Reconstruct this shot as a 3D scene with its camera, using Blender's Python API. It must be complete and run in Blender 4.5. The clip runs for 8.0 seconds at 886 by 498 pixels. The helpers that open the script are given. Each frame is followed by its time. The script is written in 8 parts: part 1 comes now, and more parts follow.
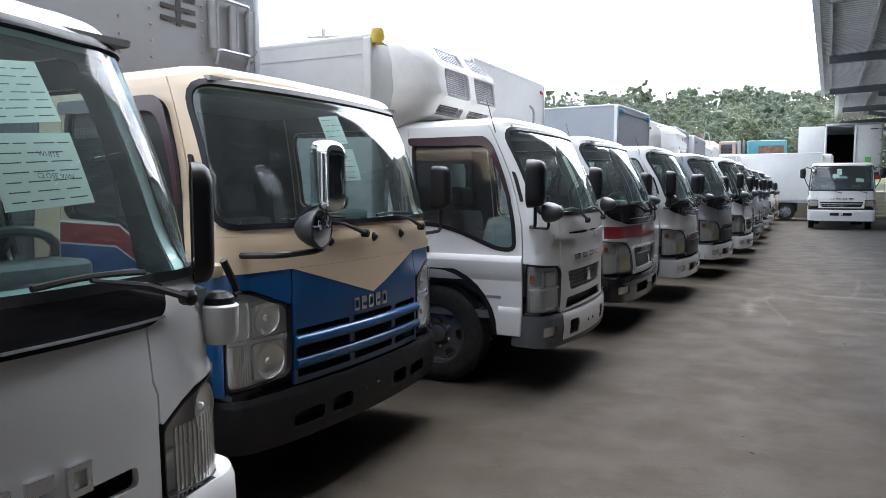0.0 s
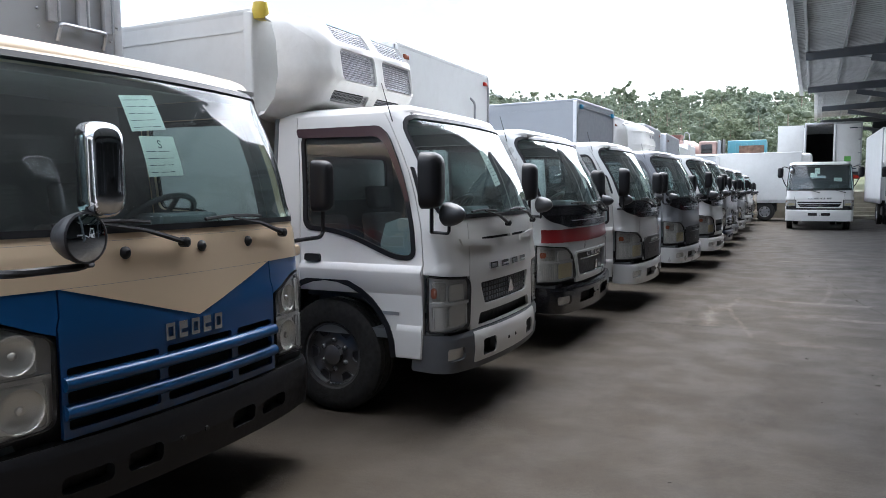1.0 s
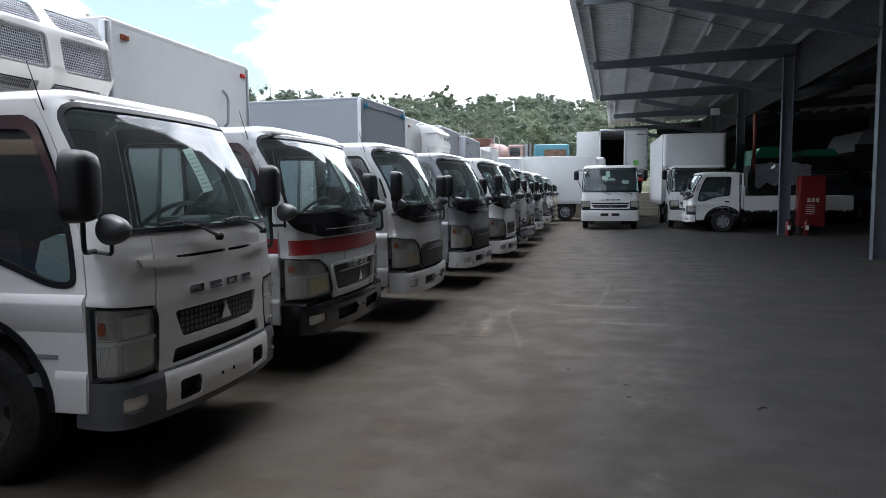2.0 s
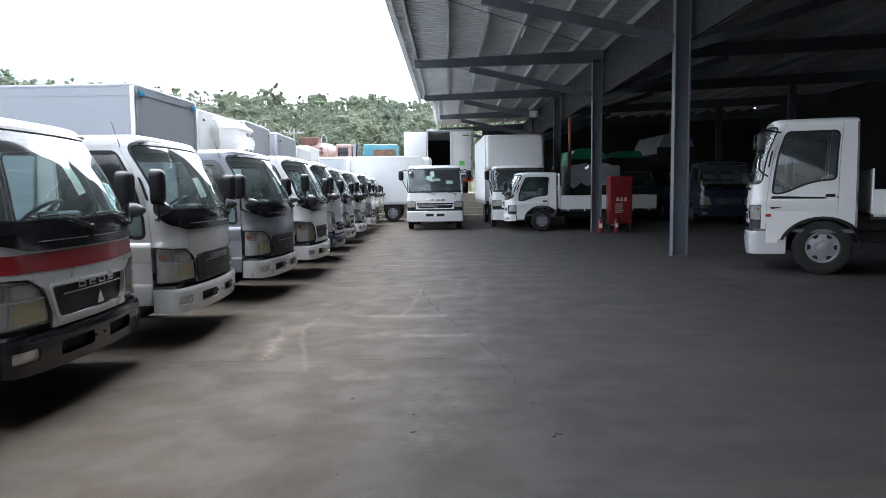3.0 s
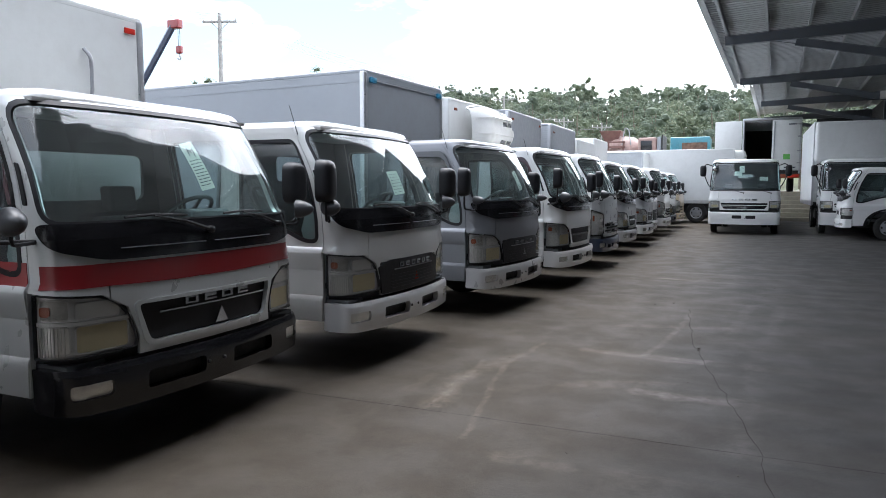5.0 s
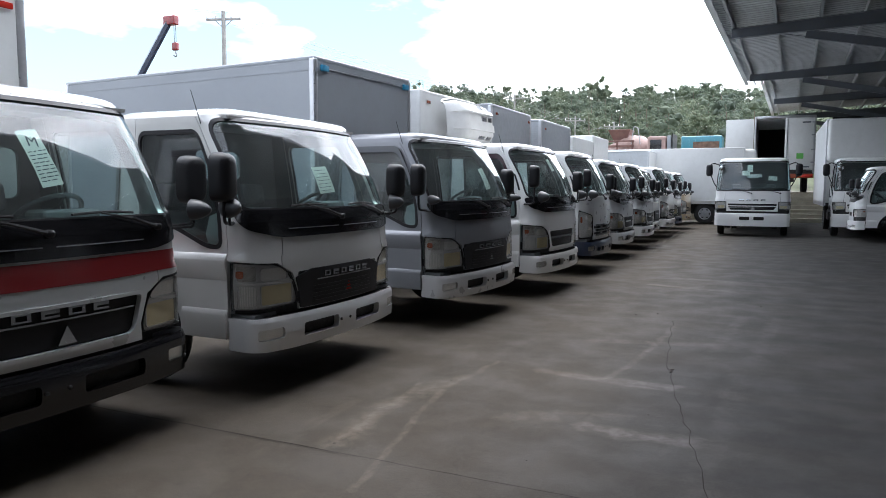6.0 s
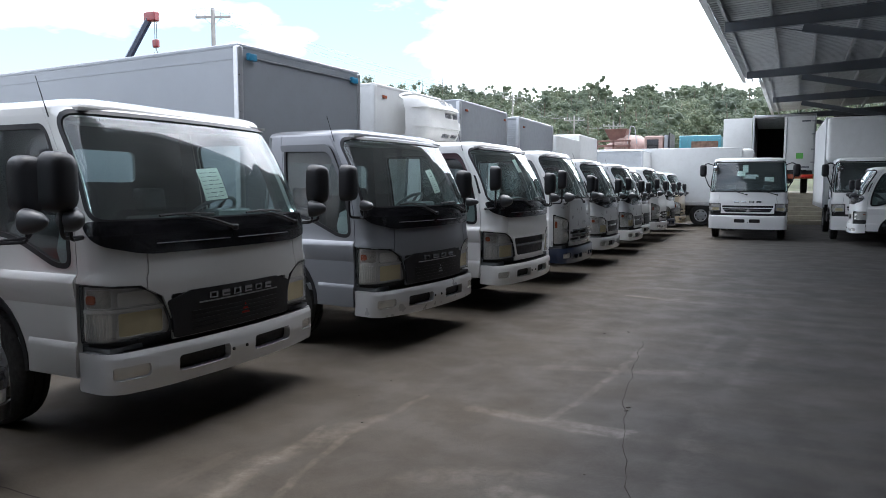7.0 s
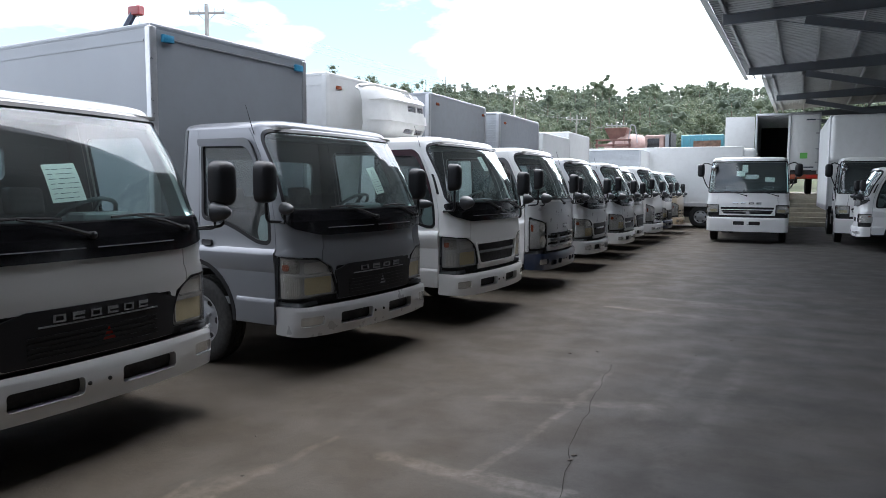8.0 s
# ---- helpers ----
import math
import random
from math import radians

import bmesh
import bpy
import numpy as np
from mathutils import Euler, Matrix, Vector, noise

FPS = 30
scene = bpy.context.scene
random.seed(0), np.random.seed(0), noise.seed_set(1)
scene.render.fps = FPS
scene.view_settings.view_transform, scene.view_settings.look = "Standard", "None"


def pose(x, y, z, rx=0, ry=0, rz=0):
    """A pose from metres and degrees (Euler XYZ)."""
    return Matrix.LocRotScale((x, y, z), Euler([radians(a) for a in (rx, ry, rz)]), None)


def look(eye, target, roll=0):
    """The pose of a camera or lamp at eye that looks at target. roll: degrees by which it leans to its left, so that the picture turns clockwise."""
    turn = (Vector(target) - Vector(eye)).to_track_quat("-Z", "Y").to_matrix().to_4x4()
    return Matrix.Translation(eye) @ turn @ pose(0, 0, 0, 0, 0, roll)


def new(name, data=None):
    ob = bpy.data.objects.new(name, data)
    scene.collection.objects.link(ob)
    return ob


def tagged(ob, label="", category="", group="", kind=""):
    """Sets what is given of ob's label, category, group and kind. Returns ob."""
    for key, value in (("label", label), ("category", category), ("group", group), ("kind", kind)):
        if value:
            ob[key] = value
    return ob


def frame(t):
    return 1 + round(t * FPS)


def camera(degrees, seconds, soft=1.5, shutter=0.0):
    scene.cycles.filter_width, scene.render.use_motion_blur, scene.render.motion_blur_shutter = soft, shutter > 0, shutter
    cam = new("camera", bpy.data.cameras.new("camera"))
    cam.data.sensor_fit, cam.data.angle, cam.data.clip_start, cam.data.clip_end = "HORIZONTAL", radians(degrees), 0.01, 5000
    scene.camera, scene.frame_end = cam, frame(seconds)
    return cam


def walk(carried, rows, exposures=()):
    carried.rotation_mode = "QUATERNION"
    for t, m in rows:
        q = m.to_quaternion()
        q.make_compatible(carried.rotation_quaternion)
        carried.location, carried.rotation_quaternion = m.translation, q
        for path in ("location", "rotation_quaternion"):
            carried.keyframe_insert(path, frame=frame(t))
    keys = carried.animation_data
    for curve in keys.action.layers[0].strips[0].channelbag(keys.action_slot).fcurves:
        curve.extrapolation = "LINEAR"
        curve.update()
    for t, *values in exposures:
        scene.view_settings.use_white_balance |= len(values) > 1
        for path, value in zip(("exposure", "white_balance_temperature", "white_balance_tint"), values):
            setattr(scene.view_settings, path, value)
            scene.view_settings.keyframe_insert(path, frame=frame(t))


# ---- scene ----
# ---------- camera ----------
cam = camera(64.2, 8.0, soft=0.85)
ROWS = [
    (0.0, 0.018, 0.003, 1.503, 26.996, -4.822, 0.03),
    (0.5, 0.134, 0.467, 1.491, 26.283, -4.740, 0.14),
    (1.0, 0.237, 0.952, 1.479, 25.979, -4.670, 0.29),
    (1.5, 0.351, 1.402, 1.495, 21.968, -4.709, 0.27),
    (1.8, 0.500, 1.666, 1.505, 16.90, -4.68, 0.33),
    (2.0, 0.620, 1.843, 1.510, 11.979, -4.657, 0.36),
    (2.1, 0.665, 1.930, 1.511, 8.05, -4.66, 0.4),
    (2.2, 0.712, 2.018, 1.512, 4.25, -4.67, 0.45),
    (2.5, 0.835, 2.290, 1.511, -3.3, -4.70, 0.6),
    (2.75, 0.920, 2.520, 1.509, -4.6, -4.72, 0.62),
    (3.0, 1.000, 2.750, 1.507, -1.2, -4.72, 0.6),
    (3.3, 1.086, 3.031, 1.504, 4.674, -4.722, 0.56),
    (3.5, 1.112, 3.217, 1.497, 9.282, -4.757, 0.36),
    (4.0, 1.211, 3.695, 1.536, 13.153, -4.903, 0.06),
    (4.5, 1.382, 4.206, 1.541, 20.176, -4.876, 0.03),
    (4.7, 1.440, 4.412, 1.532, 22.062, -4.926, -0.03),
    (5.3, 1.600, 5.000, 1.520, 24.30, -4.93, -0.10),
    (5.8, 1.752, 5.505, 1.512, 24.70, -4.934, -0.15),
    (6.0, 1.788, 5.703, 1.508, 24.836, -4.957, -0.18),
    (6.5, 1.866, 6.217, 1.539, 24.834, -5.000, -0.27),
    (7.0, 1.975, 6.772, 1.547, 25.050, -4.953, -0.17),
    (7.5, 2.005, 7.308, 1.546, 25.542, -5.003, -0.29),
    (8.0, 2.122, 7.808, 1.556, 25.495, -4.995, -0.35),
]
EXPOSURES = [(t, e + 0.35, 5960, 13) for t, e in ((0.0, 0.0), (1.0, -0.05), (1.5, -0.2), (2.0, -0.55), (2.2, -0.62), (2.75, -0.2), (3.3, 0.6), (3.5, 0.55), (4.0, 0.25), (4.7, -0.1), (6.0, -0.39), (8.0, -0.41))]
walk(cam, [(t, pose(x, y, z, 90 + pitch, roll, yaw)) for t, x, y, z, yaw, pitch, roll in ROWS], EXPOSURES)

# ---------- sky and sun ----------
SUN_ELEVATION, SUN_TURN = 76.0, -30.0      # degrees; turn clockwise from +y
world = bpy.data.worlds.new("sky")
scene.world = world
world.use_nodes = True
wn, wl = world.node_tree.nodes, world.node_tree.links
wn.clear()
w_out = wn.new("ShaderNodeOutputWorld")
w_bg = wn.new("ShaderNodeBackground")
w_sky = wn.new("ShaderNodeTexSky")
w_sky.sky_type, w_sky.sun_disc = "NISHITA", False
w_sky.sun_elevation, w_sky.sun_rotation = radians(SUN_ELEVATION), radians(SUN_TURN)
w_sky.air_density, w_sky.dust_density, w_sky.ozone_density = 1.0, 2.5, 1.0
w_co = wn.new("ShaderNodeTexCoord")
w_map = wn.new("ShaderNodeMapping")
w_map.inputs["Scale"].default_value = (1.0, 1.0, 2.6)
w_noise = wn.new("ShaderNodeTexNoise")
w_noise.inputs["Scale"].default_value, w_noise.inputs["Detail"].default_value = 2.1, 7.0
w_noise.inputs["Roughness"].default_value = 0.55
w_ramp = wn.new("ShaderNodeValToRGB")
w_ramp.color_ramp.elements[0].position, w_ramp.color_ramp.elements[1].position = 0.30, 0.62
w_mix = wn.new("ShaderNodeMixRGB")
# bright cloud to the north; the unseen south is dimmed to shade truck sides
w_sun = wn.new("ShaderNodeVectorMath")
w_sun.operation = "DOT_PRODUCT"
a, b = radians(SUN_ELEVATION), radians(SUN_TURN)
sun_way = Vector((math.cos(a) * math.sin(b), math.cos(a) * math.cos(b), math.sin(a)))
w_sun.inputs[1].default_value = (0.0, 0.80, 0.60)
w_glow = wn.new("ShaderNodeMapRange")
for i, v in enumerate((-0.7, 1.0, 0.0, 1.0)):
    w_glow.inputs[i + 1].default_value = v
w_pow = wn.new("ShaderNodeMath")
w_pow.operation, w_pow.inputs[1].default_value = "POWER", 1.5
w_cloud = wn.new("ShaderNodeMixRGB")
w_cloud.inputs[1].default_value = (14.0, 14.5, 15.2, 1)
w_cloud.inputs[2].default_value = (72.0, 72.5, 72.0, 1)
wl.new(w_co.outputs["Generated"], w_sun.inputs[0])
wl.new(w_sun.outputs["Value"], w_glow.inputs[0])
wl.new(w_glow.outputs[0], w_pow.inputs[0])
wl.new(w_pow.outputs[0], w_cloud.inputs[0])
wl.new(w_cloud.outputs[0], w_mix.inputs[2])
wl.new(w_co.outputs["Generated"], w_map.inputs["Vector"])
wl.new(w_map.outputs["Vector"], w_noise.inputs["Vector"])
# a wide break in the cloud, low in the north-west
w_gap = wn.new("ShaderNodeVectorMath")
w_gap.operation = "DOT_PRODUCT"
a, b = radians(18.0), radians(-46.0)
w_gap.inputs[1].default_value = (math.cos(a) * math.sin(b), math.cos(a) * math.cos(b), math.sin(a))
w_open = wn.new("ShaderNodeMapRange")
w_open.interpolation_type = "SMOOTHSTEP"
for i, v in enumerate((0.80, 0.98, 0.0, 0.20)):
    w_open.inputs[i + 1].default_value = v
w_less = wn.new("ShaderNodeMath")
w_less.operation = "SUBTRACT"
wl.new(w_co.outputs["Generated"], w_gap.inputs[0])
wl.new(w_gap.outputs["Value"], w_open.inputs[0])
wl.new(w_noise.outputs["Fac"], w_less.inputs[0])
wl.new(w_open.outputs[0], w_less.inputs[1])
wl.new(w_less.outputs[0], w_ramp.inputs["Fac"])
wl.new(w_ramp.outputs["Color"], w_mix.inputs[0])
w_gain = wn.new("ShaderNodeMixRGB")
w_gain.blend_type, w_gain.inputs[0].default_value, w_gain.inputs[2].default_value = "MULTIPLY", 1.0, (2.35, 2.35, 2.0, 1)
wl.new(w_sky.outputs["Color"], w_gain.inputs[1])
wl.new(w_gain.outputs["Color"], w_mix.inputs[1])
wl.new(w_mix.outputs["Color"], w_bg.inputs["Color"])
wl.new(w_bg.outputs["Background"], w_out.inputs["Surface"])
w_bg.inputs["Strength"].default_value = 0.12

sun = new("sun", bpy.data.lights.new("sun", "SUN"))
sun.data.energy, sun.data.angle, sun.data.color = 1.5, radians(14), (1.0, 0.965, 0.91)
sun.matrix_world = look(sun_way * 80, (0, 0, 0))

# ---------- materials ----------
MATS = {}


def mat(name, base, rough=0.5, metal=0.0, var=0.1, scale=2.5, bump=0.0, bscale=80.0, coat=0.0, dirt=0.0, dirt_colour=(0.16, 0.13, 0.10), spec=0.5, emit=0.0, rvar=0.22):
    """A painted or raw surface: colour that varies at two scales, a film of dirt in patches, fine relief."""
    if name in MATS:
        return MATS[name]
    m = bpy.data.materials.new(name)
    m.use_nodes = True
    n, l = m.node_tree.nodes, m.node_tree.links
    p = n["Principled BSDF"]
    co = n.new("ShaderNodeTexCoord")
    big = n.new("ShaderNodeTexNoise")
    big.inputs["Scale"].default_value, big.inputs["Detail"].default_value = scale, 5
    fine = n.new("ShaderNodeTexNoise")
    fine.inputs["Scale"].default_value, fine.inputs["Detail"].default_value = scale * 14, 4
    l.new(co.outputs["Object"], big.inputs["Vector"])
    l.new(co.outputs["Object"], fine.inputs["Vector"])
    add = n.new("ShaderNodeMath")
    add.operation = "MULTIPLY_ADD"
    add.inputs[1].default_value = 0.35
    l.new(fine.outputs["Fac"], add.inputs[0])
    l.new(big.outputs["Fac"], add.inputs[2])
    mr = n.new("ShaderNodeMapRange")
    mr.inputs[1].default_value, mr.inputs[2].default_value = 0.4, 0.95
    mr.inputs[3].default_value, mr.inputs[4].default_value = 1 - var, 1 + var
    l.new(add.outputs[0], mr.inputs[0])
    mul = n.new("ShaderNodeMixRGB")
    mul.blend_type, mul.inputs[0].default_value = "MULTIPLY", 1
    mul.inputs[1].default_value = (*base, 1)
    l.new(mr.outputs[0], mul.inputs[2])
    colour = mul.outputs[0]
    rr = n.new("ShaderNodeMapRange")
    rr.inputs[1].default_value, rr.inputs[2].default_value = 0.3, 0.8
    rr.inputs[3].default_value, rr.inputs[4].default_value = max(0.02, rough * (1 - rvar)), min(1, rough * (1 + rvar))
    l.new(fine.outputs["Fac"], rr.inputs[0])
    l.new(rr.outputs[0], p.inputs["Roughness"])
    if dirt:
        dn = n.new("ShaderNodeTexNoise")
        dn.inputs["Scale"].default_value, dn.inputs["Detail"].default_value, dn.inputs["Roughness"].default_value = 5.5, 9, 0.68
        l.new(co.outputs["Object"], dn.inputs["Vector"])
        dr = n.new("ShaderNodeMapRange")
        dr.inputs[1].default_value, dr.inputs[2].default_value, dr.inputs[3].default_value, dr.inputs[4].default_value = 0.45, 0.78, 0, dirt
        l.new(dn.outputs["Fac"], dr.inputs[0])
        dm = n.new("ShaderNodeMixRGB")
        dm.inputs[2].default_value = (*dirt_colour, 1)
        l.new(dr.outputs[0], dm.inputs[0])
        l.new(colour, dm.inputs[1])
        colour = dm.outputs[0]
    l.new(colour, p.inputs["Base Color"])
    p.inputs["Metallic"].default_value = metal
    p.inputs["Coat Weight"].default_value = coat
    p.inputs["Coat Roughness"].default_value = 0.06
    p.inputs["Specular IOR Level"].default_value = spec
    if bump:
        bn = n.new("ShaderNodeTexNoise")
        bn.inputs["Scale"].default_value, bn.inputs["Detail"].default_value = bscale, 4
        l.new(co.outputs["Object"], bn.inputs["Vector"])
        bp = n.new("ShaderNodeBump")
        bp.inputs["Strength"].default_value, bp.inputs["Distance"].default_value = bump, 0.01
        l.new(bn.outputs["Fac"], bp.inputs["Height"])
        l.new(bp.outputs[0], p.inputs["Normal"])
    if emit:
        p.inputs["Emission Strength"].default_value = emit
        p.inputs["Emission Color"].default_value = (*base, 1)
    MATS[name] = m
    return m


def glass(name, tint, rough=0.015, ior=1.5, film_amount=0.05):
    """A thin pane: tinted see-through with a mirror film that grows at grazing angles."""
    m = bpy.data.materials.new(name)
    m.use_nodes = True
    n, l = m.node_tree.nodes, m.node_tree.links
    n.clear()
    out = n.new("ShaderNodeOutputMaterial")
    mix = n.new("ShaderNodeMixShader")
    lw = n.new("ShaderNodeLayerWeight")
    lw.inputs[0].default_value = 0.5
    pw = n.new("ShaderNodeMath")
    pw.operation, pw.inputs[1].default_value = "POWER", 4.6
    l.new(lw.outputs["Facing"], pw.inputs[0])
    fr = n.new("ShaderNodeMath")
    fr.operation = "MULTIPLY_ADD"
    r0 = ((ior - 1) / (ior + 1)) ** 2 * 2.3
    fr.inputs[1].default_value, fr.inputs[2].default_value = 1 - r0, r0
    l.new(pw.outputs[0], fr.inputs[0])
    tr = n.new("ShaderNodeBsdfTransparent")
    tr.inputs[0].default_value = (*tint, 1)
    gl = n.new("ShaderNodeBsdfGlossy")
    gl.inputs["Roughness"].default_value = rough
    l.new(fr.outputs[0], mix.inputs[0])
    l.new(tr.outputs[0], mix.inputs[1])
    l.new(gl.outputs[0], mix.inputs[2])
    # a thin pale film over the pane, uneven in patches
    film = n.new("ShaderNodeBsdfDiffuse")
    film.inputs[0].default_value = (0.62, 0.66, 0.65, 1)
    filmed = n.new("ShaderNodeMixShader")
    co = n.new("ShaderNodeTexCoord")
    spots = n.new("ShaderNodeTexNoise")
    spots.inputs["Scale"].default_value, spots.inputs["Detail"].default_value = 3.0, 7
    amount = n.new("ShaderNodeMapRange")
    for i, v in enumerate((0.35, 0.75, film_amount * 0.5, film_amount * 1.6)):
        amount.inputs[i + 1].default_value = v
    l.new(co.outputs["Object"], spots.inputs["Vector"])
    l.new(spots.outputs["Fac"], amount.inputs[0])
    l.new(amount.outputs[0], filmed.inputs[0])
    l.new(mix.outputs[0], filmed.inputs[1])
    l.new(film.outputs[0], filmed.inputs[2])
    l.new(filmed.outputs[0], out.inputs[0])
    return m


def paint(name, base, dirt=0.05, rough=0.3, metal=0.0):
    return mat(name, base, rough=rough, metal=metal, var=0.015, scale=0.5, coat=0.5, dirt=dirt, rvar=0.03)


WHITE = paint("white_paint", (0.76, 0.765, 0.76), 0.0)
BRIGHT_WHITE = paint("bright_white_paint", (0.76, 0.76, 0.75), 0.0)
PEARL = paint("pearl_white_paint", (0.59, 0.595, 0.595), 0.0, 0.26, 0.18)
SILVER = paint("silver_grey_paint", (0.20, 0.208, 0.228), 0.0, 0.3, 0.25)
WARM_WHITE = paint("warm_white_paint", (0.62, 0.62, 0.605), 0.0, 0.26, 0.25)
PEARL_WARM = paint("pearl_warm_paint", (0.72, 0.71, 0.69), 0.0)
SILVER_WHITE = paint("silver_white_paint", (0.57, 0.585, 0.585), 0.0, 0.28, 0.25)
PALE_SILVER = paint("pale_silver_paint", (0.52, 0.525, 0.53), 0.0, 0.28, 0.25)
CREAM = paint("cream_paint", (0.70, 0.55, 0.38), 0.0)
BLUE = paint("blue_paint", (0.010, 0.072, 0.215), 0.0)
RED = paint("red_paint", (0.23, 0.018, 0.02), 0.0)
GOLD = paint("champagne_paint", (0.50, 0.41, 0.28), 0.0)
NAVY = paint("navy_paint", (0.02, 0.03, 0.06), 0.02)
BLACK = mat("black_plastic", (0.012, 0.012, 0.014), 0.45, var=0.2, bump=0.03, bscale=300, spec=0.35)
GLOSS_BLACK = mat("gloss_black_panel", (0.010, 0.010, 0.012), 0.2, var=0.15, coat=0.3, dirt=0.02)
EGG_GREY = mat("dark_grey_plastic", (0.045, 0.047, 0.052), 0.4, var=0.15, bump=0.03, bscale=300)
GREY_PLASTIC = mat("grey_plastic", (0.085, 0.09, 0.10), 0.5, var=0.15, bump=0.05, bscale=250, dirt=0.15)
RUBBER = mat("rubber", (0.013, 0.0128, 0.0125), 0.8, var=0.25, bump=0.25, bscale=120, dirt=0.14, dirt_colour=(0.09, 0.08, 0.07))
STEEL = mat("grey_steel", (0.36, 0.37, 0.39), 0.42, 0.5, var=0.2, dirt=0.25)
CHROME = mat("chrome", (0.72, 0.73, 0.75), 0.1, 1.0, var=0.06, dirt=0.1)
CHASSIS = mat("black_chassis", (0.02, 0.02, 0.021), 0.7, var=0.3, bump=0.2, dirt=0.4, dirt_colour=(0.07, 0.06, 0.05))
INTERIOR = mat("dark_interior_plastic", (0.13, 0.14, 0.145), 0.65, var=0.15, bump=0.08, bscale=300)
DASH = mat("grey_green_dash", (0.36, 0.42, 0.41), 0.6, var=0.12, bump=0.05, bscale=300)
SEAT = mat("grey_seat_cloth", (0.17, 0.175, 0.18), 0.9, var=0.25, bump=0.3, bscale=400)
LINING = mat("pale_cab_lining", (0.40, 0.40, 0.39), 0.85, var=0.1, bump=0.1, bscale=300)
SMOKE = mat("smoked_plum_plastic", (0.050, 0.026, 0.032), 0.2, var=0.1, coat=0.3)
PAPER = mat("paper", (0.80, 0.81, 0.75), 0.8, var=0.05)
INK = mat("ink", (0.06, 0.07, 0.09), 0.8)
ORANGE = mat("orange_lens", (0.26, 0.07, 0.035), 0.15, var=0.1, coat=0.5)
RED_LENS = mat("red_lens", (0.45, 0.03, 0.02), 0.15, var=0.1, coat=0.5)
REFLECTOR = mat("lamp_reflector", (0.60, 0.60, 0.60), 0.22, 0.4, var=0.12, scale=8, bump=0.3, bscale=14)
LAMP_DARK = mat("lamp_dark_inner", (0.28, 0.27, 0.26), 0.3, 0.3, var=0.3, scale=20)
LAMP_WHITE = mat("lamp_cream_inner", (0.66, 0.58, 0.38), 0.22, 0.35, var=0.12, scale=6, bump=0.35, bscale=12)
ALU = mat("brushed_aluminium_sheet", (0.46, 0.48, 0.50), 0.38, 0.55, var=0.1, scale=1.1, dirt=0.15, bump=0.02, bscale=6)
BOX_WHITE = mat("white_box_panel", (0.61, 0.62, 0.615), 0.42, var=0.05, scale=0.9, dirt=0.18, dirt_colour=(0.35, 0.34, 0.31), bump=0.01, bscale=4)
BOX_GREY = mat("grey_box_panel", (0.235, 0.25, 0.27), 0.45, 0.2, var=0.07, scale=0.9, dirt=0.16, bump=0.01, bscale=4)
BOX_LIGHT = mat("pale_grey_box_panel", (0.28, 0.30, 0.325), 0.42, 0.25, var=0.08, scale=0.9, dirt=0.2, dirt_colour=(0.28, 0.28, 0.27))
TRIM = mat("aluminium_trim", (0.55, 0.56, 0.58), 0.35, 0.8, var=0.12, dirt=0.2)
FRP = mat("white_moulded_shell", (0.72, 0.72, 0.70), 0.35, var=0.05, dirt=0.22, dirt_colour=(0.33, 0.31, 0.27), coat=0.15)
MESH_GREY = mat("grille_mesh_dark", (0.10, 0.10, 0.105), 0.6, 0.3, var=0.2)
WINDSCREEN = glass("windscreen_glass", (0.74, 0.90, 0.89), ior=1.5)
BOWL = mat("bowl_silver", (0.86, 0.85, 0.83), 0.14, 0.5, var=0.05, bump=0.4, bscale=12)
SIDE_GLASS = glass("side_glass", (0.62, 0.70, 0.70), ior=1.5, film_amount=0.03)
LENS = glass("clear_lens", (0.97, 0.97, 0.95), 0.03, 1.45, 0.012)
MIRROR = mat("mirror_glass", (0.8, 0.82, 0.84), 0.03, 1.0, var=0.01)
# ---------- building helpers ----------
def finish(bm, name, material, smooth=35):
    me = bpy.data.meshes.new(name)
    bm.to_mesh(me)
    bm.free()
    me.materials.append(material)
    if smooth:
        me.shade_smooth()
        me.set_sharp_from_angle(angle=radians(smooth))
    return me


def put(name, me, parent=None, at=None, label=""):
    ob = new(name, me)
    if parent:
        ob.parent = parent
    if at is not None:
        ob.matrix_basis = at
    return tagged(ob, label)


def part(name, bm, material, parent=None, label="", smooth=35, at=None):
    return put(name, finish(bm, name, material, smooth), parent, at, label)


def add_box(bm, x0, x1, y0, y1, z0, z1, bevel=0.0, segments=2):
    made = bmesh.ops.create_cube(bm, size=1)["verts"]
    for v in made:
        v.co = Vector(((x0 + x1) / 2 + v.co.x * (x1 - x0), (y0 + y1) / 2 + v.co.y * (y1 - y0), (z0 + z1) / 2 + v.co.z * (z1 - z0)))
    if bevel:
        edges = list({e for v in made for e in v.link_edges})
        bmesh.ops.bevel(bm, geom=edges, offset=bevel, segments=segments, affect="EDGES", profile=0.6)
    return bm


def box(x0, x1, y0, y1, z0, z1, bevel=0.0, segments=2):
    return add_box(bmesh.new(), x0, x1, y0, y1, z0, z1, bevel, segments)


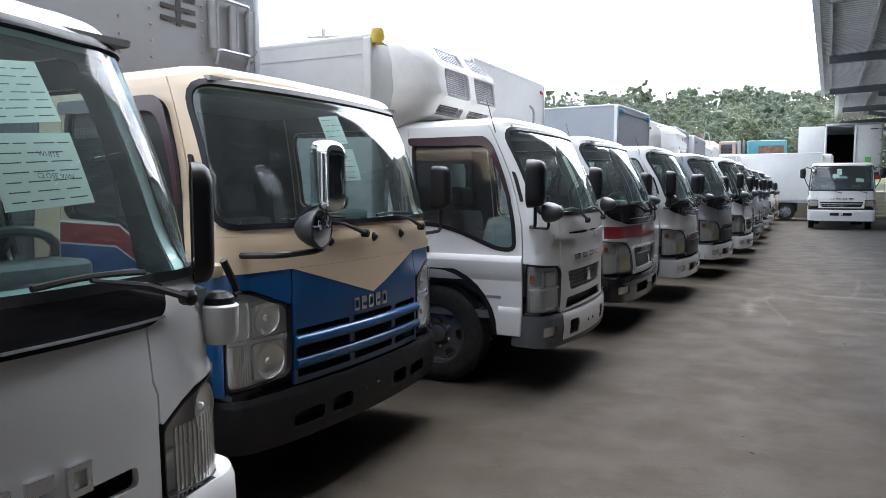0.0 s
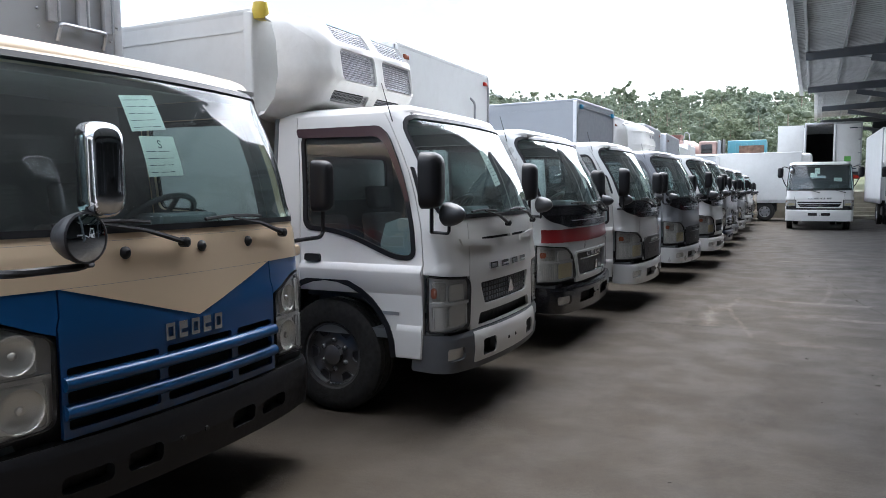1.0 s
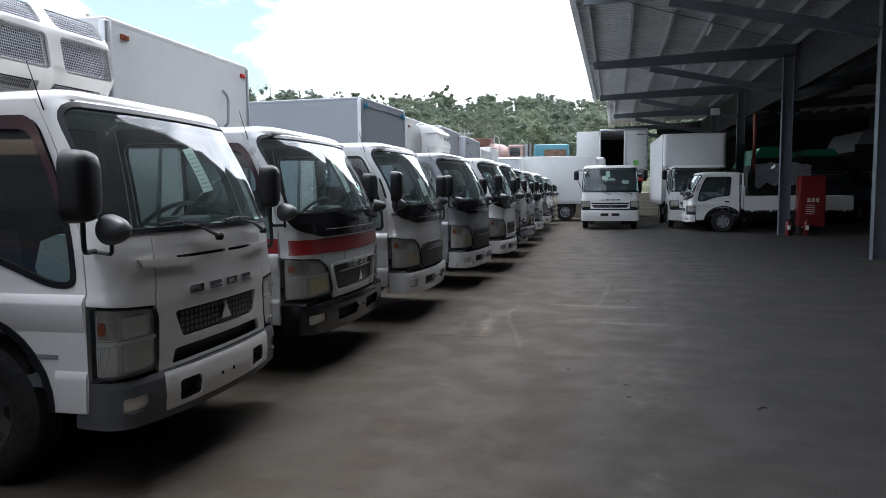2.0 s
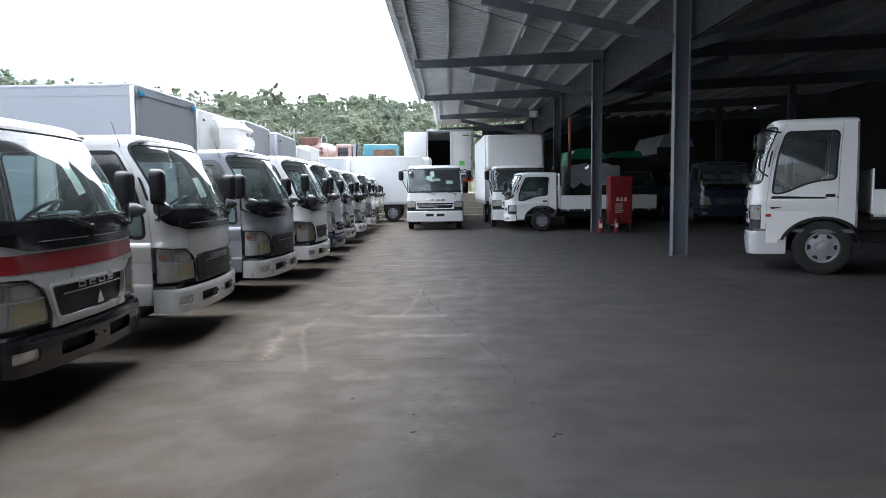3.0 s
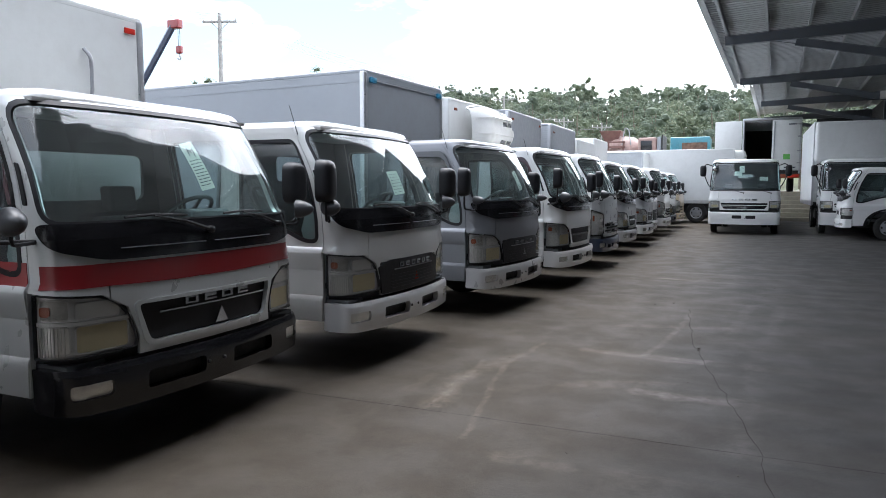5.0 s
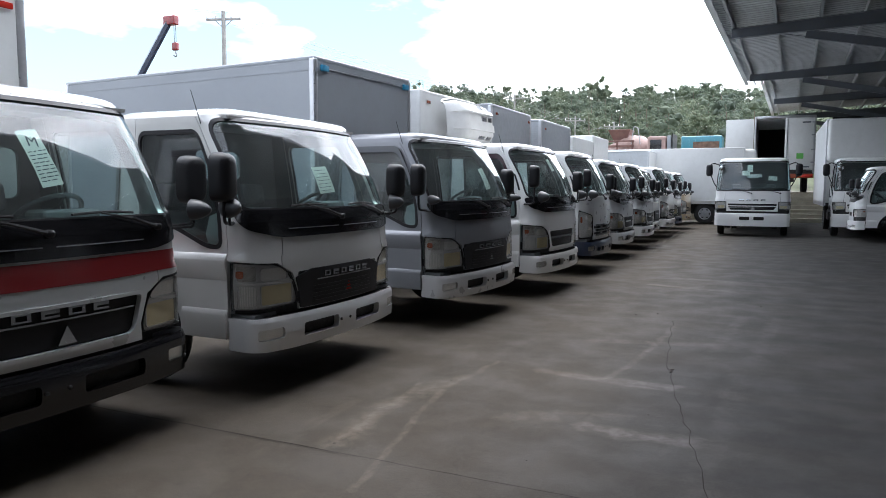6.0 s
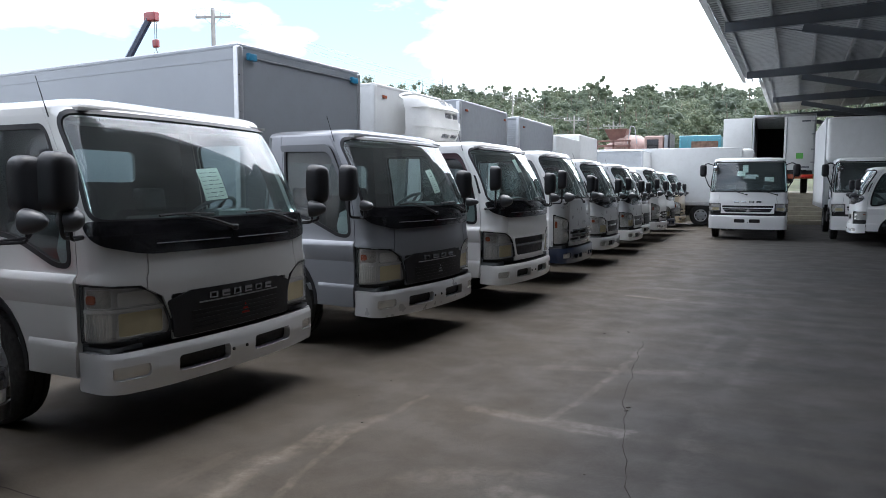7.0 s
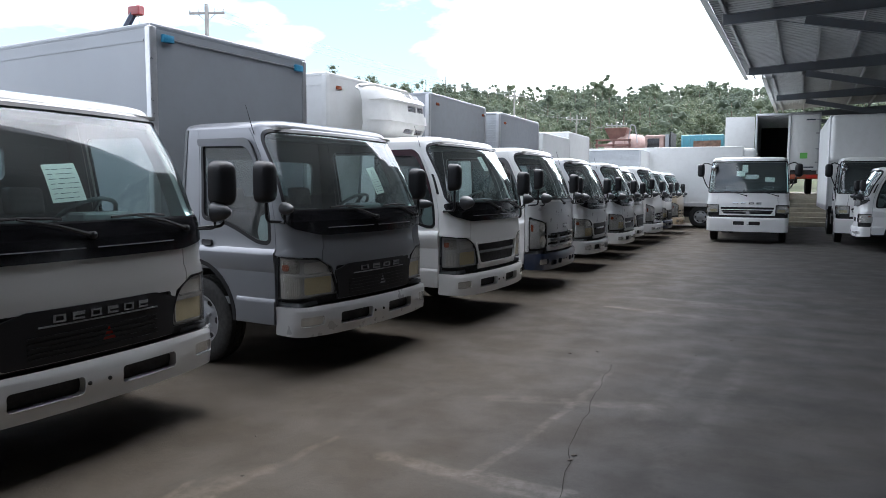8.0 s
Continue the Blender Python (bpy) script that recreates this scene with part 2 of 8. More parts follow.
def add_tube(bm, points, r, n=8, closed=False):
    """A round bar along a line of points."""
    pts = [Vector(p) for p in points]
    rings = []
    up = Vector((0.13, 0.21, 1)).normalized()
    for i, p in enumerate(pts):
        d = (pts[min(i + 1, len(pts) - 1)] - pts[max(i - 1, 0)]).normalized()
        if closed:
            d = (pts[(i + 1) % len(pts)] - pts[i - 1]).normalized()
        u = d.cross(up)
        if u.length < 0.05:
            u = d.cross(Vector((1, 0, 0)))
        u.normalize()
        w = d.cross(u)
        rr = r[i] if isinstance(r, (list, tuple)) else r
        rings.append([bm.verts.new(p + (u * math.cos(2 * math.pi * k / n) + w * math.sin(2 * math.pi * k / n)) * rr) for k in range(n)])
    for i in range(len(rings) - (0 if closed else 1)):
        q = rings[(i + 1) % len(rings)]
        for k in range(n):
            bm.faces.new((rings[i][k], rings[i][(k + 1) % n], q[(k + 1) % n], q[k]))
    if not closed:
        bm.faces.new(rings[0][::-1])
        bm.faces.new(rings[-1])
    return bm


def tube(points, r, n=8, closed=False):
    return add_tube(bmesh.new(), points, r, n, closed)


def bent(points, radius=0.06, steps=4):
    """Points of a bar with rounded bends."""
    pts = [Vector(p) for p in points]
    out = [pts[0]]
    for i in range(1, len(pts) - 1):
        a, b, c = pts[i - 1], pts[i], pts[i + 1]
        ra = min(radius, (a - b).length * 0.45)
        rc = min(radius, (c - b).length * 0.45)
        p, q = b + (a - b).normalized() * ra, b + (c - b).normalized() * rc
        for k in range(steps + 1):
            t = k / steps
            out.append(p * (1 - t) ** 2 + b * 2 * t * (1 - t) + q * t * t)
    return out + [pts[-1]]


def add_lathe(bm, profile, n=32, axis="y", centre=(0, 0, 0)):
    """Turns a line of (radius, place along the axis) round an axis."""
    c = Vector(centre)
    rings = []
    for r, h in profile:
        ring = []
        for k in range(n):
            a = 2 * math.pi * k / n
            p, q = r * math.cos(a), r * math.sin(a)
            co = (p, h, q) if axis == "y" else ((h, p, q) if axis == "x" else (p, q, h))
            ring.append(bm.verts.new(c + Vector(co)))
        rings.append(ring)
    for i in range(len(rings) - 1):
        for k in range(n):
            bm.faces.new((rings[i][k], rings[i][(k + 1) % n], rings[i + 1][(k + 1) % n], rings[i + 1][k]))
    for ring in (rings[0], rings[-1]):
        if (ring[0].co - ring[n // 2].co).length > 0.004:
            bm.faces.new(ring)
    bmesh.ops.recalc_face_normals(bm, faces=bm.faces)
    return bm


def lathe(profile, n=32, axis="y", centre=(0, 0, 0)):
    return add_lathe(bmesh.new(), profile, n, axis, centre)


def rounded(points, r, steps=5):
    """A closed outline with its corners rounded; r is one radius or one for each corner."""
    out = []
    n = len(points)
    for i in range(n):
        a, b, c = Vector(points[i - 1]), Vector(points[i]), Vector(points[(i + 1) % n])
        rr = r[i] if isinstance(r, (list, tuple)) else r
        ra, rc = min(rr, (a - b).length * 0.48), min(rr, (c - b).length * 0.48)
        if rr < 1e-4:
            out.append(tuple(b))
            continue
        p, q = b + (a - b).normalized() * ra, b + (c - b).normalized() * rc
        for k in range(steps + 1):
            t = k / steps
            out.append(tuple(p * (1 - t) ** 2 + b * 2 * t * (1 - t) + q * t * t))
    return out


def grow(points, d):
    """An outline moved outwards by d (for outlines that turn counter-clockwise)."""
    n = len(points)
    area = sum(points[i - 1][0] * points[i][1] - points[i][0] * points[i - 1][1] for i in range(n))
    sign = 1 if area > 0 else -1
    out = []
    for i in range(n):
        a, b, c = Vector(points[i - 1]), Vector(points[i]), Vector(points[(i + 1) % n])
        u, v = (b - a), (c - b)
        u = u.normalized() if u.length > 1e-6 else v.normalized()
        v = v.normalized() if v.length > 1e-6 else u
        w = Vector((u.y + v.y, -u.x - v.x))
        if w.length < 1e-6:
            w = Vector((u.y, -u.x))
        w.normalize()
        k = 1 / max(0.5, w.dot(Vector((u.y, -u.x))))
        out.append(tuple(b + w * d * sign * k))
    return out


def add_patch(bm, surface, outline, holes=(), off=0.0, thick=0.02, cuts=()):
    """A panel cut from a curved surface: outline and holes in the surface's two numbers, off metres proud of it, with a rim thick metres deep."""
    flat = bmesh.new()
    for ring in (outline, *holes):
        vs = [flat.verts.new((p[0], p[1], 0)) for p in ring]
        for i in range(len(vs)):
            flat.edges.new((vs[i - 1], vs[i]))
    bmesh.ops.triangle_fill(flat, use_beauty=True, use_dissolve=False, edges=flat.edges[:], normal=(0, 0, 1))
    lo = [min(p[k] for p in outline) for k in (0, 1)]
    hi = [max(p[k] for p in outline) for k in (0, 1)]
    for k in (0, 1):
        for v in cuts[k]:
            if lo[k] + 1e-4 < v < hi[k] - 1e-4:
                no = (1, 0, 0) if k == 0 else (0, 1, 0)
                co = (v, 0, 0) if k == 0 else (0, v, 0)
                bmesh.ops.bisect_plane(flat, geom=flat.verts[:] + flat.edges[:] + flat.faces[:], dist=1e-5, plane_co=co, plane_no=no)
    flat.verts.index_update()
    outer, inner = [], []
    for v in flat.verts:
        p, n = surface(v.co.x, v.co.y)
        outer.append(bm.verts.new(p + n * off))
        inner.append(bm.verts.new(p + n * (off - thick)) if thick else None)
    for f in flat.faces:
        ids = [v.index for v in f.verts]
        if f.normal.z < 0:
            ids.reverse()
        bm.faces.new([outer[i] for i in ids])
        if thick:
            bm.faces.new([inner[i] for i in reversed(ids)])
    if thick:
        for e in flat.edges:
            if len(e.link_faces) == 1:
                lp = e.link_loops[0]
                i, j = lp.vert.index, lp.link_loop_next.vert.index
                if e.link_faces[0].normal.z < 0:
                    i, j = j, i
                bm.faces.new((outer[j], outer[i], inner[i], inner[j]))
    flat.free()
    bm.normal_update()
    return bm


def steps(a, b, d):
    n = max(1, round((b - a) / d))
    return [a + (b - a) * i / n for i in range(n + 1)]


def curve(points, v):
    """Smooth value between given (place, value) pairs."""
    if v <= points[0][0]:
        return points[0][1]
    for (a, p), (b, q) in zip(points, points[1:]):
        if v <= b:
            t = (v - a) / (b - a)
            return p + (q - p) * t
    return points[-1][1]


def rect(s0, s1, z0, z1, r=0.0):
    pts = [(s0, z0), (s1, z0), (s1, z1), (s0, z1)]
    return rounded(pts, r) if r else pts


def flip(outline):
    return [(-s, z) for s, z in reversed(outline)]


class Shell:
    """The outer skin of a cab. s runs from the front's middle round the corner and back along the side, z up."""

    def __init__(self, w, rc, bow, front, tuck, rear, side=1.25):
        self.w, self.rc, self.bow, self.front, self.tuck, self.rear, self.side = w, rc, bow, front, tuck, rear, side
        self.l1, self.lc = w - rc, rc * math.pi / 2
        self.sc, self.end = self.l1 + self.lc, self.l1 + self.lc + side

    def place(self, s, z):
        hw, xf = self.w - curve(self.tuck, z), curve(self.front, z)
        sg, a = (1 if s >= 0 else -1), abs(s)
        ye = hw - self.rc
        cx = xf - self.bow - self.rc
        if a <= self.l1:
            y = a / self.l1 * ye
            return Vector((xf - self.bow * (a / self.l1) ** 2.2, sg * y, z))
        if a <= self.sc:
            t = (a - self.l1) / self.rc
            return Vector((cx + self.rc * math.cos(t), sg * (ye + self.rc * math.sin(t)), z))
        return Vector((cx + (self.rear - cx) * (a - self.sc) / self.side, sg * hw, z))

    def __call__(self, s, z):
        p = self.place(s, z)
        d = 0.004
        n = (self.place(s + d, z) - self.place(s - d, z)).cross(self.place(s, z + d) - self.place(s, z - d))
        return p, n.normalized()

    def at_x(self, x, z):
        """s on the side at the place x."""
        cx = curve(self.front, z) - self.bow - self.rc
        return self.sc + (x - cx) / (self.rear - cx) * self.side

    def cuts(self):
        f = steps(0, self.l1, 0.2)
        c = steps(self.l1, self.sc, self.lc / 7)[1:]
        e = steps(self.sc, self.end, 0.3)[1:]
        pos = f + c + e
        return sorted({-v for v in pos} | set(pos)), sorted({round(p[0], 4) for p in self.front} | {round(p[0], 4) for p in self.tuck} | set(steps(0.3, 2.4, 0.2)))

    def panel(self, outline, holes=(), off=0.0, thick=0.02, bm=None):
        return add_patch(bm or bmesh.new(), self, outline, holes, off, thick, self.cuts())

    def both(self, outline, holes=(), off=0.0, thick=0.02):
        bm = self.panel(outline, holes, off, thick)
        return self.panel(flip(outline), [flip(h) for h in holes], off, thick, bm)


# ---------- pieces shared by the trucks ----------
SHARED = {}


def shared(key, make):
    if key not in SHARED:
        SHARED[key] = make()
    return SHARED[key]


def wheel(parent, x, y, r, width, out, rim_mat, rim_label, holes=6):
    """A wheel whose outer face looks along +y (out=1) or -y (out=-1)."""
    def slot(ri):
        return rounded([(-ri * 0.11, -ri * 0.10), (ri * 0.11, -ri * 0.10), (ri * 0.19, ri * 0.10), (-ri * 0.19, ri * 0.10)], ri * 0.05, 3)

    def tyre():
        rr, hwid = r, width / 2
        prof = [(rr * 0.56, -hwid * 0.7), (rr * 0.60, -hwid * 0.92), (rr * 0.80, -hwid), (rr * 0.93, -hwid * 0.93), (rr * 0.985, -hwid * 0.78), (rr, -hwid * 0.5)]
        for g in (-0.3, 0.3):
            prof += [(rr, hwid * (g - 0.08)), (rr - 0.012, hwid * (g - 0.05)), (rr - 0.012, hwid * (g + 0.05)), (rr, hwid * (g + 0.08))]
        prof += [(rr, hwid * 0.5), (rr * 0.985, hwid * 0.78), (rr * 0.93, hwid * 0.93), (rr * 0.80, hwid), (rr * 0.60, hwid * 0.92), (rr * 0.56, hwid * 0.7), (rr * 0.56, hwid * 0.05)]
        bm = lathe(prof, 40)
        return finish(bm, "tyre", RUBBER, 40)

    def rim():
        ri, h = r * 0.57, width / 2
        bm = lathe([(ri, -h * 0.7), (ri, h * 0.80), (ri * 0.94, h * 0.80), (ri * 0.90, h * 0.40), (ri * 0.64, h * 0.44), (ri * 0.55, h * 0.52), (ri * 0.40, h * 0.56), (ri * 0.30, h * 0.50), (ri * 0.30, h * 0.86), (ri * 0.22, h * 0.92), (0.0, h * 0.93)], 36)
        for k in range(6):
            a = 2 * math.pi * (k + 0.5) / 6
            add_lathe(bm, [(0.020, h * 0.5), (0.018, h * 0.64), (0.010, h * 0.72), (0.0, h * 0.73)], 8, "y", (ri * 0.45 * math.cos(a), 0, ri * 0.45 * math.sin(a)))
        for k in range(holes):
            a = 2 * math.pi * k / holes
            out_way, along = Vector((math.cos(a), 0, math.sin(a))), Vector((math.sin(a), 0, -math.cos(a)))
            add_patch(bm, lambda u, v: (out_way * (ri * 0.75 + v) + along * u + Vector((0, h * 0.42, 0)), Vector((0, 1, 0))), grow(slot(ri), 0.010), [slot(ri)], 0.010, 0.016, ([], []))
        return finish(bm, "rim", rim_mat, 40)

    def hole():
        bm = add_patch(bmesh.new(), lambda u, v: (Vector((u, 0, v)), Vector((0, 1, 0))), slot(r * 0.57), (), 0.004, 0.02, ([], []))
        return finish(bm, "rim_opening", BLACK, 60)

    turn = pose(x, y, r, 0, 0, 0 if out > 0 else 180)
    w = put("wheel", shared(("tyre", r, width), tyre), parent, turn, "black rubber tyre on " + rim_label)
    put("rim", shared(("rim", r, width, rim_mat.name), rim), w, None, rim_label)
    ri, h = r * 0.57, width / 2
    for k in range(holes):
        a = 2 * math.pi * k / holes
        put("rim_opening", shared(("hole", r, width), hole), w, pose(ri * 0.75 * math.cos(a), h * 0.42, ri * 0.75 * math.sin(a), 0, 90 - math.degrees(a), 0))
    return w


def mirror(parent, foot, head, size=(0.2, 0.33), turn=0, arm=True, housing=None, depth=1.0):
    """A door mirror: a bent arm from foot to a rounded housing, with its glass on the rear side."""
    fx, fy, fz = foot
    hx, hy, hz = head
    w, h = size

    def shell():
        bm = bmesh.new()
        outline = rounded(rect(-w / 2, w / 2, -h / 2, h / 2), w * 0.46, 6)
        rings = [[bm.verts.new((x * depth, y * k, z * (1 - (1 - k) * 0.6))) for y, z in outline] for x, k in ((-0.040, 0.90), (-0.052, 0.95), (-0.050, 1.0), (-0.01, 0.99), (0.025, 0.94), (0.050, 0.82), (0.064, 0.62), (0.070, 0.30))]
        for a, b in zip(rings, rings[1:]):
            for i in range(len(a)):
                j = (i + 1) % len(a)
                bm.faces.new((a[i], a[j], b[j], b[i]))
        bm.faces.new(rings[0][::-1])
        bm.faces.new(rings[-1])
        bmesh.ops.recalc_face_normals(bm, faces=bm.faces)
        return finish(bm, "mirror_housing", housing or BLACK, 50)

    m = put("mirror", shared(("mirror", w, h, depth, (housing or BLACK).name), shell), parent, pose(hx, hy, hz, 0, 0, turn), "black door mirror on a bent arm")

    def pane():
        bm = bmesh.new()
        outline = rounded(rect(-w * 0.42, w * 0.42, -h * 0.44, h * 0.44), w * 0.38, 6)
        back, front = [[bm.verts.new((x, y, z)) for y, z in outline] for x in (-0.039 * depth, -0.042 * depth - 0.002)]
        for i in range(len(back)):
            j = (i + 1) % len(back)
            bm.faces.new((back[i], back[j], front[j], front[i]))
        bm.faces.new(front)
        bmesh.ops.recalc_face_normals(bm, faces=bm.faces)
        return finish(bm, "mirror_glass", MIRROR, 30)

    put("mirror_glass", shared(("mglass", w, h, depth), pane), m)
    if arm:
        low = [(fx, fy, fz), (hx, hy, fz + 0.01), (hx, hy, hz - h * 0.45)]
        part("mirror_arm", tube(bent(low, 0.05), 0.012, 8), BLACK, parent, "black mirror arm")
    return m


def round_mirror(parent, at, way, r=0.075, stem=None):
    """A small round front mirror with a domed back."""
    def shell():
        bm = lathe([(0, 0.125), (r * 0.30, 0.118), (r * 0.62, 0.09), (r * 0.86, 0.05), (r, 0.005), (r, -0.012), (r * 0.92, -0.016), (r * 0.9, -0.012), (0, -0.012)], 24, "x")
        return finish(bm, "convex_mirror", EGG_GREY, 50)
    m = put("convex_mirror", shared(("round", r), shell), parent, pose(*at, *way), "small egg-shaped dark grey mirror")
    put("mirror_glass", shared(("round_glass", r), lambda: finish(lathe([(r * 0.9, -0.013), (r * 0.6, -0.018), (r * 0.3, -0.021), (0.0, -0.022)], 24, "x"), "mirror_glass", MIRROR, 60)), m)
    if stem:
        part("mirror_stem", tube(bent([stem, (at[0], at[1], stem[2]), at], 0.03), 0.01, 6), BLACK, parent)
    return m


def wiper(parent, shell, s0, s1, z, zpivot):
    """A wiper arm from its pivot and a blade along the foot of the windscreen."""
    def on(s, zz, off):
        p, n = shell(s, zz)
        return p + n * off
    pivot = on(s1, zpivot, 0.03)
    mid = on(s0 + (s1 - s0) * 0.30, z + 0.012, 0.035)
    bm = tube([pivot, (pivot + mid) / 2 + Vector((0.012, 0, 0.012)), mid], [0.013, 0.009, 0.006], 6)
    add_lathe(bm, [(0.022, -0.02), (0.022, 0.012), (0.010, 0.02)], 10, "x", pivot)
    w = part("wiper", bm, BLACK, parent, "black windscreen wiper")
    bm = tube([on(s0 + (s1 - s0) * k / 8 * 0.72, z + 0.012 + 0.010 * math.sin(math.pi * k / 8), 0.018) for k in range(9)], 0.008, 6)
    part("wiper_blade", bm, BLACK, w)


def sheet(parent, shell, s, z, w, h, tilt=0, letter="", lines=6, words=()):
    """A sale sheet taped inside the windscreen, with rows of writing as bars."""
    ca, sa = math.cos(radians(tilt)), math.sin(radians(tilt))

    def on(u, v, off):
        a, b = s + u * ca - v * sa, z + u * sa + v * ca
        p, n = shell(a, b)
        return p + n * off

    def grid(u0, u1, v0, v1, off, nu=4, nv=3):
        bm = bmesh.new()
        rows = [[bm.verts.new(on(u0 + (u1 - u0) * i / nu, v0 + (v1 - v0) * j / nv, off)) for i in range(nu + 1)] for j in range(nv + 1)]
        for j in range(nv):
            for i in range(nu):
                bm.faces.new((rows[j][i], rows[j][i + 1], rows[j + 1][i + 1], rows[j + 1][i]))
        return bm
    p = part("paper_sheet", grid(-w / 2, w / 2, -h / 2, h / 2, -0.012), PAPER, parent, "pale paper sale sheet inside the windscreen", 60)
    rnd = random.Random(int(s * 1000 + z * 77))
    bm = bmesh.new()
    top = h * (0.12 if letter else 0.36)
    for k in range(lines):
        v = top - (top + h * 0.40) * k / max(1, lines - 1)
        u = -w * 0.42
        while u < w * 0.3:
            e = min(w * 0.43, u + w * rnd.uniform(0.12, 0.32))
            q = grid(u, e, v - h * 0.008, v + h * 0.008, -0.0095, 1, 1)
            me = bpy.data.meshes.new("ink")
            q.to_mesh(me)
            q.free()
            bm.from_mesh(me)
            bpy.data.meshes.remove(me)
            u = e + w * rnd.uniform(0.03, 0.10)
    part("printed_lines", bm, INK, p, "rows of dark print", 0)
    rows = [(letter, h * 0.30, 0.0, h * 0.28)] if letter else []
    rows += [(word, h * 0.11, w * 0.12, h * (0.20 - 0.30 * k)) for k, word in enumerate(words)]
    for body, size, du, dv in rows:
        cu = bpy.data.curves.new("letter", "FONT")
        cu.body, cu.size, cu.align_x, cu.align_y = body, size, "CENTER", "CENTER"
        cu.materials.append(INK)
        pc, n = shell(s + du * ca - dv * sa, z + du * sa + dv * ca)
        right = (shell(s + 0.05, z)[0] - shell(s - 0.05, z)[0]).normalized()
        up = n.cross(right).normalized()
        m = Matrix((right, up, n)).transposed().to_4x4()
        m.translation = pc + n * -0.008
        t = new("letter", cu)
        t.parent, t.matrix_basis = p, m


def seats(parent, x, w, z):
    """Two cab seats with headrests."""
    def seat():
        bm = box(-0.25, 0.25, -0.24, 0.24, 0, 0.16, 0.05, 3)
        add_box(bm, -0.36, -0.22, -0.24, 0.24, 0.10, 0.66, 0.05, 3)
        add_box(bm, -0.36, -0.25, -0.13, 0.13, 0.69, 0.88, 0.04, 3)
        for v in bm.verts:
            if v.co.z > 0.2:
                v.co.x -= (v.co.z - 0.2) * 0.14
        return finish(bm, "seat", SEAT, 50)
    for y in (-w * 0.48, w * 0.48):
        put("seat", shared("seat", seat), parent, pose(x, y, z), "grey cloth cab seat")


def steering(parent, x, y, z):
    def ring():
        bm = tube([(0.2 * math.cos(a), 0.2 * math.sin(a), 0) for a in steps(0, 2 * math.pi, 0.3)[:-1]], 0.015, 7, True)
        add_tube(bm, [(-0.19, 0, -0.0), (0, 0, -0.03), (0.19, 0, 0)], 0.014, 6)
        add_tube(bm, [(0, -0.19, 0), (0, 0, -0.03)], 0.014, 6)
        add_lathe(bm, [(0.06, -0.05), (0.06, -0.02), (0.04, -0.01), (0, -0.008)], 14, "z")
        add_tube(bm, [(0, 0, -0.03), (0, 0, -0.35)], 0.03, 8)
        return finish(bm, "steering_wheel", INTERIOR, 50)
    put("steering_wheel", shared("steer", ring), parent, pose(x, y, z, 0, -38, 0), "black steering wheel")
# ---------- trucks ----------
def blocks(parent, shell, s0, s1, z, h, count, off=0.0):
    """A maker's name as plain bright blocks in a row."""
    w = (s1 - s0) / count
    for k in range(count):
        a = s0 + w * (k + 0.16)
        b = a + w * 0.66
        hole = rect(a + w * 0.14, b + w * 0.01, z - h * 0.22, z + h * 0.02) if k % 2 else rect(a + w * 0.14, b - w * 0.14, z - h * 0.28, z + h * 0.28)
        o = [(a, z - h / 2), (b, z - h / 2), (b, z - h * 0.22), (a + w * 0.14, z - h * 0.22), (a + w * 0.14, z + h * 0.02), (b, z + h * 0.02), (b, z + h / 2), (a, z + h / 2)] if k % 2 else None
        part("plate_block", shell.panel(o, (), off + 0.010, 0.012) if o else shell.panel(rect(a, b, z - h / 2, z + h / 2), [hole], off + 0.010, 0.012), CHROME, parent)


def badge(parent, shell, s, z, r, material):
    bm = bmesh.new()
    shell.panel([(s - r, z - r * 0.8), (s + r, z - r * 0.8), (s, z + r)], (), 0.012, 0.014, bm)
    part("badge", bm, material, parent, "small plain bright badge")


def swage(shell, s0, s1, rows):
    """A pressed step along a body side: rows of (height, metres proud of the skin)."""
    bm = bmesh.new()
    lines = [[bm.verts.new(p + n * out) for p, n in (shell(s, z) for s in steps(s0, s1, 0.12 if s1 > s0 else -0.12))] for z, out in rows]
    for a, b in zip(lines, lines[1:]):
        for i in range(len(a) - 1):
            bm.faces.new((a[i], a[i + 1], b[i + 1], b[i]))
    for k in (0, -1):
        bm.faces.new([line[k] for line in lines])
    bmesh.ops.recalc_face_normals(bm, faces=bm.faces)
    return bm


